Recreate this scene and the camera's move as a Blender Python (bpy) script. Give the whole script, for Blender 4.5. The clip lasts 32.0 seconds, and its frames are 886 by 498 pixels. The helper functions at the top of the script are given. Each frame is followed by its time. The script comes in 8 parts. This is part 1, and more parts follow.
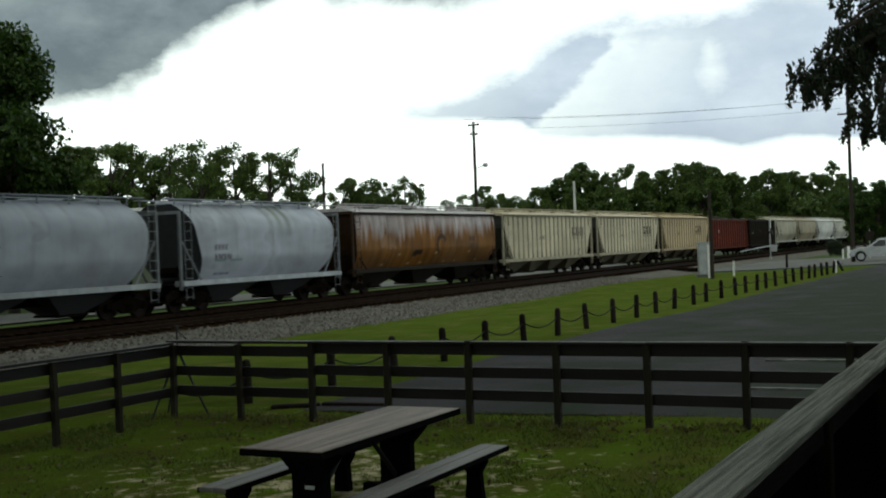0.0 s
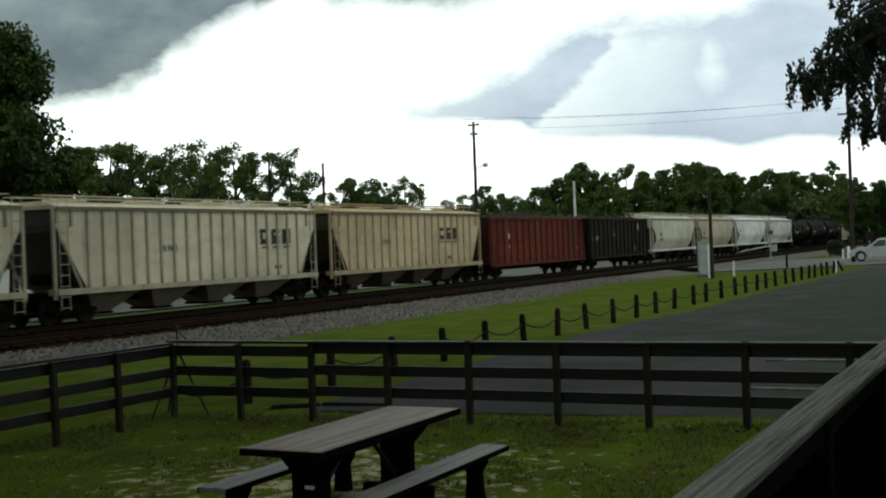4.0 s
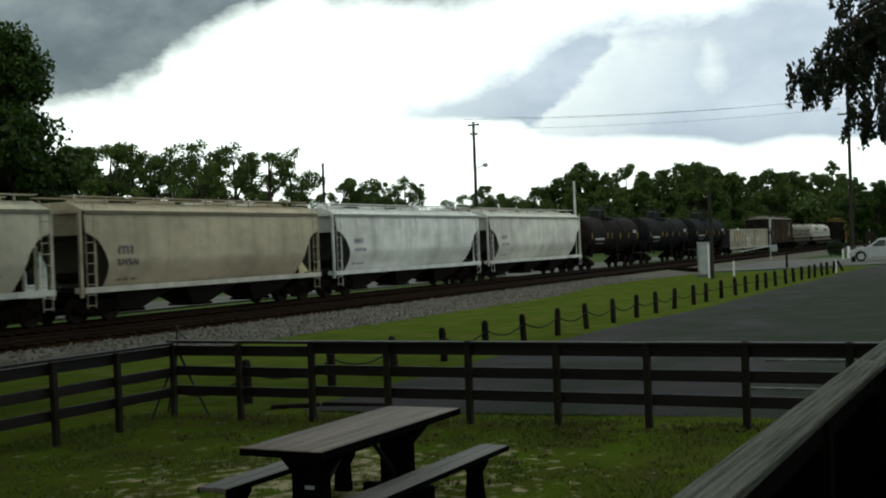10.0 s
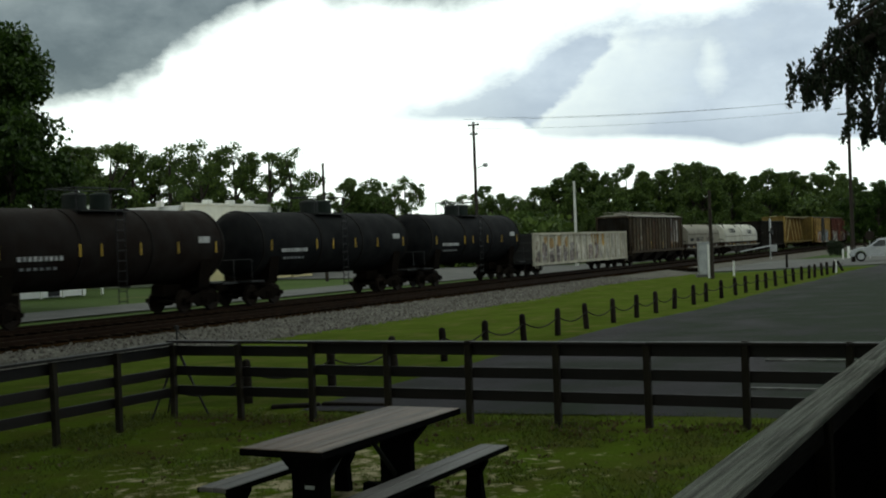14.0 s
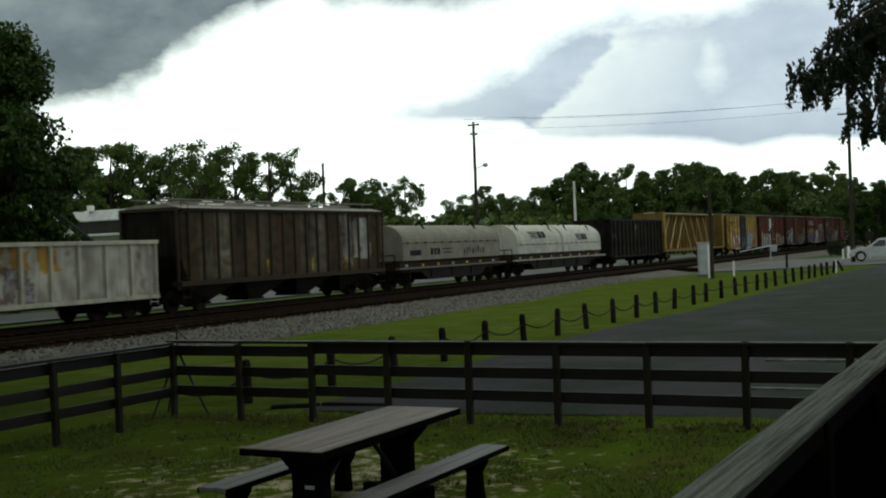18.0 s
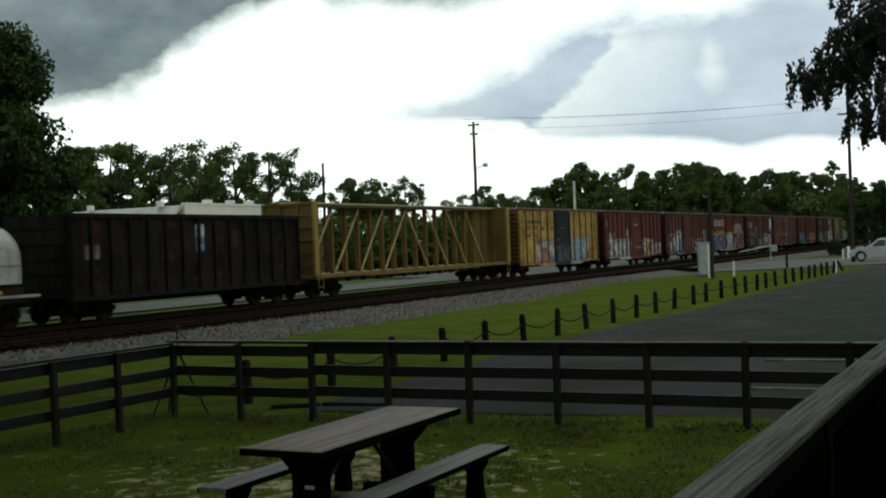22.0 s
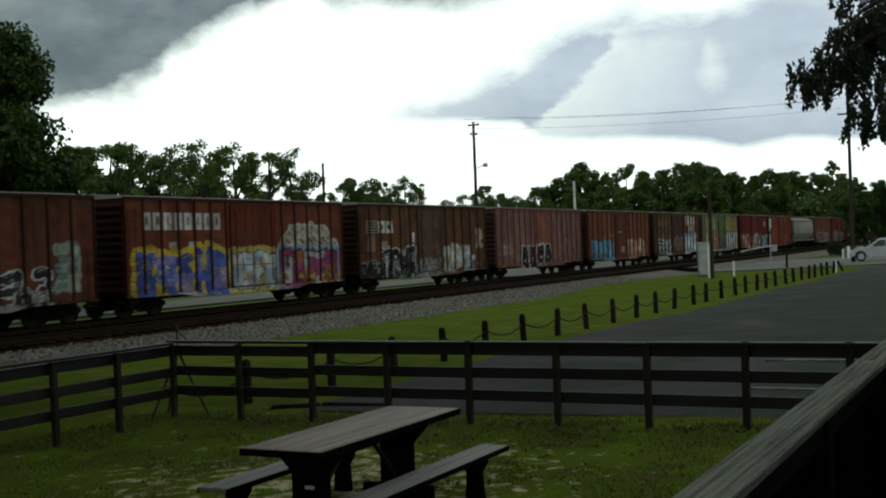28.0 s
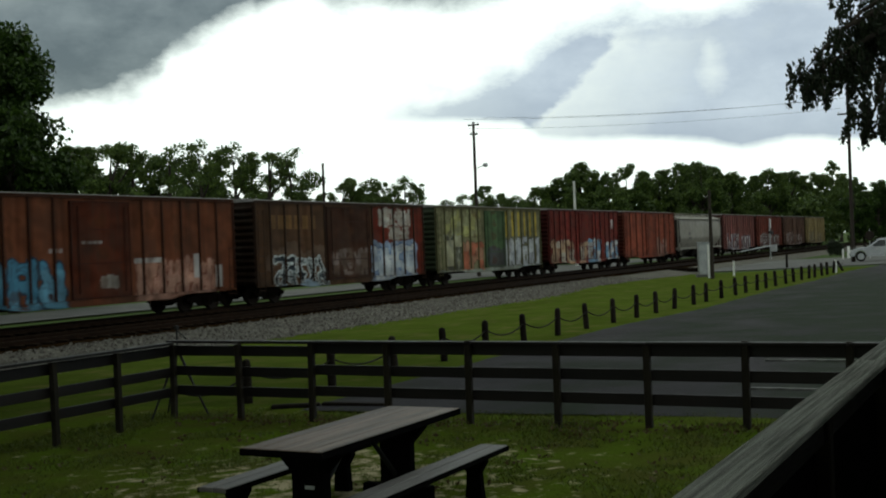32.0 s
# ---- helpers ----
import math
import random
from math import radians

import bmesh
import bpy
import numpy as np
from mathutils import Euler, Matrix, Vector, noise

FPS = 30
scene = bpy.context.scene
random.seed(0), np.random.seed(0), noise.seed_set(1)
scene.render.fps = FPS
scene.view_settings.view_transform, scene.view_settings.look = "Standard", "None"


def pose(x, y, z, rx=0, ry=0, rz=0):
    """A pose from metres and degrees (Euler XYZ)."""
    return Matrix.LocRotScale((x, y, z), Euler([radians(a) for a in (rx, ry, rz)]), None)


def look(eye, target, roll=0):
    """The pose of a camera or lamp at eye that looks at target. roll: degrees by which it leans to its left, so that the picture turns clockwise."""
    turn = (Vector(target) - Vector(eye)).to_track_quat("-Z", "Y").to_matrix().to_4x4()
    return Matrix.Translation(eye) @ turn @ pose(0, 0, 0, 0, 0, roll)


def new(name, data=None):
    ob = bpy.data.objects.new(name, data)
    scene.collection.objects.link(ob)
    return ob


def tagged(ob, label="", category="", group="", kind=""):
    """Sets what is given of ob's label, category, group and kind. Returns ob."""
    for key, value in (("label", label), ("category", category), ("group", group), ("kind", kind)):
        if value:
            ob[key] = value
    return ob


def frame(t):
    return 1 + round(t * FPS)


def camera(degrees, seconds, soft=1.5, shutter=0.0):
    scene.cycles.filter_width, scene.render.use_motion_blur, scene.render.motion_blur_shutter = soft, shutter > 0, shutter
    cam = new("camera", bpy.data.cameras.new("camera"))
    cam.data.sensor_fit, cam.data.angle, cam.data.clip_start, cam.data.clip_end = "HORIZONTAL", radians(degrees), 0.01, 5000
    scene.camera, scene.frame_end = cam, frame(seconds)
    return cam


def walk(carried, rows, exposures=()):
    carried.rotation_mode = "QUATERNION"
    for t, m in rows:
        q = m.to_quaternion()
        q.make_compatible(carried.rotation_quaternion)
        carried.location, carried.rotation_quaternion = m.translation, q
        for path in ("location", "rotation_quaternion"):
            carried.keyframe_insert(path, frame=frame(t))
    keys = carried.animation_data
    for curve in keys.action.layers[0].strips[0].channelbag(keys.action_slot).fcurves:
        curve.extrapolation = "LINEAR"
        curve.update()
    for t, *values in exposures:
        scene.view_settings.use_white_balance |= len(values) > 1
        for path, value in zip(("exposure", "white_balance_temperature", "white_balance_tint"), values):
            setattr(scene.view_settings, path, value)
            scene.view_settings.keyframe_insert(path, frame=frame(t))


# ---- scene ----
# World axes: x runs along the railway, y across it (away from the viewing deck), z up.
SPAN = 32.0
EYE = (0.0, 0.0, 2.31)
HEADING = radians(26.77)
cam = camera(41.5, SPAN, soft=2.0, shutter=0.25)
AIM = look(EYE, (100 * math.cos(HEADING), 100 * math.sin(HEADING), EYE[2] - 0.24), -2.18)
walk(cam, [(0.0, AIM), (SPAN, AIM)], [(0.0, 0.02, 6520, -6), (SPAN, -0.20, 6520, -6)])

# ---- world and sun ----
world = bpy.data.worlds.new("cloudy_sky")
scene.world = world
world.use_nodes = True


def sky_nodes():
    tree = world.node_tree
    tree.nodes.clear()

    def node(kind, **values):
        n = tree.nodes.new(kind)
        for key, value in values.items():
            n.inputs[int(key[1:])].default_value = value
        return n

    def link(a, b, i=0, o=0):
        tree.links.new(a.outputs[o], b.inputs[i])

    def maths(op, a, b=None, clamp=False):
        n = tree.nodes.new("ShaderNodeMath")
        n.operation, n.use_clamp = op, clamp
        for i, v in enumerate((a, b)):
            if v is None:
                continue
            if isinstance(v, (int, float)):
                n.inputs[i].default_value = v
            else:
                tree.links.new(v, n.inputs[i])
        return n.outputs[0]

    coord = tree.nodes.new("ShaderNodeTexCoord")
    turn = tree.nodes.new("ShaderNodeVectorRotate")
    turn.rotation_type = "Z_AXIS"
    turn.inputs["Angle"].default_value = -HEADING
    tree.links.new(coord.outputs["Generated"], turn.inputs["Vector"])
    xyz = tree.nodes.new("ShaderNodeSeparateXYZ")
    link(turn, xyz)
    az = maths("MULTIPLY", maths("ARCTAN2", maths("MULTIPLY", xyz.outputs[1], -1.0), xyz.outputs[0]), 2.07)
    el = maths("MULTIPLY", maths("ARCSINE", xyz.outputs[2]), 2.07)
    flat = tree.nodes.new("ShaderNodeCombineXYZ")
    tree.links.new(maths("MULTIPLY", az, 0.55), flat.inputs[0])
    tree.links.new(el, flat.inputs[1])

    def clouds(scale, detail, rough=0.55, shift=0.0):
        n = tree.nodes.new("ShaderNodeTexNoise")
        n.noise_dimensions = "4D"
        n.inputs["W"].default_value = shift
        n.inputs["Scale"].default_value = scale
        n.inputs["Detail"].default_value = detail
        n.inputs["Roughness"].default_value = rough
        tree.links.new(flat.outputs[0], n.inputs["Vector"])
        return maths("SUBTRACT", n.outputs["Fac"], 0.5)

    billow = clouds(6.5, 10.0, 0.62)
    puff = clouds(13.0, 8.0, 0.60, shift=9.0)
    broad = clouds(1.6, 4.0, shift=2.0)
    wisp = clouds(5.5, 8.0, 0.6, shift=5.0)

    def bank(u, w, ru, rw, soft, rough):
        """A cloud bank: 1 inside an uneven ellipse, 0 outside."""
        a = maths("DIVIDE", maths("SUBTRACT", az, u), ru)
        b = maths("DIVIDE", maths("SUBTRACT", el, w), rw)
        r = maths("SQRT", maths("ADD", maths("MULTIPLY", a, a), maths("MULTIPLY", b, b)))
        r = maths("ADD", r, maths("MULTIPLY", billow, rough))
        return maths("DIVIDE", maths("SUBTRACT", 1.0, r), soft, True)

    def most(*values):
        out = values[0]
        for v in values[1:]:
            out = maths("MAXIMUM", out, v)
        return out

    def outline(points):
        """The height of a cloud's edge along the horizon, as a function of the bearing."""
        n = tree.nodes.new("ShaderNodeValToRGB")
        stops = n.color_ramp.elements
        for k, (u, w) in enumerate(points):
            far = math.atan(u / 2.07)
            at, w = (far * 2.07 + 1) / 2, w * math.cos(far)
            e = stops[k] if k < 2 else stops.new(at)
            e.position, e.color = at, (w, w, w, 1)
        tree.links.new(maths("MULTIPLY", maths("ADD", az, 1.0), 0.5, True), n.inputs[0])
        return n.outputs[0]

    def rise(value, soft):
        return maths("DIVIDE", value, soft, True)

    # the dark bank: everything above its ragged lower edge
    brim = outline([(-1.0, 0.27), (-0.72, 0.285), (-0.60, 0.286), (-0.53, 0.296), (-0.49, 0.312), (-0.465, 0.345), (-0.41, 0.372), (-0.34, 0.405), (-0.27, 0.438), (-0.22, 0.445), (-0.17, 0.415), (-0.08, 0.408), (0.0, 0.416), (0.10, 0.436), (0.20, 0.455), (0.5, 0.50), (1.0, 0.52)])
    over = maths("SUBTRACT", maths("ADD", el, maths("ADD", maths("MULTIPLY", billow, 0.14), maths("MULTIPLY", puff, 0.07))), maths("SUBTRACT", brim, 0.018))
    near = maths("MULTIPLY", maths("SUBTRACT", 1.0, rise(maths("SUBTRACT", el, 0.55), 0.35)), rise(maths("ADD", az, 1.6), 0.5))
    dark = maths("MULTIPLY", rise(over, 0.042), maths("MULTIPLY", near, maths("SUBTRACT", 1.0, rise(maths("SUBTRACT", az, 0.3), 0.4))))
    # the pale blue-grey bank: a flat base and a sloping upper edge
    base = outline([(-0.17, 0.238), (-0.10, 0.224), (0.06, 0.218), (0.145, 0.212), (0.18, 0.186), (0.32, 0.178), (0.48, 0.170), (0.535, 0.155), (0.58, 0.160), (0.62, 0.167), (0.80, 0.155), (1.0, 0.15)])
    crest = outline([(-0.17, 0.236), (-0.08, 0.250), (-0.02, 0.282), (0.07, 0.305), (0.14, 0.333), (0.18, 0.372), (0.23, 0.40), (0.32, 0.418), (0.42, 0.43), (0.60, 0.47), (1.0, 0.6)])
    lift = maths("SUBTRACT", maths("ADD", el, maths("MULTIPLY", billow, 0.045)), maths("SUBTRACT", base, 0.006))
    grey = maths("MULTIPLY", rise(lift, 0.016), rise(maths("SUBTRACT", crest, maths("ADD", el, maths("ADD", maths("MULTIPLY", billow, 0.22), maths("MULTIPLY", puff, 0.06)))), 0.05))
    thin = maths("ADD", maths("MULTIPLY", rise(maths("ADD", az, 0.15), 0.35), 0.50), 0.50)
    grey = maths("MULTIPLY", grey, thin)
    deep = maths("SUBTRACT", 1.0, rise(lift, 0.075))
    # the sunlit heap in the grey bank: sharp on its shaded side, fading out away from it
    flank = maths("SUBTRACT", maths("ADD", az, maths("ADD", maths("MULTIPLY", billow, 0.22), maths("MULTIPLY", puff, 0.10))), maths("ADD", maths("MULTIPLY", maths("SUBTRACT", el, 0.2), 0.95), 0.165))
    heap = maths("MULTIPLY", rise(flank, 0.02), maths("SUBTRACT", 1.0, rise(maths("ADD", flank, maths("MULTIPLY", puff, 0.25)), 0.26)))
    heap = maths("MULTIPLY", heap, maths("SUBTRACT", 1.0, rise(maths("SUBTRACT", maths("ADD", el, maths("MULTIPLY", puff, 0.2)), 0.325), 0.06)))
    light = most(heap, maths("MULTIPLY", bank(0.475, 0.315, 0.03, 0.08, 0.9, 5.0), 0.8), maths("MULTIPLY", bank(0.60, 0.42, 0.16, 0.05, 0.9, 4.0), 0.8))

    def mix(fac, a, b):
        n = tree.nodes.new("ShaderNodeMix")
        n.data_type = "RGBA"
        for i, v in ((0, fac), (6, a), (7, b)):
            if isinstance(v, (float, int)):
                n.inputs[i].default_value = v
            elif isinstance(v, tuple):
                n.inputs[i].default_value = (*v, 1)
            else:
                tree.links.new(v, n.inputs[i])
        return n.outputs[2]

    high = maths("DIVIDE", maths("SUBTRACT", el, 0.45), 0.5, True)
    dull = maths("MULTIPLY", high, maths("MULTIPLY", maths("ADD", broad, 0.35), 1.6, True))
    ahead = maths("DIVIDE", maths("ADD", xyz.outputs[0], 0.15), 0.75, True)
    col = mix(dull, mix(ahead, SKY_BACK, SKY_WHITE), SKY_HIGH)
    col = mix(maths("MULTIPLY", maths("ADD", maths("MULTIPLY", wisp, 2.0), 0.15, True), 0.12), col, (0.75, 0.82, 0.98))
    shade = mix(maths("ADD", maths("ADD", maths("MULTIPLY", wisp, 2.6), maths("MULTIPLY", puff, 1.4)), 0.5, True), (0.475, 0.515, 0.67), (0.76, 0.795, 0.95))
    shade = mix(maths("MULTIPLY", deep, 0.75), shade, (0.395, 0.435, 0.585))
    shade = mix(maths("MULTIPLY", light, 0.9), shade, (1.02, 1.03, 1.08))
    col = mix(grey, col, shade)
    heavy = mix(maths("ADD", maths("ADD", maths("MULTIPLY", wisp, 2.4), maths("MULTIPLY", puff, 1.6)), 0.40, True), (0.115, 0.132, 0.150), (0.33, 0.355, 0.385))
    heavy = mix(maths("MULTIPLY", bank(-0.74, 0.44, 0.10, 0.05, 0.9, 2.0), 0.6), heavy, (0.42, 0.44, 0.46))
    col = mix(dark, col, heavy)
    nishita = tree.nodes.new("ShaderNodeTexSky")
    nishita.sky_type, nishita.sun_disc = "NISHITA", False
    nishita.sun_elevation, nishita.sun_rotation = SUN_HEIGHT, SUN_TURN
    add = tree.nodes.new("ShaderNodeMix")
    add.data_type, add.blend_type = "RGBA", "ADD"
    add.inputs[0].default_value = 0.012
    tree.links.new(col, add.inputs[6])
    tree.links.new(nishita.outputs[0], add.inputs[7])
    back = tree.nodes.new("ShaderNodeBackground")
    back.inputs[1].default_value = SKY_POWER
    tree.links.new(add.outputs[2], back.inputs[0])
    out = tree.nodes.new("ShaderNodeOutputWorld")
    tree.links.new(back.outputs[0], out.inputs[0])


SKY_POWER = 0.95
SKY_WHITE = (1.35, 1.36, 1.38)
SKY_HIGH = (0.46, 0.475, 0.475)
SKY_BACK = (0.92, 0.92, 0.89)   # heavier cloud behind the deck, away from the sun
SUN_HEIGHT = radians(52)
SUN_AZIMUTH = HEADING + radians(35)   # ahead of the deck and to its left, behind thin cloud
SUN_TURN = radians(90) - SUN_AZIMUTH
sky_nodes()
sun = new("sun", bpy.data.lights.new("sun", "SUN"))
sun.data.energy, sun.data.angle, sun.data.color = 0.55, radians(14), (1.0, 0.95, 0.88)
sun.matrix_world = look((60 * math.cos(SUN_AZIMUTH) * math.cos(SUN_HEIGHT), 60 * math.sin(SUN_AZIMUTH) * math.cos(SUN_HEIGHT), 60 * math.sin(SUN_HEIGHT)), (0, 0, 0))

# ---- materials ----
def material(name, col, col2=None, rough=0.7, metal=0.0, scale=3.0, grain=40.0, vary=0.5, bump=0.15, streaks=0.0, stretch=(1, 1, 1), paint=False, spread=0.0, bumpsize=0.01, fineness=0.3, gloss=0.3):
    """A worn surface: col blends into col2 in large stains; fine grain on top; streaks run down; paint: the base colour is the mesh's own paint layer."""
    m = bpy.data.materials.new(name)
    m.use_nodes = True
    t = m.node_tree
    bsdf = t.nodes["Principled BSDF"]
    bsdf.inputs["Metallic"].default_value = metal
    bsdf.inputs["Specular IOR Level"].default_value = gloss
    coord = t.nodes.new("ShaderNodeTexCoord")
    mp = t.nodes.new("ShaderNodeMapping")
    mp.inputs["Scale"].default_value = stretch
    info = t.nodes.new("ShaderNodeObjectInfo")
    t.links.new(coord.outputs["Object"], mp.inputs["Vector"])
    if spread:
        off = t.nodes.new("ShaderNodeVectorMath")
        off.operation = "SCALE"
        off.inputs[0].default_value = (37.0, 19.0, 11.0)
        t.links.new(info.outputs["Random"], off.inputs["Scale"])
        t.links.new(off.outputs[0], mp.inputs["Location"])

    def noise_tex(size, detail=5.0, vec=None):
        n = t.nodes.new("ShaderNodeTexNoise")
        n.inputs["Scale"].default_value, n.inputs["Detail"].default_value = size, detail
        t.links.new((vec or mp).outputs[0], n.inputs["Vector"])
        return n

    def ramp(src, a, b):
        n = t.nodes.new("ShaderNodeMapRange")
        n.inputs["From Min"].default_value, n.inputs["From Max"].default_value = a, b
        t.links.new(src.outputs[0], n.inputs["Value"])
        return n

    def mix(fac, a, b, kind="MIX"):
        n = t.nodes.new("ShaderNodeMix")
        n.data_type, n.blend_type = "RGBA", kind
        for i, v in ((0, fac), (6, a), (7, b)):
            if isinstance(v, (int, float)):
                n.inputs[i].default_value = v
            elif isinstance(v, tuple):
                n.inputs[i].default_value = (*v, 1)
            else:
                t.links.new(v, n.inputs[i])
        return n.outputs[2]

    col2 = col2 or tuple(c * (1 - vary) for c in col)
    if paint:
        at = t.nodes.new("ShaderNodeVertexColor")
        at.layer_name = "paint"
        base = at.outputs[0]
        base = mix(ramp(noise_tex(scale), 0.42, 0.75).outputs[0], base, mix(0.55, base, col2))
    else:
        base = mix(ramp(noise_tex(scale), 0.35, 0.68).outputs[0], col, col2)
    fine = noise_tex(grain, 4.0)
    base = mix(fineness, base, ramp(fine, 0.2, 0.8).outputs[0], "OVERLAY")
    if streaks:
        mp2 = t.nodes.new("ShaderNodeMapping")
        mp2.inputs["Scale"].default_value = (5.0, 5.0, 0.35)
        t.links.new(coord.outputs["Object"], mp2.inputs["Vector"])
        base = mix(ramp(noise_tex(1.6, 6.0, mp2), 0.52, 0.80).outputs[0], base, mix(streaks, base, (0.055, 0.040, 0.028)))
    if spread:
        lift = t.nodes.new("ShaderNodeMapRange")
        lift.inputs["To Min"].default_value, lift.inputs["To Max"].default_value = 1 - spread, 1 + spread
        t.links.new(info.outputs["Random"], lift.inputs["Value"])
        hsv = t.nodes.new("ShaderNodeHueSaturation")
        t.links.new(lift.outputs[0], hsv.inputs["Value"])
        t.links.new(base, hsv.inputs["Color"])
        base = hsv.outputs[0]
    t.links.new(base, bsdf.inputs["Base Color"])
    r = ramp(fine, 0.2, 0.8)
    r.inputs["To Min"].default_value, r.inputs["To Max"].default_value = max(0.02, rough - 0.12), min(1, rough + 0.1)
    t.links.new(r.outputs[0], bsdf.inputs["Roughness"])
    if bump:
        b = t.nodes.new("ShaderNodeBump")
        b.inputs["Strength"].default_value, b.inputs["Distance"].default_value = bump, bumpsize
        t.links.new(fine.outputs[0], b.inputs["Height"])
        t.links.new(b.outputs[0], bsdf.inputs["Normal"])
    return m


def ground_material(name, cols, size, mid, fine, dirt=(0.45, 0.6), bump=0.5, shine=0.04, worn=None, reach=0.40):
    """Ground in three scales: cols[0] and cols[1] in patches, cols[2] where it is bare; on the asphalt cols[2] is dark
    green.
    """
    m = material(name, cols[0], cols[1], rough=0.95, scale=size, grain=fine, bump=bump, bumpsize=0.04)
    t = m.node_tree
    bsdf = t.nodes["Principled BSDF"]
    src = bsdf.inputs["Base Color"].links[0].from_socket
    coord = next(n for n in t.nodes if n.type == "TEX_COORD")
    n = t.nodes.new("ShaderNodeTexNoise")
    n.inputs["Scale"].default_value, n.inputs["Detail"].default_value, n.inputs["Roughness"].default_value = mid, 8.0, 0.62
    t.links.new(coord.outputs["Object"], n.inputs["Vector"])
    r = t.nodes.new("ShaderNodeMapRange")
    r.inputs["From Min"].default_value, r.inputs["From Max"].default_value = dirt
    t.links.new(n.outputs[0], r.inputs["Value"])
    if worn:   # cols[2] gathers round a middle, as bare sand in the yard: worn is the middle and reach of it
        mp = t.nodes.new("ShaderNodeMapping")
        mp.vector_type = "TEXTURE"
        mp.inputs["Location"].default_value, mp.inputs["Scale"].default_value = worn
        t.links.new(coord.outputs["Object"], mp.inputs["Vector"])
        ball = t.nodes.new("ShaderNodeTexGradient")
        ball.gradient_type = "SPHERICAL"
        t.links.new(mp.outputs[0], ball.inputs["Vector"])
        more = t.nodes.new("ShaderNodeMath")
        more.operation = "MULTIPLY_ADD"
        more.inputs[1].default_value = reach
        t.links.new(ball.outputs["Fac"], more.inputs[0])
        t.links.new(n.outputs[0], more.inputs[2])
        t.links.new(more.outputs[0], r.inputs["Value"])
    mx = t.nodes.new("ShaderNodeMix")
    mx.data_type = "RGBA"
    t.links.new(r.outputs[0], mx.inputs[0])
    t.links.new(src, mx.inputs[6])
    mx.inputs[7].default_value = (*cols[2], 1)
    t.links.new(mx.outputs[2], bsdf.inputs["Base Color"])
    bsdf.inputs["Specular IOR Level"].default_value = shine
    return m


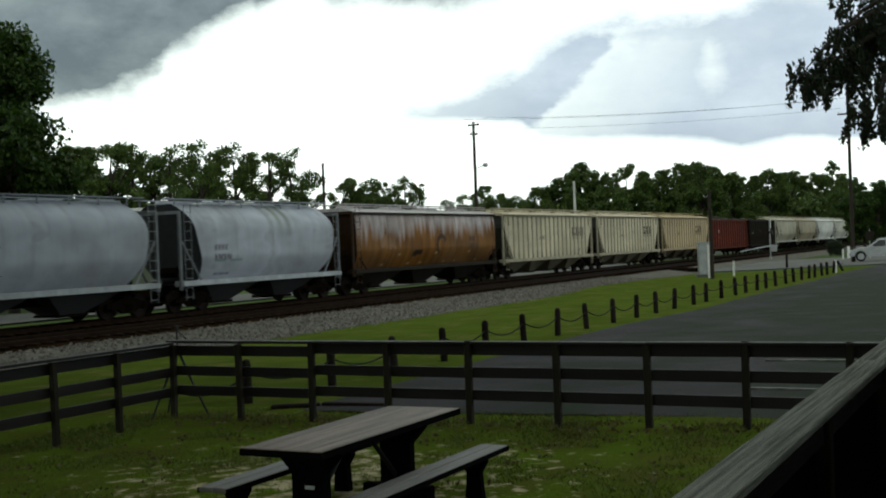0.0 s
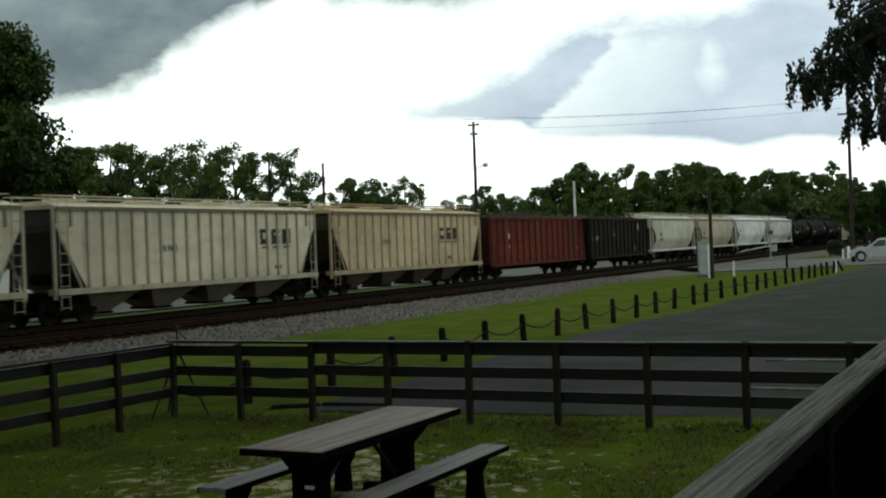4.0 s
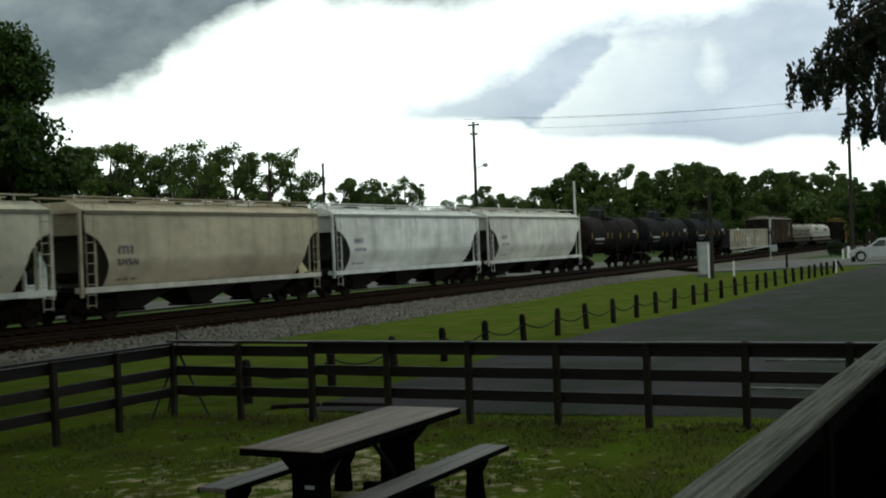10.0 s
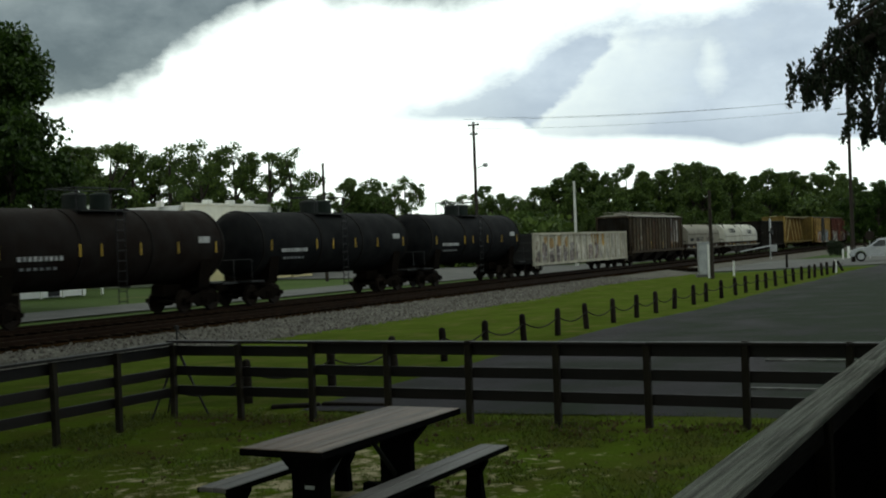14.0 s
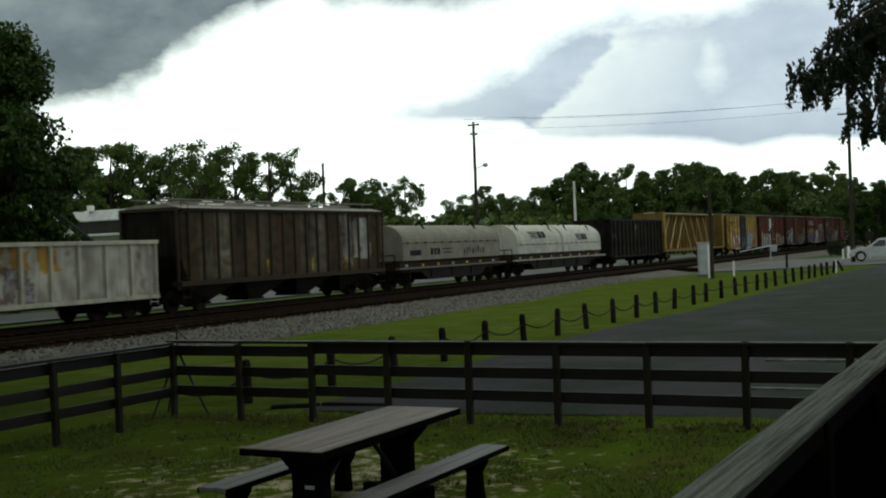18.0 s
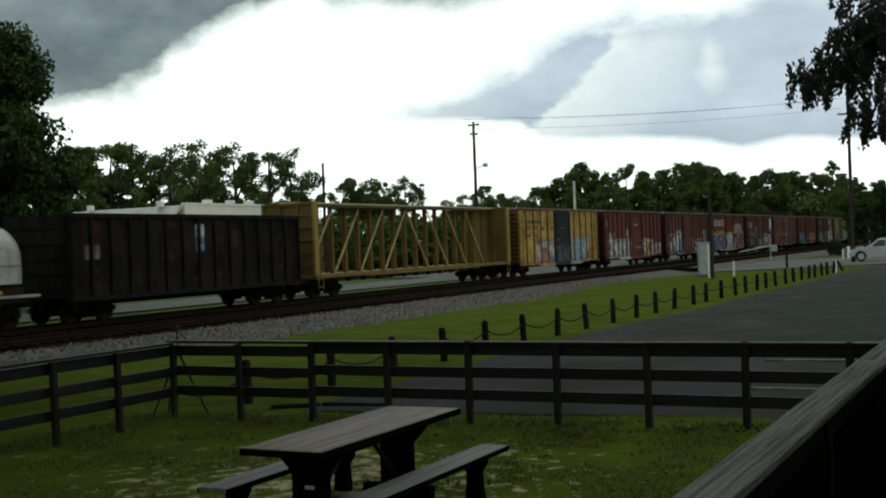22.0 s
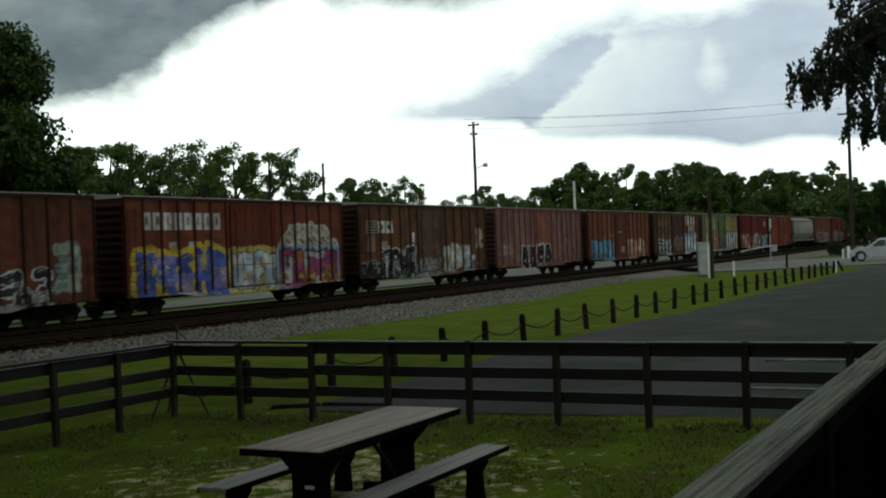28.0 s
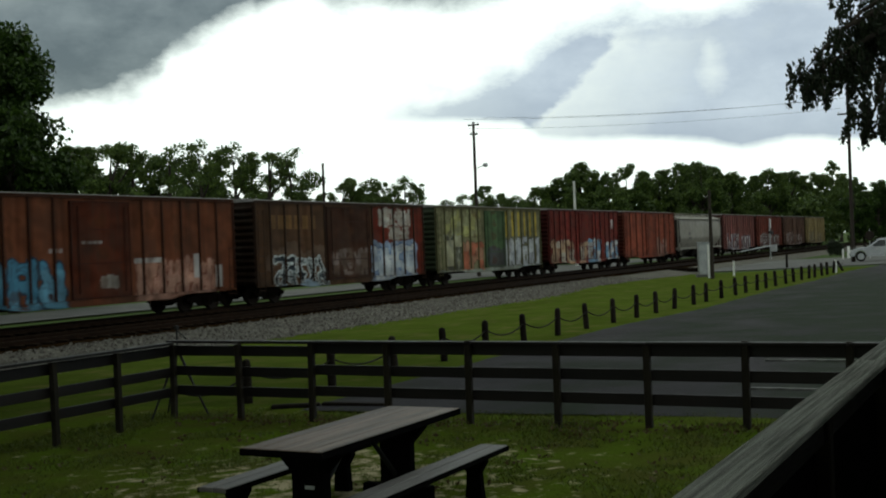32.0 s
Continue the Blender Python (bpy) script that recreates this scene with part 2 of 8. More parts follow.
M = {
    "lawn": ground_material("lawn_grass", [(0.070, 0.098, 0.016), (0.050, 0.069, 0.012), (0.112, 0.106, 0.036)], 0.6, 1.1, 22.0, (0.52, 0.74), shine=0.0),
    "yard": ground_material("yard_grass", [(0.078, 0.118, 0.013), (0.074, 0.080, 0.018), (0.42, 0.36, 0.235)], 1.3, 4.6, 30.0, (0.62, 0.76), shine=0.0, worn=((10.3, 6.5, 0.0), (2.7, 3.6, 3.0)), reach=0.22),
    "field": ground_material("field_grass", [(0.05625, 0.08625, 0.0225), (0.04125, 0.06375, 0.0165), (0.105, 0.0975, 0.045)], 0.08, 0.2, 6.0, (0.6, 0.8)),
    # dark green gathers round the middle of the car park
    "asphalt": ground_material("worn_asphalt", [(0.050, 0.047, 0.052), (0.035, 0.034, 0.037), (0.024, 0.031, 0.021)], 0.35, 0.55, 60.0, (0.50, 0.74), 0.25, 0.035, worn=((50.0, -4.0, 0.0), (48.0, 18.0, 3.0)), reach=0.52),
    "worn_line": material("worn_line_paint", (0.16, 0.16, 0.15), (0.05, 0.05, 0.048), rough=0.8, scale=6.0),
    "street": ground_material("pale_street", [(0.125, 0.125, 0.120), (0.095, 0.095, 0.093), (0.155, 0.148, 0.14)], 0.2, 0.6, 40.0, (0.5, 0.8), 0.2),
    "ballast": ground_material("grey_ballast", [(0.125, 0.120, 0.105), (0.08, 0.077, 0.068), (0.17, 0.162, 0.142)], 0.6, 9.0, 11.0, (0.5, 0.7), 1.0, 0.0),
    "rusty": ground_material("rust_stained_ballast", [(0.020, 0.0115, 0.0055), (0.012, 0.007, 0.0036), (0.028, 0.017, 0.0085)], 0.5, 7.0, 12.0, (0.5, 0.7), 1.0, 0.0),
    "fence": material("dark_stained_wood", (0.017, 0.0135, 0.008), (0.010, 0.008, 0.005), gloss=0.15, rough=0.7, scale=2.0, grain=30.0, stretch=(1, 1, 1), spread=0.2),
    "fence_rail": material("dark_rail_wood", (0.0096, 0.0072, 0.0066), (0.006, 0.0048, 0.0048), gloss=0.2, rough=0.55, scale=2.0, grain=30.0, stretch=(0.2, 0.2, 4), spread=0.2),
    "table": material("table_board", (0.185, 0.135, 0.105), (0.070, 0.050, 0.040), gloss=0.16, rough=0.5, scale=3.0, grain=26.0, stretch=(0.25, 5, 5), bump=0.3, spread=0.15),
    "bench": material("bench_board", (0.115, 0.104, 0.098), (0.060, 0.055, 0.052), rough=0.5, scale=3.0, grain=26.0, stretch=(0.25, 5, 5), bump=0.3, spread=0.15),
    # near black: also carries the deep shade of deck and board edges
    "black_wood": material("shaded_black_wood", (0.0032, 0.0033, 0.0034), rough=0.95, spread=0.2, gloss=0.02),
    "cap": material("weathered_cap_board", (0.42, 0.43, 0.37), (0.10, 0.105, 0.088), rough=0.8, scale=5.0, grain=24.0, stretch=(0.22, 14, 10), bump=1.0, bumpsize=0.02, spread=0.1, fineness=0.5),
    "bollard": material("creosoted_post", (0.0182, 0.014, 0.0105), (0.0098, 0.0077, 0.0063), rough=0.85, grain=30.0, stretch=(3, 3, 0.5), spread=0.35, gloss=0.1),
    "chain": material("dull_chain", (0.014, 0.012, 0.010), rough=0.8, gloss=0.1),
    "rail": material("rusty_rail", (0.026, 0.0146, 0.0086), (0.016, 0.0096, 0.006), rough=0.6, metal=0.0, gloss=0.03, grain=20.0),
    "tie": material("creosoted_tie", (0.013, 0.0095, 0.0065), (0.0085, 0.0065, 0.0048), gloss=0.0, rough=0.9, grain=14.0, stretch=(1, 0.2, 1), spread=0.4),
    "bark": material("bark", (0.045, 0.036, 0.028), (0.025, 0.020, 0.016), rough=0.95, grain=18.0, bump=0.6),
    "pole": material("pole_wood", (0.035, 0.026, 0.02), (0.02, 0.015, 0.012), rough=0.9, grain=16.0, stretch=(3, 3, 0.3)),
    "steel": material("galvanised_steel", (0.40, 0.41, 0.42), (0.30, 0.31, 0.32), rough=0.45, metal=0.6, scale=2.0),
    "white": material("white_paint", (0.78, 0.78, 0.76), (0.66, 0.66, 0.63), rough=0.5, scale=1.5),
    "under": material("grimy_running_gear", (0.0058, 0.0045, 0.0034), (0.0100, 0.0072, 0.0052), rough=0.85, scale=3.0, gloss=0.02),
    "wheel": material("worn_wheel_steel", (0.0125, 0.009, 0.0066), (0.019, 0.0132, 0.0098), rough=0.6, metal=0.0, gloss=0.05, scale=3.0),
    "dark": material("dark_metal", (0.012, 0.012, 0.0132), rough=0.6),
    "chips": material("wood_chip_load", (0.032, 0.024, 0.017), (0.016, 0.0126, 0.0094), rough=1.0, scale=4.0, grain=20.0, bump=0.8, bumpsize=0.05),
    "glass": material("dark_window_glass", (0.015, 0.018, 0.020), rough=0.08, bump=0.0, gloss=0.5),
    # shop panes: the sky's reflection is put into the base colour
    "shop_glass": material("sky_lit_shop_glass", (0.17, 0.20, 0.24), (0.11, 0.13, 0.16), rough=0.2, bump=0.0, gloss=0.5),
    "rubber": material("black_rubber", (0.012, 0.012, 0.012), rough=0.85),
    "silver": material("silver_car_paint", (0.40, 0.415, 0.43), (0.36, 0.37, 0.39), rough=0.25, metal=0.25, bump=0.0),
}


def leaf_material(name, col, col2):
    m = bpy.data.materials.new(name)
    m.use_nodes = True
    t = m.node_tree
    bsdf = t.nodes["Principled BSDF"]
    geo = t.nodes.new("ShaderNodeNewGeometry")
    mx = t.nodes.new("ShaderNodeMix")
    mx.data_type = "RGBA"
    t.links.new(geo.outputs["Random Per Island"], mx.inputs[0])
    mx.inputs[6].default_value, mx.inputs[7].default_value = (*col, 1), (*col2, 1)
    t.links.new(mx.outputs[2], bsdf.inputs["Base Color"])
    bsdf.inputs["Roughness"].default_value = 0.6
    bsdf.inputs["Specular IOR Level"].default_value = 0.25
    tr = t.nodes.new("ShaderNodeBsdfTranslucent")
    t.links.new(mx.outputs[2], tr.inputs[0])
    ms = t.nodes.new("ShaderNodeMixShader")
    ms.inputs[0].default_value = 0.2
    t.links.new(bsdf.outputs[0], ms.inputs[1])
    t.links.new(tr.outputs[0], ms.inputs[2])
    t.links.new(ms.outputs[0], t.nodes["Material Output"].inputs[0])
    return m


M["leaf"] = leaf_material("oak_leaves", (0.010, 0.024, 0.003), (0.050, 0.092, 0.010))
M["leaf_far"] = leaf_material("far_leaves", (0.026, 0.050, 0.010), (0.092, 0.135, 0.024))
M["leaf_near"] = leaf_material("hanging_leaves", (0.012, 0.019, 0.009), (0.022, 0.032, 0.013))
M["blade"] = leaf_material("grass_blades", (0.045, 0.075, 0.006), (0.12, 0.13, 0.022))


# ---- mesh tools ----
def part(name, bm, mat, parent=None, label="", smooth=False, at=None):
    """Links a bmesh (or a ready mesh) as one object under parent."""
    if isinstance(bm, bmesh.types.BMesh):
        me = bpy.data.meshes.new(name)
        bmesh.ops.recalc_face_normals(bm, faces=bm.faces)
        bm.to_mesh(me)
        bm.free()
    else:
        me = bm
    if mat and not me.materials:
        me.materials.append(M[mat] if isinstance(mat, str) else mat)
    if smooth:
        me.shade_smooth()
    ob = new(name, me)
    if parent is not None:
        ob.parent = parent
    if at is not None:
        ob.matrix_basis = at
    if label:
        ob["label"] = label
    return ob


def empty(name, m, label, category, group=""):
    ob = new(name)
    ob.matrix_basis = m
    return tagged(ob, label, category, group)


def box(bm, x0, x1, y0, y1, z0, z1, m=None):
    vs = [bm.verts.new(Vector(p)) for p in ((x0, y0, z0), (x1, y0, z0), (x1, y1, z0), (x0, y1, z0), (x0, y0, z1), (x1, y0, z1), (x1, y1, z1), (x0, y1, z1))]
    if m is not None:
        for v in vs:
            v.co = m @ v.co
    for q in ((3, 2, 1, 0), (4, 5, 6, 7), (0, 1, 5, 4), (1, 2, 6, 5), (2, 3, 7, 6), (3, 0, 4, 7)):
        bm.faces.new([vs[i] for i in q])
    return vs


def soft_box(bm, x0, x1, y0, y1, z0, z1, r=0.008):
    """A box with all edges chamfered by r."""
    xs, ys, zs = (x0, x1), (y0, y1), (z0, z1)
    vs = {}
    for i in (0, 1):
        for j in (0, 1):
            for k in (0, 1):
                sx, sy, sz = (1 if i == 0 else -1) * r, (1 if j == 0 else -1) * r, (1 if k == 0 else -1) * r
                x, y, z = xs[i], ys[j], zs[k]
                vs[i, j, k] = [bm.verts.new(p) for p in ((x, y + sy, z + sz), (x + sx, y, z + sz), (x + sx, y + sy, z))]
    bmesh.ops.convex_hull(bm, input=[v for three in vs.values() for v in three])


def prism(bm, poly, axis, a, b):
    """A polygon of (u, v) points swept along axis from a to b. x: (y, z); y: (x, z); z: (x, y)."""
    def at(p, c):
        return {"x": (c, p[0], p[1]), "y": (p[0], c, p[1]), "z": (p[0], p[1], c)}[axis]
    one = [bm.verts.new(at(p, a)) for p in poly]
    two = [bm.verts.new(at(p, b)) for p in poly]
    bm.faces.new(one)
    bm.faces.new(two[::-1])
    for i in range(len(poly)):
        j = (i + 1) % len(poly)
        bm.faces.new([one[i], two[i], two[j], one[j]])


def tube(bm, p, q, r, r2=None, n=8):
    """A capped cylinder or cone from p to q."""
    p, q = Vector(p), Vector(q)
    r2 = r if r2 is None else r2
    turn = (q - p).to_track_quat("Z", "Y").to_matrix()
    rings = []
    for c, rad in ((p, r), (q, r2)):
        rings.append([bm.verts.new(c + turn @ Vector((rad * math.cos(k * math.tau / n), rad * math.sin(k * math.tau / n), 0))) for k in range(n)])
    for k in range(n):
        j = (k + 1) % n
        bm.faces.new([rings[0][k], rings[0][j], rings[1][j], rings[1][k]])
    bm.faces.new(rings[0][::-1])
    bm.faces.new(rings[1])


def lathe(bm, profile, axis_x=True, n=20):
    """Turns (position, radius) pairs round the x axis (or z)."""
    rings = []
    for a, r in profile:
        ring = []
        for k in range(n):
            c, s = r * math.cos(k * math.tau / n), r * math.sin(k * math.tau / n)
            ring.append(bm.verts.new((a, c, s) if axis_x else (c, s, a)))
        rings.append(ring)
    for one, two in zip(rings, rings[1:]):
        for k in range(n):
            j = (k + 1) % n
            bm.faces.new([one[k], one[j], two[j], two[k]])
    bm.faces.new(rings[0][::-1])
    bm.faces.new(rings[-1])


def raw(name, verts, faces, mat):
    me = bpy.data.meshes.new(name)
    me.from_pydata(verts if isinstance(verts, list) else verts.tolist(), [], faces if isinstance(faces, list) else faces.tolist())
    me.materials.append(M[mat] if isinstance(mat, str) else mat)
    return me


def cable(bm, pts, r, n=5):
    """One unbroken thin tube along a line of points."""
    rings = []
    for p in pts:
        rings.append([bm.verts.new((p[0], p[1] + r * math.cos(k * math.tau / n), p[2] + r * math.sin(k * math.tau / n))) for k in range(n)])
    for one, two in zip(rings, rings[1:]):
        for k in range(n):
            j = (k + 1) % n
            bm.faces.new([one[k], one[j], two[j], two[k]])
    bm.faces.new(rings[0][::-1])
    bm.faces.new(rings[-1])



def fast_mesh(name, v, f, mat):
    me = bpy.data.meshes.new(name)
    nf = len(f)
    me.vertices.add(len(v))
    me.vertices.foreach_set("co", np.asarray(v, dtype=np.float32).ravel())
    me.loops.add(nf * 4)
    me.loops.foreach_set("vertex_index", np.asarray(f, dtype=np.int32).ravel())
    me.polygons.add(nf)
    me.polygons.foreach_set("loop_start", np.arange(0, nf * 4, 4, dtype=np.int32))
    me.update(calc_edges=True)
    me.validate()
    me.materials.append(M[mat])
    return me


# ---- ground, roads and railway bed ----
def ground_z(y):
    """The lie of the land across the railway: level at the deck, falling gently to the track side."""
    return float(np.interp(y, [-5, 3, 11, 20.7, 38, 60, 90], [0, 0, -0.13, -0.36, -0.36, -0.1, 0.0]))


def sheet(name, x0, x1, y0, y1, nx, ny, mat, label, lift=0.0, kind="structure", rough=0.0, edge=None):
    """A level strip that follows the lie of the land."""
    ys = np.linspace(y0, y1, ny + 1)
    xs = np.linspace(x0, x1, nx + 1)
    verts, faces = [], []
    for y in ys:
        for x in xs:
            yy = y
            if edge:
                yy = edge(x, y, y0, y1)
            h = rough * noise.noise((x * 0.9, yy * 0.9, 0.3)) + rough * 0.5 * noise.noise((x * 2.7, yy * 2.7, 5.3)) if rough else 0
            verts.append((x, yy, ground_z(yy) + lift + h))
    for j in range(ny):
        for i in range(nx):
            a = j * (nx + 1) + i
            faces.append((a, a + 1, a + nx + 2, a + nx + 1))
    me = raw(name, verts, faces, mat)
    me.shade_smooth()
    return tagged(new(name, me), label, kind=kind)


def LANE(x):
    """The lane's grass edge across the railway's direction."""
    return float(np.interp(x, [15, 22, 31, 36, 39, 50, 60, 73, 82], [10.0, 10.3, 10.4, 10.0, 9.8, 9.95, 9.65, 9.8, 9.2]))


def SHOULDER(x):
    """Where the crushed stone begins: the grass creeps closer to the rails towards the crossing."""
    return float(np.interp(x, [50, 55, 64, 72, 80], [20.7, 21.0, 22.7, 22.6, 21.4]))


def build_ground():
    ys = [-2500, -600, -100, -5, 3, 7, 11, 15, 20.7, 29, 38, 60, 90, 300, 900, 2500]
    xs = [-2500, -600, -150, -60, -20, 0, 20, 40, 60, 90, 130, 180, 300, 700, 2500]
    verts = [(x, y, ground_z(y) - 0.03) for y in ys for x in xs]
    n = len(xs)
    faces = [(j * n + i, j * n + i + 1, (j + 1) * n + i + 1, (j + 1) * n + i) for j in range(len(ys) - 1) for i in range(n - 1)]
    me = raw("ground", verts, faces, "field")
    tagged(new("ground", me), "flat green grassland reaching the horizon", kind="structure")
    sheet("lawn", -60, 82, 9.0, 23.2, 142, 20, "lawn", "bright mown grass beside the railway", 0.0, rough=0.02,
          edge=lambda x, y, a, b: min(y, SHOULDER(x) + 0.45 + 0.35 * noise.noise((x * 0.7, 3.1, 0))))
    sheet("yard", -12, 15.1, -6.0, 14.0, 60, 60, "yard", "shaded yard of thin grass with bare sandy patches", 0.012, rough=0.03)
    # car park and its lane, with a ragged grass edge
    sheet("road", 14.75, 84, -30, 9.85, 110, 20, "asphalt", "dark grey worn asphalt lane and car park", 0.03,
          edge=lambda x, y, a, b: LANE(x) + 0.12 * noise.noise((x * 1.3, 0, 7.7)) if y > b - 0.2 else y)
    for x, y0, y1 in ((17.5, 0.4, 3.8), (21.5, 1.4, 4.4)):
        bm2 = bmesh.new()
        box(bm2, x - 0.05, x + 0.05, y0, y1, 0.0, 0.046)
        tagged(part("parking_line", bm2, "worn_line", None), "worn white parking line on the paving", kind="structure")
    sheet("cross_street", 86, 118, -60, 27.0, 20, 30, "street", "pale grey street that crosses the railway", 0.035)
    sheet("cross_street_far", 86, 118, 35.2, 120, 20, 30, "street", "pale grey street beyond the railway", 0.06)
    sheet("back_street", -90, 240, 39.4, 44.8, 60, 3, "street", "pale street running behind the railway", 0.05)
    # railway bed: crown of stained stone, grey shoulder down to the lawn
    for x0, x1, y0, z0, y1, z1, name, mat, label in (
            (-120, 420, 20.7, -0.40, 25.4, -0.19, "ballast_shoulder", "ballast", "sloping shoulder of loose grey crushed stone"),
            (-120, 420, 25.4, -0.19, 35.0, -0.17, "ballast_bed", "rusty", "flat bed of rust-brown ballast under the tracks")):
        nx, ny = 420, 12
        verts, faces = [], []
        for j in range(ny + 1):
            for i in range(nx + 1):
                u = j / ny
                x = x0 + (x1 - x0) * i / nx
                ya = SHOULDER(x) if mat == "ballast" else y0
                y = ya + (y1 - ya) * u
                w = 0.22 * noise.noise((x * 0.8, 1.7 if j == 0 else 8.8, 0)) if j in (0, ny) and mat == "ballast" else 0
                verts.append((x, y + w, z0 + (z1 - z0) * u + 0.05 * noise.noise((x * 1.9, y * 1.9, 2.2)) * (0 < j < ny)))
        for j in range(ny):
            for i in range(nx):
                a = j * (nx + 1) + i
                faces.append((a, a + 1, a + nx + 2, a + nx + 1))
        me = raw(name, verts, faces, mat)
        tagged(new(name, me), label, kind="structure")
    # loose stones on the shoulder
    verts, faces = [], []
    rng = random.Random(5)
    for _ in range(9000):
        x, u = rng.uniform(14, 75), rng.random()
        y = SHOULDER(x) - 0.15 + (25.6 - SHOULDER(x)) * u
        z = -0.40 + 0.22 * u
        r = rng.uniform(0.025, 0.07)
        k = len(verts)
        a = rng.uniform(0, 6.28)
        for q in range(4):
            verts.append((x + r * math.cos(a + q * 1.57) * rng.uniform(0.7, 1.3), y + r * math.sin(a + q * 1.57), z + rng.uniform(-0.01, 0.03)))
        verts.append((x + rng.uniform(-0.02, 0.02), y, z + r * rng.uniform(0.7, 1.4)))
        faces += [(k, k + 1, k + 4), (k + 1, k + 2, k + 4), (k + 2, k + 3, k + 4), (k + 3, k, k + 4)]
    tagged(new("ballast_stones", raw("ballast_stones", verts, faces, "stone")), "loose grey crushed stones on the shoulder", "stones", kind="stuff")


M["stone"] = leaf_material("stone_bits", (0.055, 0.046, 0.038), (0.19, 0.175, 0.155))
build_ground()


def build_blades():
    """Thin grass blades over the yard and along the lane's edge."""
    rng = np.random.default_rng(6)
    n = 80000
    x = rng.uniform(6.0, 15.0, n)
    y = rng.uniform(-1.0, 12.6, n)
    keep = np.array([noise.noise((float(a) * 0.8, float(b) * 0.8, 4.0)) + 0.5 * noise.noise((float(a) * 3, float(b) * 3, 9.0)) > -0.12 for a, b in zip(x, y)])
    wear = np.exp(-(((x - 8.9) / 1.7) ** 2 + ((y - 5.3) / 1.5) ** 2))
    keep &= rng.random(n) > wear * 0.9
    x, y = x[keep], y[keep]
    n = len(x)
    z = np.array([ground_z(v) for v in y]) + 0.0
    a = rng.uniform(0, 6.28, n)
    h = rng.uniform(0.015, 0.055, n) * np.where(np.abs(x - 13.9) < 0.25, 1.9, 1.0)
    w = 0.008
    lean = rng.normal(size=(n, 2)) * 0.03
    base = np.stack([x, y, z], 1)
    side = np.stack([np.cos(a) * w, np.sin(a) * w, np.zeros(n)], 1)
    tip = base + np.stack([lean[:, 0], lean[:, 1], h], 1)
    v = np.stack([base - side, base + side, tip + side * 0.2, tip - side * 0.2], 1).reshape(-1, 3)
    f = np.arange(n * 4).reshape(-1, 4)
    tagged(new("grass_blades", fast_mesh("grass_blades", v, f, "blade")), "short dark green grass blades in the yard", "grass", kind="stuff")


def build_track(name, yc, label):
    """Two rails on ties."""
    ob = empty(name, pose(0, yc, 0), label, "railway track", "railway tracks")
    prof = [(-0.07, -0.17), (0.07, -0.17), (0.07, -0.15), (0.012, -0.13), (0.012, -0.04), (0.036, -0.03), (0.036, 0.0), (-0.036, 0.0), (-0.036, -0.03), (-0.012, -0.04), (-0.012, -0.13), (-0.07, -0.15)]
    for side in (-0.755, 0.755):
        bm = bmesh.new()
        prism(bm, [(y + side, z) for y, z in prof], "x", -120, 420)
        part("rail", bm, "rail", ob, "rust-brown steel rail")
    bm = bmesh.new()
    soft_box(bm, -0.11, 0.11, -1.3, 1.3, -0.28, -0.13, 0.012)
    me = bpy.data.meshes.new("tie")
    bm.to_mesh(me)
    bm.free()
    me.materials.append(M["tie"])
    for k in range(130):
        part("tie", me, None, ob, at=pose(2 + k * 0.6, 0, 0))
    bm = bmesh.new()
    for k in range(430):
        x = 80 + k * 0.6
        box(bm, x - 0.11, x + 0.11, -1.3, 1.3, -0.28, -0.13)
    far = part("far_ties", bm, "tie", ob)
    tagged(far, kind="stuff")
    return ob


TRAIN_Y = 31.85
build_track("near_track", TRAIN_Y - 4.3, "empty rust-brown railway track on dark ties")
build_track("far_track", TRAIN_Y, "railway track under the passing freight train")


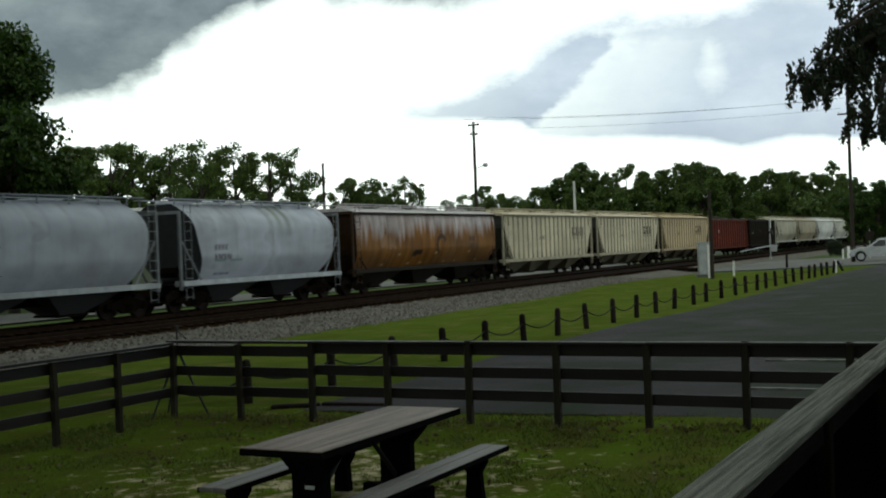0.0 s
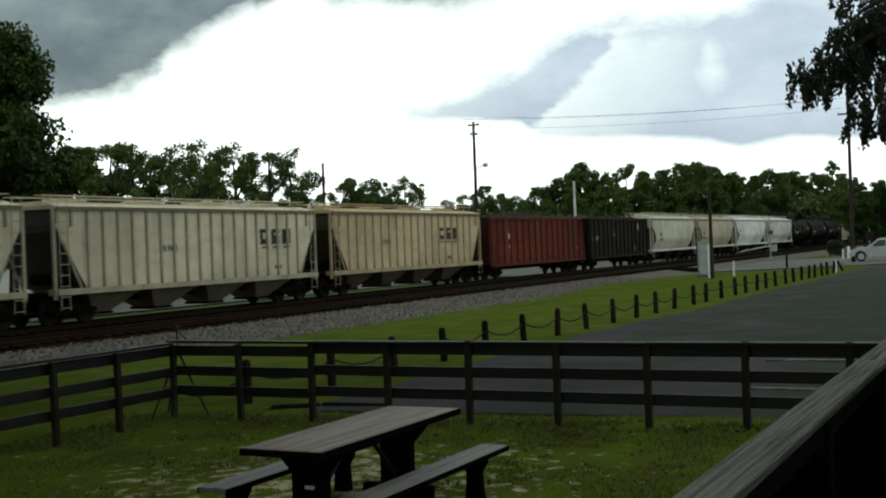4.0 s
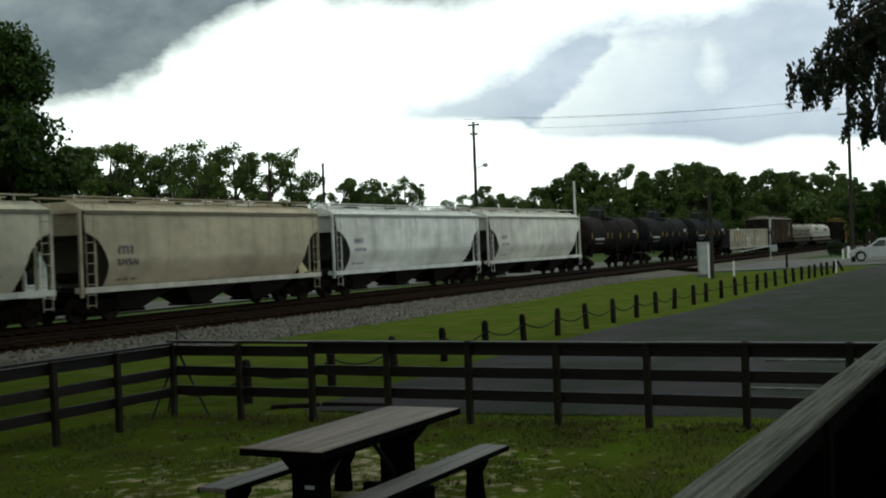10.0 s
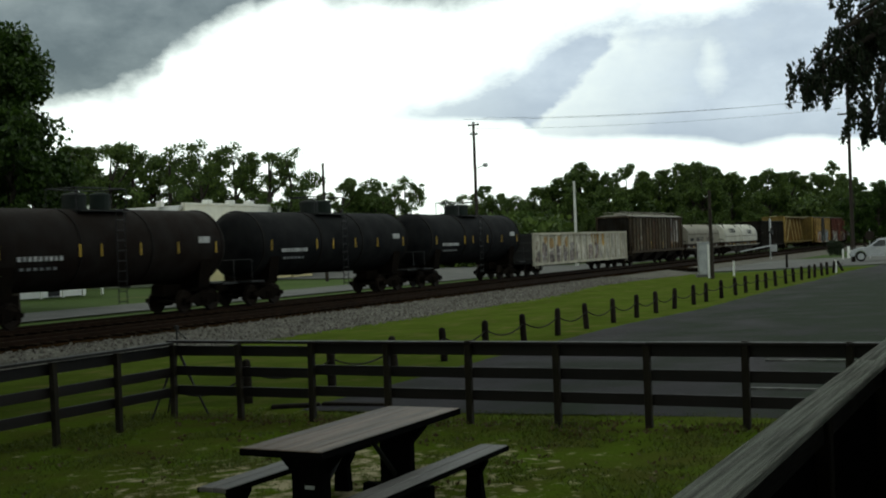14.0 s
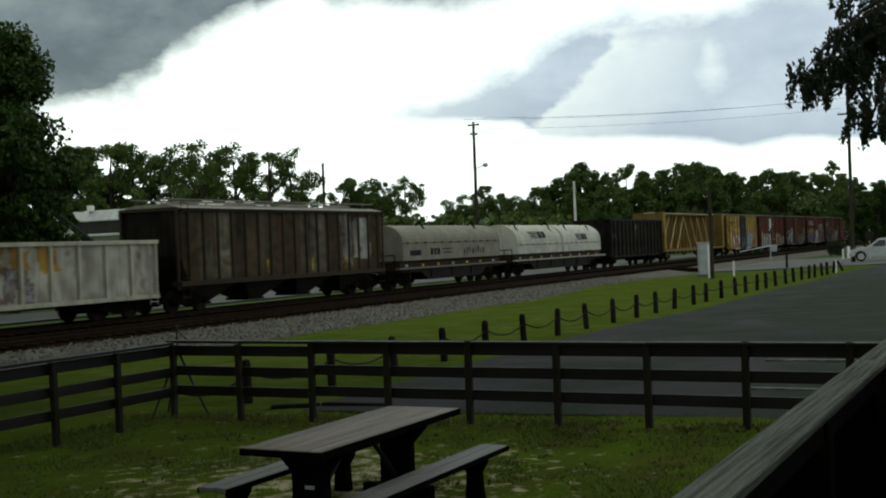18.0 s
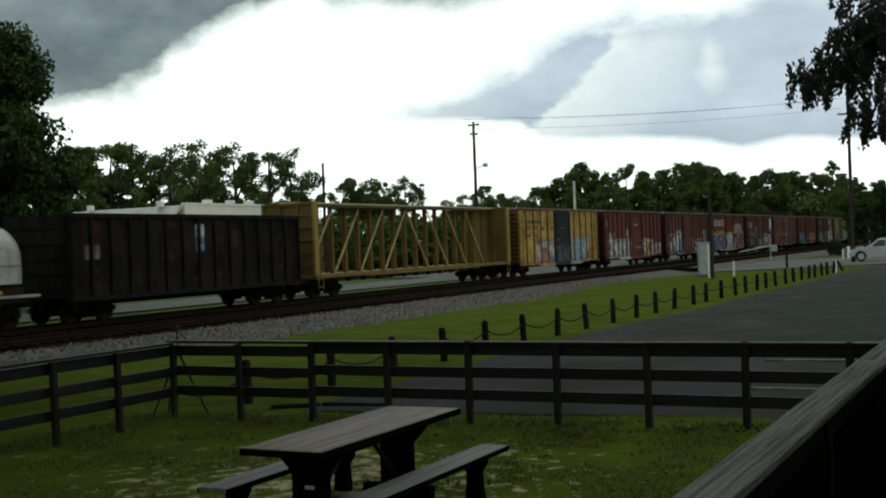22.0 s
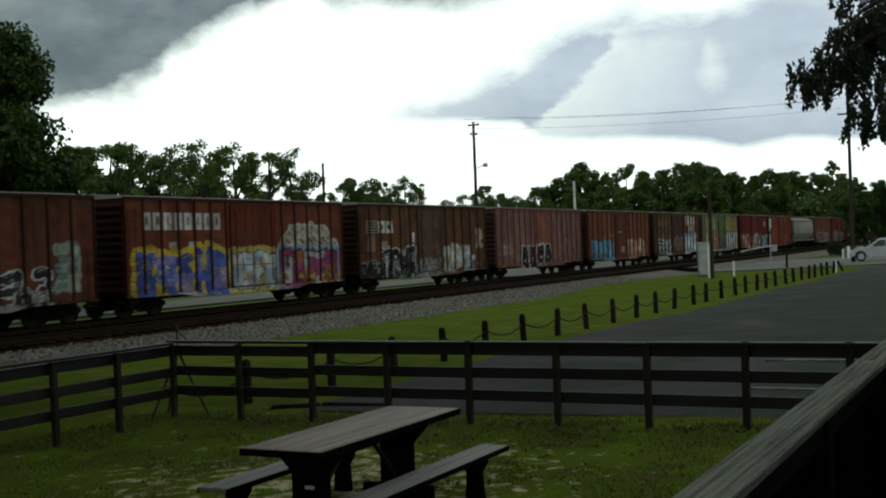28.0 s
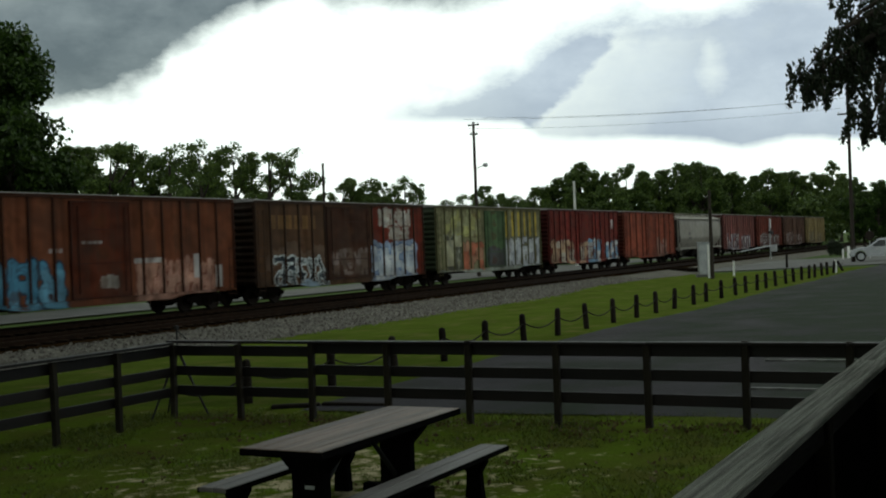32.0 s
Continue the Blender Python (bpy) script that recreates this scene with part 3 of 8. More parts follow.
# ---- yard: rail fence, table, deck ----
def build_fence():
    fence = empty("board_fence", pose(13.85, 11.62, 0), "dark brown three-board fence round the grass yard", "fence")
    post = bmesh.new()
    soft_box(post, -0.043, 0.043, -0.043, 0.043, 0, 1.12, 0.01)
    me = bpy.data.meshes.new("fence_post")
    post.to_mesh(me)
    post.free()
    me.materials.append(M["fence"])
    gaps = (0.0, 1.24, 2.48, 3.71, 4.94, 6.18, 7.365, 8.55, 9.72, 10.93, 12.14, 13.36, 14.57)
    spots = [(0.0, -g) for g in gaps] + [(-1.19 * k - 0.05, -0.05) for k in range(1, 13)]
    rng = random.Random(2)
    for dx, dy in spots:
        z = ground_z(11.62 + dy)
        part("fence_post", me, None, fence, at=pose(dx, dy, z - 0.06 + (0.06 if z < -0.05 else 0.0), rng.uniform(-0.7, 0.7), rng.uniform(-0.7, 0.7), 0))

    def board(x0, y0, x1, y1, z, hi, thick, wide=None):
        """One rail board of the given height, between two points."""
        bm = bmesh.new()
        length = math.hypot(x1 - x0, y1 - y0)
        w = wide or thick
        soft_box(bm, 0, length, -w / 2, w / 2, -hi / 2, hi / 2, 0.006)
        a = math.degrees(math.atan2(y1 - y0, x1 - x0))
        part("fence_rail" if not wide else "cap_board", bm, "fence_rail", fence, at=pose(x0, y0, z, rng.uniform(-0.6, 0.6), rng.uniform(-0.15, 0.15), a))

    for lane in ("front", "side"):
        for k in range(0, 12, 2):
            for z, hi in ((0.935, 0.15), (0.63, 0.14), (0.335, 0.14)):
                d0, d1 = gaps[k], gaps[k + 2] - 0.008
                zz = z + rng.uniform(-0.006, 0.006)
                if lane == "front":
                    board(0.082, -d0, 0.082, -d1, zz - 0.045 * (k == 0), hi, 0.042)
                else:
                    e0, e1 = k * 1.19, (k + 2) * 1.19 - 0.008
                    board(-e0, 0.032, -e1, 0.032, 2.31 - (2.34 - zz) * 1.0175, hi, 0.042)
            if lane == "front":
                board(0.02, -gaps[k] + 0.06 * (k == 0), 0.02, -gaps[k + 2] + 0.006, 1.03, 0.036, 0.036, 0.17)
            else:
                board(-k * 1.19 - 0.08 * (k == 0), -0.03, -(k + 2) * 1.19 + 0.006, -0.03, 1.008, 0.036, 0.036, 0.17)


def build_litter():
    """Brown fallen leaves caught along the foot of the fence."""
    rng = np.random.default_rng(21)
    cs = [(13.85 + rng.normal() * 0.22, rng.uniform(-1.5, 11.6), 0.0) for _ in range(320)] + [(rng.uniform(6.5, 13.6), rng.uniform(0.0, 11.0), 0.0) for _ in range(150)]
    cs = [(x, y, ground_z(y) + 0.035) for x, y, _ in cs]
    v, f = leaf_cloud(rng, cs, 5, 0.055, 0.14, flat=0.08)
    tagged(new("leaf_litter", fast_mesh("leaf_litter", v, f, "dead_leaf")), "brown fallen leaves scattered over the yard", "leaf litter", kind="stuff")


M["dead_leaf"] = leaf_material("dead_leaves", (0.050, 0.030, 0.014), (0.115, 0.080, 0.038))
build_fence()
build_blades()


def build_table():
    """A long table with board top on two pedestal legs; fixed benches on both sides."""
    table = empty("picnic_table", pose(8.86, 5.34, 0), "weathered brown plank picnic table on black pedestals", "picnic table")
    zt = 0.75
    n = 5
    for k in range(n):
        bm = bmesh.new()
        w = 0.775 / n
        soft_box(bm, -1.22, 1.22, -0.3675 + k * w + 0.0015, -0.3675 + (k + 1) * w - 0.0015, zt - 0.042, zt, 0.006)
        part("plank", bm, "table", table)
    # near-black strips over the board edges: their shade put into colour
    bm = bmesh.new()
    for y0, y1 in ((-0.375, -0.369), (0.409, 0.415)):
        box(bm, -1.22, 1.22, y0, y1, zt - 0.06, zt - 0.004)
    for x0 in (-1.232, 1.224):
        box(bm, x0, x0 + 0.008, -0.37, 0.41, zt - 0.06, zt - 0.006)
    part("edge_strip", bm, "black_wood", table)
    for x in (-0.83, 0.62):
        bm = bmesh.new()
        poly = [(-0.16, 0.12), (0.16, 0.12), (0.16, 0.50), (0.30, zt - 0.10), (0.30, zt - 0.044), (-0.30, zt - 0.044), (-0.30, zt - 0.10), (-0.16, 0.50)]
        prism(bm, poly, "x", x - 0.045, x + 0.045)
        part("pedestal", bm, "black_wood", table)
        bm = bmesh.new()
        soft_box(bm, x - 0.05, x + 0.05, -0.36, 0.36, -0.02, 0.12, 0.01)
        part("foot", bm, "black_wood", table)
    for y in (-0.715, 0.70):
        bench = empty("bench", pose(8.86, 5.34 + y, 0), "dark weathered plank bench beside the picnic table", "bench", "benches at the picnic table")
        for q in (-0.0715, 0.0715):
            bm = bmesh.new()
            soft_box(bm, -1.235, 1.235, q - 0.07, q + 0.07, 0.372, 0.412, 0.008)
            part("seat_plank", bm, "bench", bench, "grey-brown bench plank")
        # dark strips along the seat's sides stand for the shade there
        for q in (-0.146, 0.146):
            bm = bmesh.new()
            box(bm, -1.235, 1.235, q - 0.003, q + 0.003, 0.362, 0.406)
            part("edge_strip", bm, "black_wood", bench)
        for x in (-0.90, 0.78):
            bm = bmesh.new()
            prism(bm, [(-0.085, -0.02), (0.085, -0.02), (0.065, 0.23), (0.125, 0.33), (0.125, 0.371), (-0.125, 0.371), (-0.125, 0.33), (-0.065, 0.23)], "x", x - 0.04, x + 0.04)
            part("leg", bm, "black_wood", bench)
    for x0, x1 in ((-0.78, -0.2), (0.57, 0.05)):
        bm = bmesh.new()
        tube(bm, (x0, 0, 0.22), (x1, 0, zt - 0.05), 0.022)
        part("brace", bm, "dark", table)
    bm = bmesh.new()
    box(bm, -0.88, -0.876, -0.06, 0.03, 0.37, 0.40)
    part("plate", bm, "steel", table, "small pale metal plate")


build_table()


def build_deck():
    """The viewing deck on which the camera stands: railing with a wide cap, boarded below, and an unseen roof added
    overhead for shade.
    """
    rail = empty("deck_railing", pose(0, 0.863, -0.216, 0, 0, -0.35), "deck railing with a weathered grey cap board", "railing")
    for k, (x0, x1) in enumerate(((-3.0, 1.9), (1.905, 6.8), (6.805, 9.2))):
        bm = bmesh.new()
        soft_box(bm, x0, x1, -0.086, 0.074, 1.772, 1.81, 0.007)
        part("cap_board", bm, "cap", rail, "weathered grey cap board")
    bm = bmesh.new()
    soft_box(bm, -3, 9.2, -0.02, 0.02, 1.63, 1.770, 0.006)
    part("top_rail", bm, "fence_rail", rail)
    # boarding coloured near black to hold the shade below the cap
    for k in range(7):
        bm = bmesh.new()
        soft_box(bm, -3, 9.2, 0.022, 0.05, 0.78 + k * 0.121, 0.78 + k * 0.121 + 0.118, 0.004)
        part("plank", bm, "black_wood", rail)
    for k in range(7):
        bm = bmesh.new()
        soft_box(bm, -2.9 + k * 2.0, -2.81 + k * 2.0, -0.045, 0.021, 0.70, 1.77, 0.006)
        part("railing_post", bm, "fence", rail)
    deck = empty("deck", pose(0, 0.277, -0.216), "dark raised timber deck under an added, unseen roof", "deck")
    for k in range(24):
        bm = bmesh.new()
        soft_box(bm, -3.0, 9.2, 0.60 - (k + 1) * 0.145, 0.60 - k * 0.145 - 0.006, 0.66, 0.70, 0.004)
        part("deck_board", bm, "black_wood", deck)
    for x in (-2.9, 1.0, 5.0, 9.0):
        for y in (0.5, -2.7):
            bm = bmesh.new()
            soft_box(bm, x - 0.06, x + 0.06, y - 0.06, y + 0.06, -0.05, 0.655, 0.006)
            part("deck_post", bm, "fence", deck)
    # roof, back and end boarding lie out of view, added to block light
    roof = empty("deck_shade_roof", pose(0, 0, 0), "unseen timber roof added to shade the viewing deck", "roof")
    bm = bmesh.new()
    prism(bm, [(0.70, 4.0), (0.70, 4.08), (-1.2, 5.0), (-3.6, 4.08), (-3.6, 4.0), (-1.2, 4.9)], "x", -3.4, 9.6)
    part("roofing", bm, "black_wood", roof)
    for x in (-2.9, 9.0):
        for y in (0.62, -2.7):
            bm = bmesh.new()
            soft_box(bm, x - 0.065, x + 0.065, y - 0.065, y + 0.065, 0.485, 4.25, 0.006)
            part("roof_post", bm, "fence", roof)
    bm = bmesh.new()
    for k in range(12):
        box(bm, -3.0, 9.2, -2.86, -2.83, 0.485 + k * 0.175, 0.485 + k * 0.175 + 0.17)
    part("back_boarding", bm, "black_wood", roof)
    for x in (-3.06, 9.24):
        bm = bmesh.new()
        for k in range(20):
            box(bm, x - 0.015, x + 0.015, -2.82, 0.68, 0.485 + k * 0.175, 0.485 + k * 0.175 + 0.17)
        part("end_boarding", bm, "black_wood", roof)


build_deck()


def build_edging():
    """Dark timbers laid along the edge of the lane, and a pale block on it."""
    for x0, y0, x1, y1 in ((14.9, 10.6, 15.3, 9.95), (15.3, 9.9, 15.36, 8.8)):
        bm = bmesh.new()
        ln = math.hypot(x1 - x0, y1 - y0)
        soft_box(bm, 0, ln, -0.07, 0.07, -0.05, 0.065, 0.02)
        ob = part("edging_timber", bm, "bollard", None, at=pose(x0, y0, ground_z(y0) + 0.02, 0, 0, math.degrees(math.atan2(y1 - y0, x1 - x0))))
        tagged(ob, "dark timber laid along the lane's edge", "timber", "edging timbers")
    bm = bmesh.new()
    soft_box(bm, -0.1, 0.1, -0.2, 0.2, 0, 0.09, 0.03)
    tagged(part("kerb_block", bm, "white", None, at=pose(31.0, 3.1, 0.035, 0, 0, 20)), "small white kerb block on the paving", "kerb block")
    # old ties stacked beside the track near the crossing
    x, y = 88.5, 24.0
    stack = empty("tie_stack", pose(x, y, ground_z(y) + 0.05, 0, 0, 38), "low stack of old dark railway ties", "tie stack")
    for k in range(5):
        bm = bmesh.new()
        soft_box(bm, -2.4 + 0.05 * k, 2.4 + 0.05 * k, -0.6 + 0.25 * k, -0.38 + 0.25 * k, 0, 0.26, 0.015)
        part("tie", bm, "tie", stack)


build_edging()


def build_tripod():
    tri = empty("tripod", pose(14.12, 11.74, ground_z(11.7)), "black telescopic tripod standing by the fence corner", "tripod")
    for dx, dy in ((-0.46, 0.16), (0.20, -0.40), (0.2, 0.4)):
        bm = bmesh.new()
        tube(bm, (dx, dy, 0), (dx * 0.45, dy * 0.45, 0.55), 0.016)
        tube(bm, (dx * 0.45, dy * 0.45, 0.55), (0, 0, 1.05), 0.022)
        part("leg", bm, "dark", tri)
    bm = bmesh.new()
    tube(bm, (0, 0, 1.0), (0, 0, 1.35), 0.014)
    part("column", bm, "dark", tri)
    bm = bmesh.new()
    soft_box(bm, -0.03, 0.03, -0.03, 0.03, 1.33, 1.40, 0.01)
    tube(bm, (0, 0, 1.33), (-0.05, -0.22, 1.20), 0.01)
    part("head", bm, "dark", tri)


build_tripod()


# ---- bollards and chain along the lane ----
BOLLARD_X = [15.65, 17.85, 20.1, 22.2, 24.25, 26.4, 28.58, 30.7, 32.92, 35.06, 37.04, 39.12, 41.5, 43.18, 45.42, 47.66, 49.42, 51.5, 53.28, 55.3, 57.6, 59.5, 61.52, 63.52, 65.14, 67.36, 68.98, 71.06, 74.5]


def build_bollards():
    rng = random.Random(4)
    tops = []
    bm = bmesh.new()
    lathe(bm, [(0, 0.078), (0.1, 0.08), (0.64, 0.076), (0.71, 0.066), (0.74, 0.028)], False, 12)
    me = bpy.data.meshes.new("bollard")
    bm.to_mesh(me)
    bm.free()
    me.materials.append(M["bollard"])
    me.shade_smooth()
    for x in BOLLARD_X:
        y = 11.38 - 0.017 * (x - 15.6) + (0.2 if x < 16 else 0.0)
        z = ground_z(y)
        lean = (rng.gauss(0, 2.2), rng.gauss(0, 2.2)) if x < 74 else (-26.0, 3.0)
        ob = empty("bollard", pose(x, y, z - 0.02, lean[0], lean[1], rng.uniform(0, 360) if x < 74 else 0), "short round dark wooden post linked by a chain", "bollard", "bollards along the lane")
        part("post", me, None, ob)
        tops.append((x, y, z + 0.50))
    tops.insert(0, (13.98, 11.75, ground_z(11.75) + 0.42))   # hooked to the fence corner
    for k, (a, b) in enumerate(zip(tops, tops[1:])):
        cu = bmesh.new()
        pts = []
        sag = 0.20 if k < 14 else 0.14
        for i in range(11):
            u = i / 10
            pts.append((a[0] + (b[0] - a[0]) * u, a[1] + (b[1] - a[1]) * u - 0.02, a[2] + (b[2] - a[2]) * u - sag * 4 * u * (1 - u)))
        cable(cu, pts, 0.016, 6)
        ob = part("chain", cu, "chain", None)
        tagged(ob, "dark sagging chain between two posts", "chain", "chains along the lane")


build_bollards()

# ---- crossing, poles, buildings, vehicle ----
def spot(px, dist, wide=2069.0):
    """A place on the ground dist metres ahead of the eye, px to the side of its axis at the lens's scale."""
    lat = (px - 784) / wide * dist
    c, s = math.cos(HEADING), math.sin(HEADING)
    return dist * c + lat * s, dist * s - lat * c


def build_poles():
    def pole(px, dist, height, r, arms=(), label="tall dark wooden utility pole", lean=0.0, skin="pole"):
        x, y = spot(px, dist)
        ob = empty("utility_pole", pose(x, y, ground_z(y) - 0.02, 0, lean, 0), label, "utility pole", "utility poles")
        bm = bmesh.new()
        tube(bm, (0, 0, 0), (0, 0, height), r, r * 0.65, 10)
        part("shaft", bm, skin, ob)
        for z, wide in arms:
            bm = bmesh.new()
            soft_box(bm, -0.06, 0.06, -wide, wide, z - 0.06, z + 0.06, 0.01)
            part("crossarm", bm, "pole", ob)
            for q in (-wide + 0.1, wide - 0.1):
                bm = bmesh.new()
                lathe(bm, [(z + 0.06, 0.03), (z + 0.12, 0.05), (z + 0.18, 0.02)], False, 8)
                part("insulator", bm, "steel", ob, at=pose(0, q, 0))
        return ob, (x, y)

    a, pa = pole(846, 96, 12.75, 0.16, ((12.5, 0.5), (11.75, 0.35)))
    bm = bmesh.new()
    tube(bm, (0, -0.1, 8.9), (0.3, -0.75, 9.2), 0.035)
    part("lamp_arm", bm, "steel", a)
    bm = bmesh.new()
    lathe(bm, [(9.0, 0.05), (9.1, 0.22), (9.3, 0.2), (9.36, 0.05)], False, 10)
    part("lamp_head", bm, "steel", a, at=pose(0.3, -0.8, 0))
    b, pb = pole(1509, 92, 14.4, 0.16, ((11.7, 0.8),))
    pole(577, 96, 9.7, 0.15)
    pole(1258.5, 71, 5.4, 0.13, (), "short dark wooden pole beside the signal cabinet")
    pole(1020, 122, 8.9, 0.17, (), "pale grey metal pole behind the railway", skin="pale_pole")
    # wires between the two tall poles and on past them
    for dz, dy in ((12.68, 0.8), (12.68, -0.8), (11.9, 0.5)):
        bm = bmesh.new()
        p0, p1 = Vector((pa[0], pa[1] + dy, dz)), Vector((pb[0], pb[1] + dy, dz + 0.1))
        pts = [p0.lerp(p1, i / 14) - Vector((0, 0, 1.6 * (i / 14) * (1 - i / 14))) for i in range(15)]
        cable(bm, pts, 0.010)
        tagged(part("overhead_wire", bm, "dark"), "thin dark overhead wire between utility poles", "wire", "overhead wires")


M["pale_pole"] = material("pale_painted_pole", (0.62, 0.62, 0.58), (0.5, 0.5, 0.47), rough=0.6)
build_poles()


def build_crossing():
    x, y = spot(1246, 76)
    z = ground_z(y)
    cab = empty("signal_cabinet", pose(x, y, z, 0, 0, 20), "tall silver metal signal cabinet on a concrete base", "cabinet")
    bm = bmesh.new()
    soft_box(bm, -0.42, 0.42, -0.42, 0.42, 0.15, 2.20, 0.03)
    part("body", bm, "steel", cab)
    bm = bmesh.new()
    soft_box(bm, -0.38, 0.38, -0.45, -0.424, 0.25, 2.10, 0.008)
    part("door", bm, "white", cab)
    bm = bmesh.new()
    soft_box(bm, -0.55, 0.55, -0.55, 0.55, -0.05, 0.15, 0.02)
    part("base", bm, "street", cab)
    bm = bmesh.new()
    soft_box(bm, -0.47, 0.47, -0.47, 0.47, 2.202, 2.25, 0.015)
    part("lid", bm, "steel", cab)
    # crossing signal with crossbuck and lamps
    for (px, dist) in ((1363, 118),):
        x, y = spot(px, dist)
        sig = empty("crossing_signal", pose(x, y, ground_z(y), 0, 0, 0), "white crossing signal mast with crossbuck and lamps", "crossing signal")
        bm = bmesh.new()
        tube(bm, (0, 0, 0), (0, 0, 4.2), 0.07)
        part("mast", bm, "steel", sig)
        for a in (45, -45):
            bm = bmesh.new()
            box(bm, -0.02, 0.02, -0.55, 0.55, -0.09, 0.09)
            part("crossbuck", bm, "white", sig, at=pose(0, -0.1, 3.7, 0, 0, 100) @ pose(0, 0, 0, a, 0, 0))
        for q in (-0.45, 0.45):
            bm = bmesh.new()
            lathe(bm, [(-0.05, 0.26), (0.0, 0.27), (0.02, 0.10), (0.16, 0.1)], True, 12)
            part("lamp", bm, "dark", sig, at=pose(q, -0.12, 2.8, 0, 0, 90))
        bm = bmesh.new()
        soft_box(bm, -0.25, 0.25, -0.25, 0.25, 0.0, 0.70, 0.03)
        part("mechanism_case", bm, "steel", sig, at=pose(0.3, -0.3, 0.85))
        bm = bmesh.new()
        tube(bm, (0, 0, 0), (-4.6, 2.0, -0.42), 0.07, 0.05, 8)
        part("gate_arm", bm, "steel", sig, at=pose(-0.1, 0, 1.45))
    # small white marker posts and a round sign by the street
    for px, dist, h, r in ((1297, 74, 0.95, 0.06), (1501, 108, 1.1, 0.13), (1491, 104, 0.95, 0.07), (1254, 72.5, 2.1, 0.11), (1477, 69, 0.72, 0.075)):
        x, y = spot(px, dist)
        bm = bmesh.new()
        tube(bm, (0, 0, 0), (0, 0, h), r, r * 0.9, 8)
        o = part("marker_post", bm, "white", None, at=pose(x, y, ground_z(y) - 0.01))
        tagged(o, "short white marker post in the grass", "marker post", "marker posts")
    x, y = spot(1391, 86)
    bm = bmesh.new()
    tube(bm, (0, 0, 0), (0.02, 0, 1.0), 0.09, 0.08, 8)
    tagged(part("marker_post", bm, "bollard", None, at=pose(x, y, ground_z(y) - 0.01)), "short dark wooden marker post beside the street", "marker post", "marker posts")
    x, y = spot(1539, 100)
    sign = empty("round_sign", pose(x, y, ground_z(y), 0, 0, 30), "round grey sign on a thin post", "sign")
    bm = bmesh.new()
    tube(bm, (0, 0, 0), (0, 0, 2.6), 0.03)
    part("post", bm, "steel", sign)
    bm = bmesh.new()
    tube(bm, (-0.05, 0, 2.0), (-0.03, 0, 2.0), 0.42, n=20)
    part("disc", bm, "bollard", sign)
    # clipped dark bush by the street
    x, y = spot(1479, 128)
    shrub("bush", x, y, 3.6, 1.6, 1.75, "dark green rounded bush beside the street")


def leaf_cloud(rng, centres, per, size, spread, droop=0.0, flat=1.0):
    """Many small leaf blades scattered about the centres; returns vertex and face arrays."""
    n = len(centres) * per
    c = np.repeat(np.asarray(centres), per, axis=0)
    off = rng.normal(size=(n, 3))
    off /= np.linalg.norm(off, axis=1)[:, None] + 1e-6
    off *= (rng.random(n) ** 0.5)[:, None] * spread * np.array([1, 1, flat])
    c = c + off
    a = rng.normal(size=(n, 3))
    a[:, 2] -= droop
    a /= np.linalg.norm(a, axis=1)[:, None]
    b = np.cross(a, rng.normal(size=(n, 3)))
    b /= np.linalg.norm(b, axis=1)[:, None] + 1e-6
    s = size * rng.uniform(0.6, 1.3, n)[:, None]
    v = np.stack([c - a * s * 0.5, c + b * s * 0.28, c + a * s * 0.5, c - b * s * 0.28], axis=1).reshape(-1, 3)
    f = np.arange(n * 4).reshape(-1, 4)
    return v, f


def shrub(name, x, y, w, d, h, label):
    rng = np.random.default_rng(int(abs(x * 7 + y * 13)))
    cs = [(rng.uniform(-w / 2, w / 2) * 0.8, rng.uniform(-d / 2, d / 2) * 0.8, rng.uniform(0.2, h - 0.25)) for _ in range(70)]
    v, f = leaf_cloud(rng, cs, 60, 0.16, 0.32)
    ob = part(name, fast_mesh(name, v, f, "leaf_near"), None, None, at=pose(x, y, ground_z(y)))
    return tagged(ob, label, "bush")


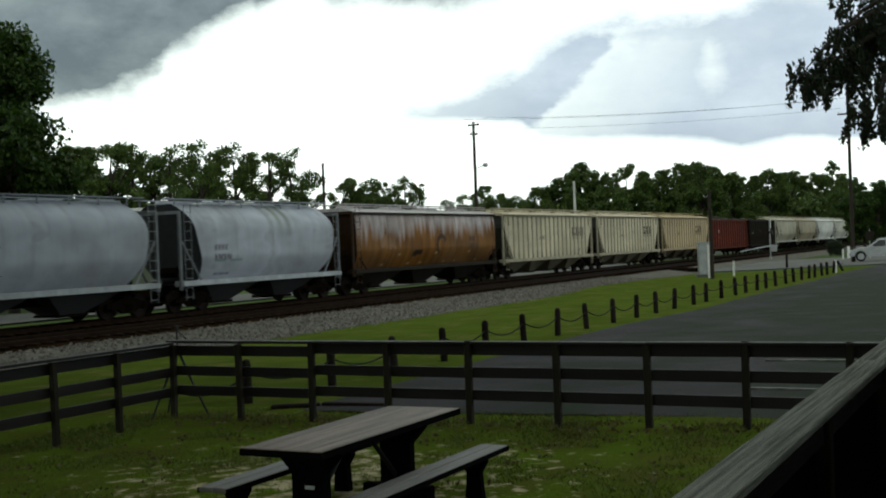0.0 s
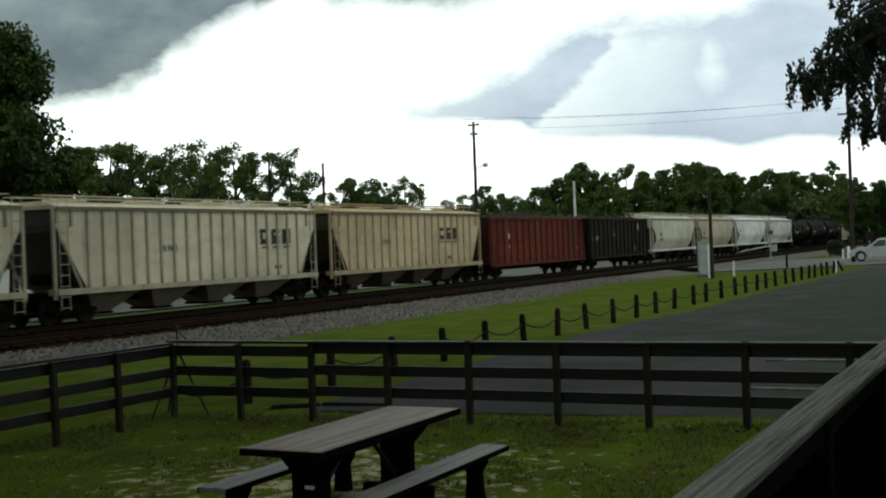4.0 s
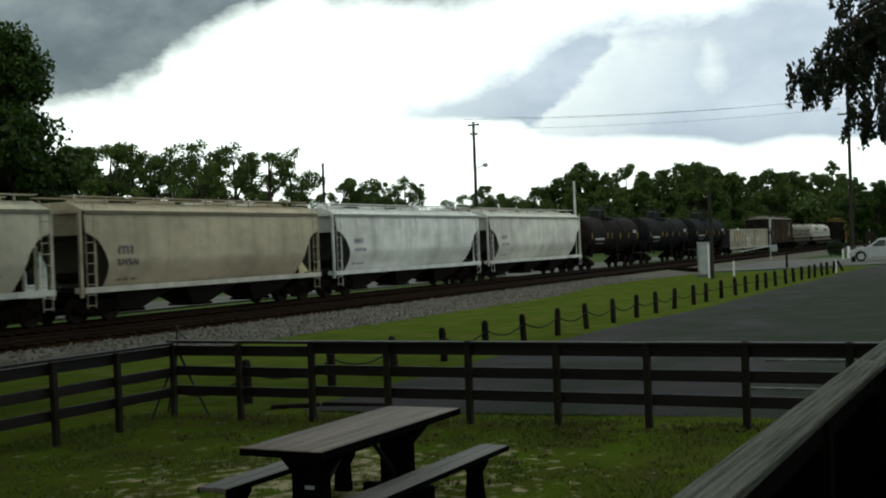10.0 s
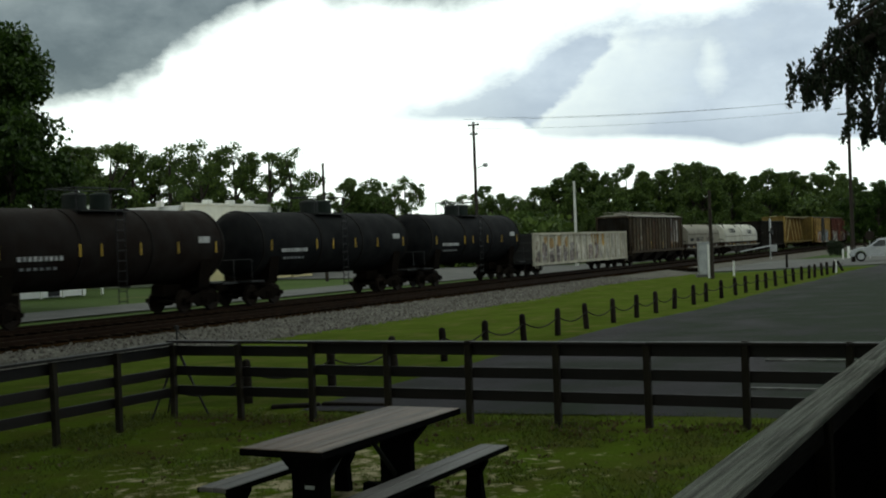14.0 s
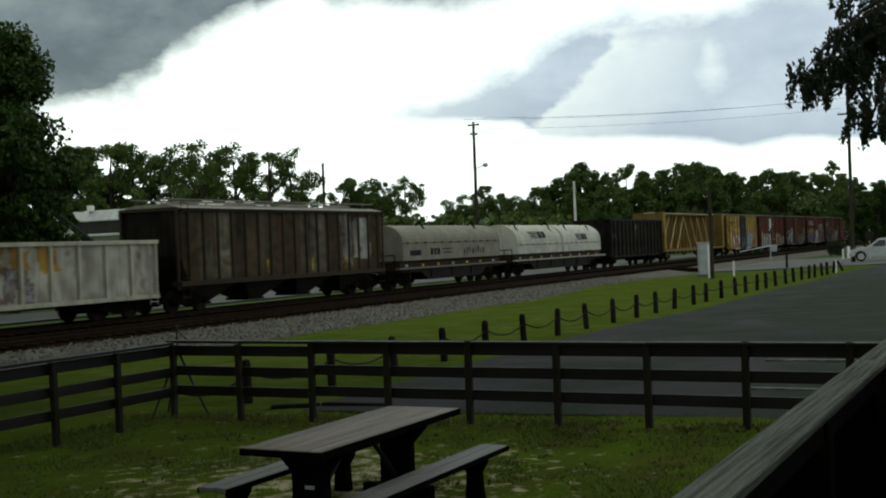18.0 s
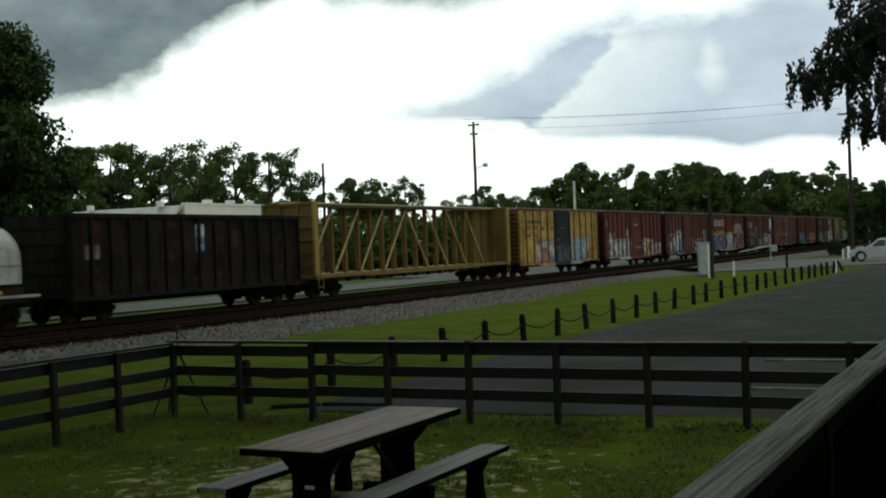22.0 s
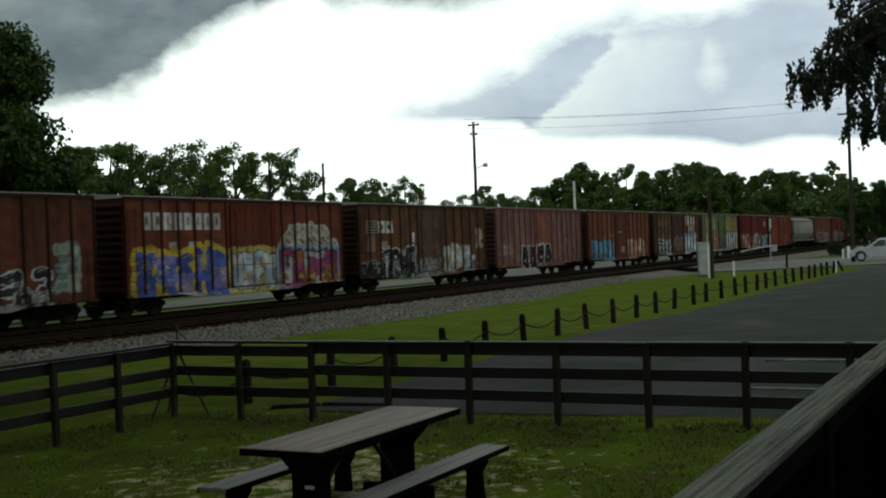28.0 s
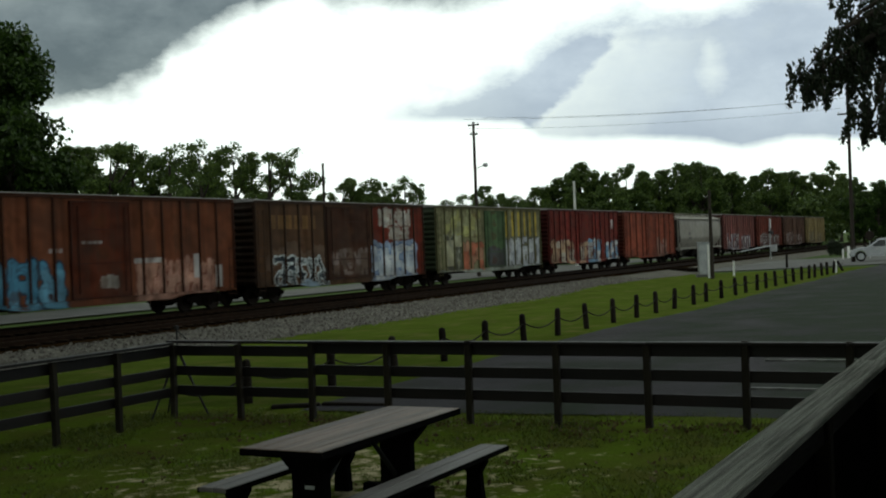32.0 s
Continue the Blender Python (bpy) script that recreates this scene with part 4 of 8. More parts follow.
def tree_meshes(seed, h, radius, crown_base, blobs, per, leaf, mat, fill=0.42, limbs=8):
    """Trunk and limbs as one mesh; the crown as leaves in uneven masses at the limbs' ends, with gaps between."""
    rng = np.random.default_rng(seed)
    bm = bmesh.new()
    tr = 0.026 * h
    top = Vector((rng.uniform(-0.5, 0.5), rng.uniform(-0.5, 0.5), crown_base + (h - crown_base) * 0.6))
    mid = Vector((top.x * 0.3, top.y * 0.3, max(1.2, crown_base * 0.8)))
    tube(bm, (0, 0, -0.1), mid, tr * 1.25, tr * 0.9, 9)
    tube(bm, mid, top, tr * 0.9, tr * 0.35, 8)
    zc, hz = (h + crown_base) / 2, (h - crown_base) / 2
    verts, faces, count = [], [], 0
    for k in range(blobs):
        o = rng.normal(size=3)
        o /= np.linalg.norm(o)
        q = rng.uniform(0.35, 0.78) if k else 0.72
        if k == 0:
            o = np.array([0.1, 0.1, 1.0])
        r = radius * rng.uniform(fill * 0.65, fill * 1.2)
        rz = min(r * rng.uniform(0.6, 0.9), hz * 0.6)
        c = np.array([o[0] * radius * q, o[1] * radius * q, zc + o[2] * hz * q])
        c[2] = min(c[2], h - rz)
        p = mid.lerp(top, min(1.0, max(0.1, (c[2] - mid.z) / max(0.5, top.z - mid.z) * 0.7)))
        end = Vector(c)
        if k < limbs:
            elbow = p.lerp(end, 0.5) + Vector((0, 0, rng.uniform(-0.3, 0.5)))
            tube(bm, p, elbow, tr * 0.40, tr * 0.26, 6)
            tube(bm, elbow, end, tr * 0.26, tr * 0.1, 6)
        tufts = max(5, int(9 * (r / 1.5) ** 2))
        d = rng.normal(size=(tufts, 3))
        d /= np.linalg.norm(d, axis=1)[:, None]
        d *= (0.55 + 0.45 * rng.random(tufts))[:, None]
        cs = c + d * np.array([r, r, rz]) * 0.8
        v, f = leaf_cloud(rng, cs, per, leaf, 0.42 * r, flat=0.75)
        verts.append(v)
        faces.append(f + count)
        count += len(v)
    me = bpy.data.meshes.new("trunk")
    bmesh.ops.recalc_face_normals(bm, faces=bm.faces)
    bm.to_mesh(me)
    bm.free()
    me.materials.append(M["bark"])
    me.shade_smooth()
    return me, fast_mesh("crown", np.vstack(verts), np.vstack(faces), mat)


def plant(meshes, x, y, label, category="tree", group="", turn=0.0, size=1.0, tall=1.0):
    ob = new("tree")
    ob.matrix_basis = Matrix.LocRotScale((x, y, ground_z(y) - 0.05), Euler((0, 0, turn)), (size, size, size * tall))
    tagged(ob, label, category, group)
    part("trunk", meshes[0], None, ob)
    part("crown", meshes[1], None, ob)
    return ob


build_crossing()


def build_trees():
    rng = random.Random(9)
    # the large tree beyond the track
    big = tree_meshes(3, 17.0, 6.4, 1.6, 64, 110, 0.30, "leaf", fill=0.36, limbs=16)
    x, y = spot(-104, 66)
    plant(big, x, y, "large dense dark green broadleaf tree behind the railway", size=1.1, tall=1.06)
    low = tree_meshes(6, 9.2, 3.1, 0.6, 40, 110, 0.26, "leaf", fill=0.36, limbs=10)
    # trees outside the view, added to shade yard, lawn, street and tracks
    shade = tree_meshes(5, 14.0, 8.2, 8.0, 46, 90, 0.42, "leaf", fill=0.36, limbs=14)
    plant(shade, 5.6, 15.6, "unseen green oak added to shade the lawn beside the yard", group="oaks on the lawn")
    plant(shade, -6.5, 18.0, "unseen green oak added to shade the lawn beside the yard", group="oaks on the lawn", turn=1.9)
    plant(shade, 14.5, 23.4, "unseen high-crowned oak added to shade the railway", turn=4.4, size=1.42)
    plant(low, 5.3, 11.3, "unseen low green tree added to shade the yard")
    plant(big, 33.0, 47.0, "unseen green tree added to shade the street behind the railway", turn=2.2, size=0.86)
    plant(low, 12.6, 18.6, "unseen low green tree added to shade the lawn's edge")
    plant(big, 14.0, 22.6, "unseen green oak added to shade the tracks", turn=0.8, size=0.78)
    plant(shade, 4.2, 13.0, "unseen green oak added to shade the lawn beside the yard", group="oaks on the lawn", turn=3.6, size=0.85)
    x, y = spot(22, 60)
    plant(low, x, y, "low spreading green tree before the gabled house", size=1.14, tall=1.10)
    x, y = spot(60, 88)
    plant(low, x, y, "dense green tree behind the gabled house", size=1.25, turn=1.3, tall=1.05)
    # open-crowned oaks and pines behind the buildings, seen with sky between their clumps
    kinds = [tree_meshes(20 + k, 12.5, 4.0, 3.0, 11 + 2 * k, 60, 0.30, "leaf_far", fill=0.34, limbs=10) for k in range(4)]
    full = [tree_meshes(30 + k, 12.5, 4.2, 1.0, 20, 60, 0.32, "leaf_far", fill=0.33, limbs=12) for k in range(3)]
    for px, dist, top in ((128, 118, 252), (165, 128, 252), (205, 120, 252), (242, 122, 258), (275, 130, 272), (305, 122, 262), (335, 130, 282), (365, 120, 258), (395, 130, 280), (425, 122, 262), (452, 126, 284), (480, 120, 265), (515, 122, 268), (540, 132, 315)):
        need = (436 - 0.038 * (px - 784) - top) / 2069 * dist + 2.31
        x, y = spot(px, dist)
        plant((full if px in (128, 165, 205, 275, 335, 395) else kinds)[rng.randrange(3)], x, y, "dark oak with an open clumped crown behind the buildings", "tree", "trees behind the railway", rng.uniform(0, 6.28), need / 11.7, 1.0)
    for px, dist, top in ((612, 165, 318), (632, 170, 308), (655, 170, 312), (678, 165, 316), (700, 172, 330), (724, 168, 316), (798, 190, 350), (820, 195, 340), (845, 200, 336), (870, 185, 322), (888, 195, 338), (915, 200, 342)):
        need = (436 - 0.038 * (px - 784) - top) / 2069 * dist + 2.31
        x, y = spot(px, dist)
        plant((kinds if px in (700, 724, 888) else full)[rng.randrange(3)], x, y, "far dark tree with a rounded open crown", "tree", "trees behind the railway", rng.uniform(0, 6.28), need / 11.9, 1.0)
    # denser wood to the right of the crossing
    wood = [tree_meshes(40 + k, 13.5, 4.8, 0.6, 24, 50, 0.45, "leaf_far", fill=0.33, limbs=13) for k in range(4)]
    for k in range(34):
        px = 900 + k * 22 + rng.uniform(-6, 6)
        dist = rng.uniform(195, 250)
        top = float(np.interp(px, [900, 960, 1000, 1040, 1075, 1100, 1118, 1140, 1160, 1200, 1240, 1290, 1340, 1400, 1450, 1480, 1520, 1570, 1650], [345, 335, 318, 293, 300, 330, 288, 305, 300, 300, 292, 288, 305, 300, 288, 290, 318, 322, 320])) + rng.uniform(-4, 22)
        if 1400 < px < 1500:
            dist = max(dist, 36.5 / math.sin(HEADING - math.atan((px + 25 - 784) / 2069)))
        need = (436 - 0.038 * (px - 784) - top) / 2069 * dist + 2.31
        x, y = spot(px, dist)
        plant(wood[rng.randrange(4)], x, y, "dense dark green tree of the far wood", "tree", "trees of the far wood", rng.uniform(0, 6.28), need / 12.3 * 0.84, 1.2)
    near_wood = [tree_meshes(40 + k, 13.5, 4.8, 0.6, 28, 60, 0.45, "leaf", fill=0.33, limbs=13) for k in range(4)]
    for k in range(12):   # the wood goes on to the right, past the cross street
        px, dist = 1512 + k * 24 + rng.uniform(-6, 6), rng.uniform(150, 185)
        need = (436 - 0.038 * (px - 784) - 322 - rng.uniform(-6, 14)) / 2069 * dist + 2.31
        x, y = spot(px, dist)
        plant(near_wood[rng.randrange(4)], x, y, "dense dark green tree of the far wood", "tree", "trees of the far wood", rng.uniform(0, 6.28), need / 12.6 * 0.93, 1.1)
    for k in range(16):
        px = 960 + k * 40 + rng.uniform(-12, 12)
        dist = rng.uniform(170, 190)
        x, y = spot(px, dist)
        while y < 39 and px < 1500:   # beyond the railway
            dist += 4
            x, y = spot(px, dist)
        plant(wood[rng.randrange(4)], x, y, "lower dark green tree before the far wood", "tree", "trees of the far wood", rng.uniform(0, 6.28), rng.uniform(0.45, 0.6), 1.0)
    # shrubs and low growth under the far trees, one uncountable belt
    g = np.random.default_rng(77)
    cs = []
    for k in range(700):
        px, dist = g.uniform(-150, 1000), g.uniform(128, 142)
        x, y = spot(px, dist)
        cs.append((x, y, g.uniform(0.3, 7.5 if px < 420 else 5.0)))
    for k in range(950):
        px, dist = g.uniform(850, 1750), g.uniform(215, 255)
        x, y = spot(px, dist)
        if y < 37 and px < 1500:
            x, y = x + 12, 37 + g.uniform(0, 6)
        cs.append((x, y, g.uniform(0.3, 9.0)))
    v, f = leaf_cloud(g, cs, 40, 0.9, 1.5)
    tagged(new("undergrowth", fast_mesh("undergrowth", v, f, "leaf_far")), "dark green undergrowth below the far trees", "undergrowth", kind="stuff")


build_trees()
build_litter()


def build_near_tree():
    """The tree beside the lane whose hanging boughs reach into the view."""
    rng = np.random.default_rng(12)
    x, y = spot(1900, 15.5)
    ob = new("tree")
    ob.matrix_basis = pose(x, y, ground_z(y) - 0.05)
    tagged(ob, "near tree with dark drooping leafy boughs", "tree")
    bm = bmesh.new()
    tube(bm, (0, 0, -0.1), (0.2, 0.1, 3.4), 0.34, 0.27, 10)
    tube(bm, (0.2, 0.1, 3.4), (0.1, 0.3, 8.5), 0.27, 0.10, 10)

    def place(px, py, dist):
        """A point of the crown, given by its bearing and height from the deck."""
        gx, gy = spot(px, dist)
        return Vector((gx - x, gy - y, 2.31 + (436 - 0.038 * (px - 784) - py) / 2069 * dist - ground_z(y) + 0.05))

    strands = []
    boughs = (
        ((1900, -100), (1670, 0), (1520, 85), (1428, 148), 14.5, 75, 0.38),
        ((1900, -100), (1720, 30), (1590, 80), (1470, 128), 15.2, 65, 0.48),
        ((1900, -200), (1740, -70), (1620, -15), (1495, 5), 15.8, 50, 0.14),
        ((1900, -60), (1760, 40), (1640, 90), (1540, 130), 14.2, 70, 0.45),
        ((1900, -60), (1740, 60), (1620, 150), (1560, 205), 13.6, 50, 0.45),
        ((1900, -20), (1760, 90), (1650, 190), (1585, 225), 13.2, 40, 0.4),
        ((1900, -140), (1750, -20), (1640, 30), (1530, 75), 14.9, 80, 0.40),
        ((1900, -180), (1760, -60), (1660, 10), (1560, 20), 15.4, 70, 0.40),
        ((1900, -120), (1700, -10), (1560, 85), (1440, 160), 14.8, 60, 0.28),
        ((1900, -90), (1700, 40), (1580, 130), (1545, 225), 13.9, 80, 0.34),
        ((1900, -130), (1640, -20), (1500, 55), (1440, 120), 14.6, 50, 0.28),
        ((1900, -150), (1660, -50), (1540, 20), (1490, 70), 14.9, 45, 0.30),
        ((1900, -160), (1720, -40), (1590, 40), (1510, 60), 15.0, 60, 0.32),
    )
    for *pts, dist, count, hang in boughs:
        path = [place(*p, dist) for p in pts]
        for i, (p, q) in enumerate(zip(path, path[1:])):
            tube(bm, p, q, 0.07 - 0.022 * i, 0.048 - 0.022 * i + 0.004, 6)
        tube(bm, Vector((0.15, 0.2, path[0].z - 0.8)), path[0], 0.12, 0.07, 7)
        for k in range(int(count * 0.85)):
            u = rng.random() ** 0.85 * 2.999
            i = int(u)
            p = path[i].lerp(path[i + 1], u - i) + Vector((rng.normal() * 0.16, rng.normal() * 0.16, -abs(rng.normal()) * 0.05 + 0.03))
            strands.append((p, hang * rng.uniform(0.35, 1.25)))
    centres = []
    for p, ln in strands:
        q = p + Vector((rng.normal() * 0.07, rng.normal() * 0.07, -ln))
        tube(bm, p, q, 0.008, 0.004, 4)
        for j in range(max(3, int(ln / 0.055))):
            c = p.lerp(q, j / max(3, int(ln / 0.055)))
            centres.append((c.x, c.y, c.z))
    up = []
    for k in range(80):   # an unseen crown, added over the yard to shade it
        a, r = rng.uniform(0, 6.28), 6.0 * rng.random() ** 0.5
        up.append((-11.5 + math.cos(a) * r, 8.5 + math.sin(a) * r, rng.uniform(8.6, 11.5)))
    for k in range(9):
        a, r = rng.uniform(0, 6.28), rng.uniform(3, 5.5)
        tube(bm, (0.1, 0.3, 6.0 + 0.2 * k), (-11.5 + math.cos(a) * r, 8.5 + math.sin(a) * r, 9.2), 0.11, 0.03, 6)
    v, f = leaf_cloud(rng, centres, 9, 0.066, 0.06, droop=2.4)
    v2, f2 = leaf_cloud(rng, up, 60, 0.42, 0.95, droop=0.6)
    part("trunk", bm, "bark", ob, smooth=True)
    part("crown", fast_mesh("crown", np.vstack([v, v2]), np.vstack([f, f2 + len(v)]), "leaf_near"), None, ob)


build_near_tree()


def build_shade_oak():
    """An unseen oak added for shade: its high crown, kept above the view, reaches out over the left part of the lawn
    and the tracks.
    """
    rng = np.random.default_rng(33)
    x, y = 12.4, 20.6
    ob = new("tree")
    ob.matrix_basis = pose(x, y, ground_z(y) - 0.05)
    tagged(ob, "unseen oak added to shade the lawn and the tracks", "tree")
    bm = bmesh.new()
    fork = Vector((0.5, 0.1, 6.0))
    tube(bm, (0, 0, -0.1), fork, 0.62, 0.48, 12)
    clumps = []
    while len(clumps) < 330:
        cx, cy = rng.uniform(-9, 17), rng.uniform(-8, 7.5)
        reach = math.hypot(x + cx, y + cy)
        if ((cx - 4) / 13) ** 2 + (cy / 8) ** 2 > 1:
            continue
        clumps.append((cx, cy, 2.7 + reach * 0.275 + 1.2 + rng.uniform(0.0, 5.0)))
    for k in range(0, 330, 15):
        end = Vector(clumps[k])
        elbow = fork.lerp(end, 0.5) + Vector((0, 0, 1.6))
        tube(bm, fork, elbow, 0.20, 0.12, 7)
        tube(bm, elbow, end, 0.12, 0.03, 6)
    part("trunk", bm, "bark", ob, smooth=True)
    v, f = leaf_cloud(rng, clumps, 70, 0.44, 1.0, droop=0.4, flat=0.7)
    part("crown", fast_mesh("crown", v, f, "leaf"), None, ob)


build_shade_oak()


# ---- buildings beyond the railway ----
def wall_box(ob, name, mat, x0, x1, y0, y1, z0, z1, label=""):
    bm = bmesh.new()
    soft_box(bm, x0, x1, y0, y1, z0, z1, 0.02)
    return part(name, bm, mat, ob, label)


def window(ob, x, z, w, h, y, glass="glass"):
    """A framed pane set in a wall that faces the railway."""
    bm = bmesh.new()
    for a, b, c, d in ((x - w / 2 - 0.06, x - w / 2, z - 0.06, z + h + 0.06), (x + w / 2, x + w / 2 + 0.06, z - 0.06, z + h + 0.06), (x - w / 2, x + w / 2, z - 0.06, z), (x - w / 2, x + w / 2, z + h, z + h + 0.06)):
        box(bm, a, b, y - 0.06, y + 0.02, c, d)
    win = part("window", bm, "white", ob)
    bm = bmesh.new()
    box(bm, x - w / 2, x + w / 2, y - 0.03, y + 0.01, z, z + h)
    part("pane", bm, glass, win, "glass pane")
    bm = bmesh.new()
    box(bm, x - w / 2 - 0.1, x + w / 2 + 0.1, y - 0.12, y + 0.0, z - 0.12, z - 0.061)
    part("sill", bm, "white", win)
    return win


def build_shops():
    shop = empty("shop_row", pose(0, 62, -0.1), "row of low cream and grey-green shops with flat parapets", "building")
    wall_box(shop, "wall", "cream_wall", 72.9, 91.2, 0, 9, 0, 4.25, "cream rendered wall")
    wall_box(shop, "parapet", "cream_wall", 72.8, 91.3, -0.08, 0.3, 4.252, 4.52)
    wall_box(shop, "wall", "cream_wall", 91.31, 94.5, -0.2, 9, 0, 4.95, "taller cream end wall")
    wall_box(shop, "wall", "sage_wall", 72.70, 72.89, 0.02, 7.2, 0, 4.30, "grey-green rendered side wall")
    wall_box(shop, "parapet", "white", 72.62, 72.92, 0.31, 7.3, 4.302, 4.50, "white side parapet")
    wall_box(shop, "corner_post", "white", 72.60, 72.88, -0.1, 0.016, 0, 4.25)
    wall_box(shop, "awning", "white", 81.0, 90.9, -1.1, -0.002, 3.32, 3.62, "long white awning")
    wall_box(shop, "awning_trim", "dark", 81.0, 90.9, -1.14, -1.102, 3.62, 3.82)
    for k in range(5):
        x = 81.9 + k * 1.95
        window(shop, x, 0.7, 1.55, 2.1, -0.002, "shop_glass")
    for x in (75.0, 78.6):
        window(shop, x, 1.1, 0.9, 1.5, -0.002)
    bm = bmesh.new()
    box(bm, 76.4, 77.4, -0.05, 0.02, 0.02, 2.15)
    part("door", bm, "dark", shop)
    bm = bmesh.new()
    box(bm, 72.64, 72.698, 3.0, 4.0, 0.02, 2.15)
    part("door", bm, "dark", shop)

    hall = empty("white_hall", pose(0, 68, -0.1), "white two-storey hall with a row of small windows", "building")
    wall_box(hall, "wall", "white_wall", 83.6, 98.6, 0, 12, 4.3, 7.0, "white painted upper wall")
    wall_box(hall, "wall", "white_wall", 83.6, 98.6, 3.1, 12, 0, 4.298)
    wall_box(hall, "parapet", "white_wall", 83.5, 98.7, -0.1, 0.4, 7.002, 7.22)
    for k in range(8):
        window(hall, 84.9 + k * 1.72, 4.75, 0.62, 0.72, -0.002)
    for x in (88.0, 91.5, 94.5):
        wall_box(hall, "chimney", "white_wall", x - 0.35, x + 0.35, 0.6, 1.3, 7.222, 7.6)

    barn = empty("long_shed", pose(0, 68, -0.1), "long low shed with a grey metal roof, gable to the railway", "building")
    wall_box(barn, "wall", "dark_wall", 82.5, 83.4, 0.2, 12.6, 0, 6.0, "wall coloured dark for the shade below the roof edge")
    bm = bmesh.new()
    prism(bm, [(82.3, 5.95), (82.3, 6.05), (83.1, 6.93), (83.5, 6.93), (83.5, 6.79)], "y", 0.2, 13.0)
    roof = part("roof", bm, "metal_roof", barn, "grey metal roof")
    for k in range(14):
        bm = bmesh.new()
        y = 0.5 + k * 0.93
        prism(bm, [(82.3, 6.055), (82.3, 6.10), (83.1, 6.98), (83.1, 6.935)], "y", y - 0.025, y + 0.025)
        part("seam", bm, "metal_roof", roof)
    for y in (2.3, 10.6):
        wall_box(barn, "vent", "white", 82.7, 83.2, y - 0.25, y + 0.25, 6.9, 7.45)

    house = empty("gabled_house", pose(58.0, 58.5, -0.1), "small white gabled house with a grey porch roof", "house")
    bm = bmesh.new()
    prism(bm, [(-3.0, 0), (3.0, 0), (3.0, 3.75), (0, 5.55), (-3.0, 3.75)], "y", 0, 9)
    part("wall", bm, "house_wall", house, "white boarded gable wall")
    for s in (-1, 1):
        bm = bmesh.new()
        prism(bm, [(0, 5.60), (0, 5.76), (s * 3.6, 3.60), (s * 3.6, 3.44)], "y", -0.6, 9.3)
        part("roof_slope", bm, "dark_roof", house, "dark shingle roof slope")
    bm = bmesh.new()
    tube(bm, (-0.9, -0.04, 3.95), (-0.9, 0.02, 3.95), 0.55, n=16)
    part("round_window", bm, "glass", house)
    bm = bmesh.new()
    prism(bm, [(0.0, 3.25), (0.0, 3.36), (-1.9, 3.06), (-1.9, 2.95)], "x", -3.0, 2.9)
    part("porch_roof", bm, "metal_roof", house)
    for x in (-2.8, -0.9, 0.9, 2.7):
        bm = bmesh.new()
        soft_box(bm, x - 0.07, x + 0.07, -1.8, -1.66, 0, 2.98, 0.01)
        part("porch_post", bm, "white", house)
    for x in (-1.9, 1.9):
        window(house, x, 0.9, 0.9, 1.4, -0.002)
    bm = bmesh.new()
    box(bm, -0.5, 0.5, -0.05, 0.0, 0.05, 2.1)
    part("door", bm, "dark", house)


M["cream_wall"] = material("cream_render", (0.62, 0.54, 0.29), (0.54, 0.47, 0.27), rough=0.85, scale=0.6, streaks=0.25)
M["sage_wall"] = material("sage_render", (0.20, 0.22, 0.16), (0.16, 0.18, 0.13), rough=0.85, scale=0.6, streaks=0.2)
M["white_wall"] = material("white_boarding", (0.72, 0.72, 0.68), (0.62, 0.62, 0.58), rough=0.75, scale=0.7, streaks=0.2)
M["house_wall"] = material("fresh_white_boarding", (0.86, 0.86, 0.84), (0.76, 0.76, 0.74), rough=0.7, scale=0.7, streaks=0.15)
# the shed's wall colour is darkened for shade below its roof edge
M["dark_wall"] = material("shaded_shed_wall", (0.035, 0.033, 0.030), rough=0.85)
M["metal_roof"] = material("metal_roofing", (0.42, 0.43, 0.43), (0.34, 0.34, 0.33), rough=0.5, metal=0.3, scale=0.6, streaks=0.25)
M["dark_roof"] = material("dark_shingles", (0.05, 0.052, 0.055), rough=0.9, grain=20.0)
build_shops()


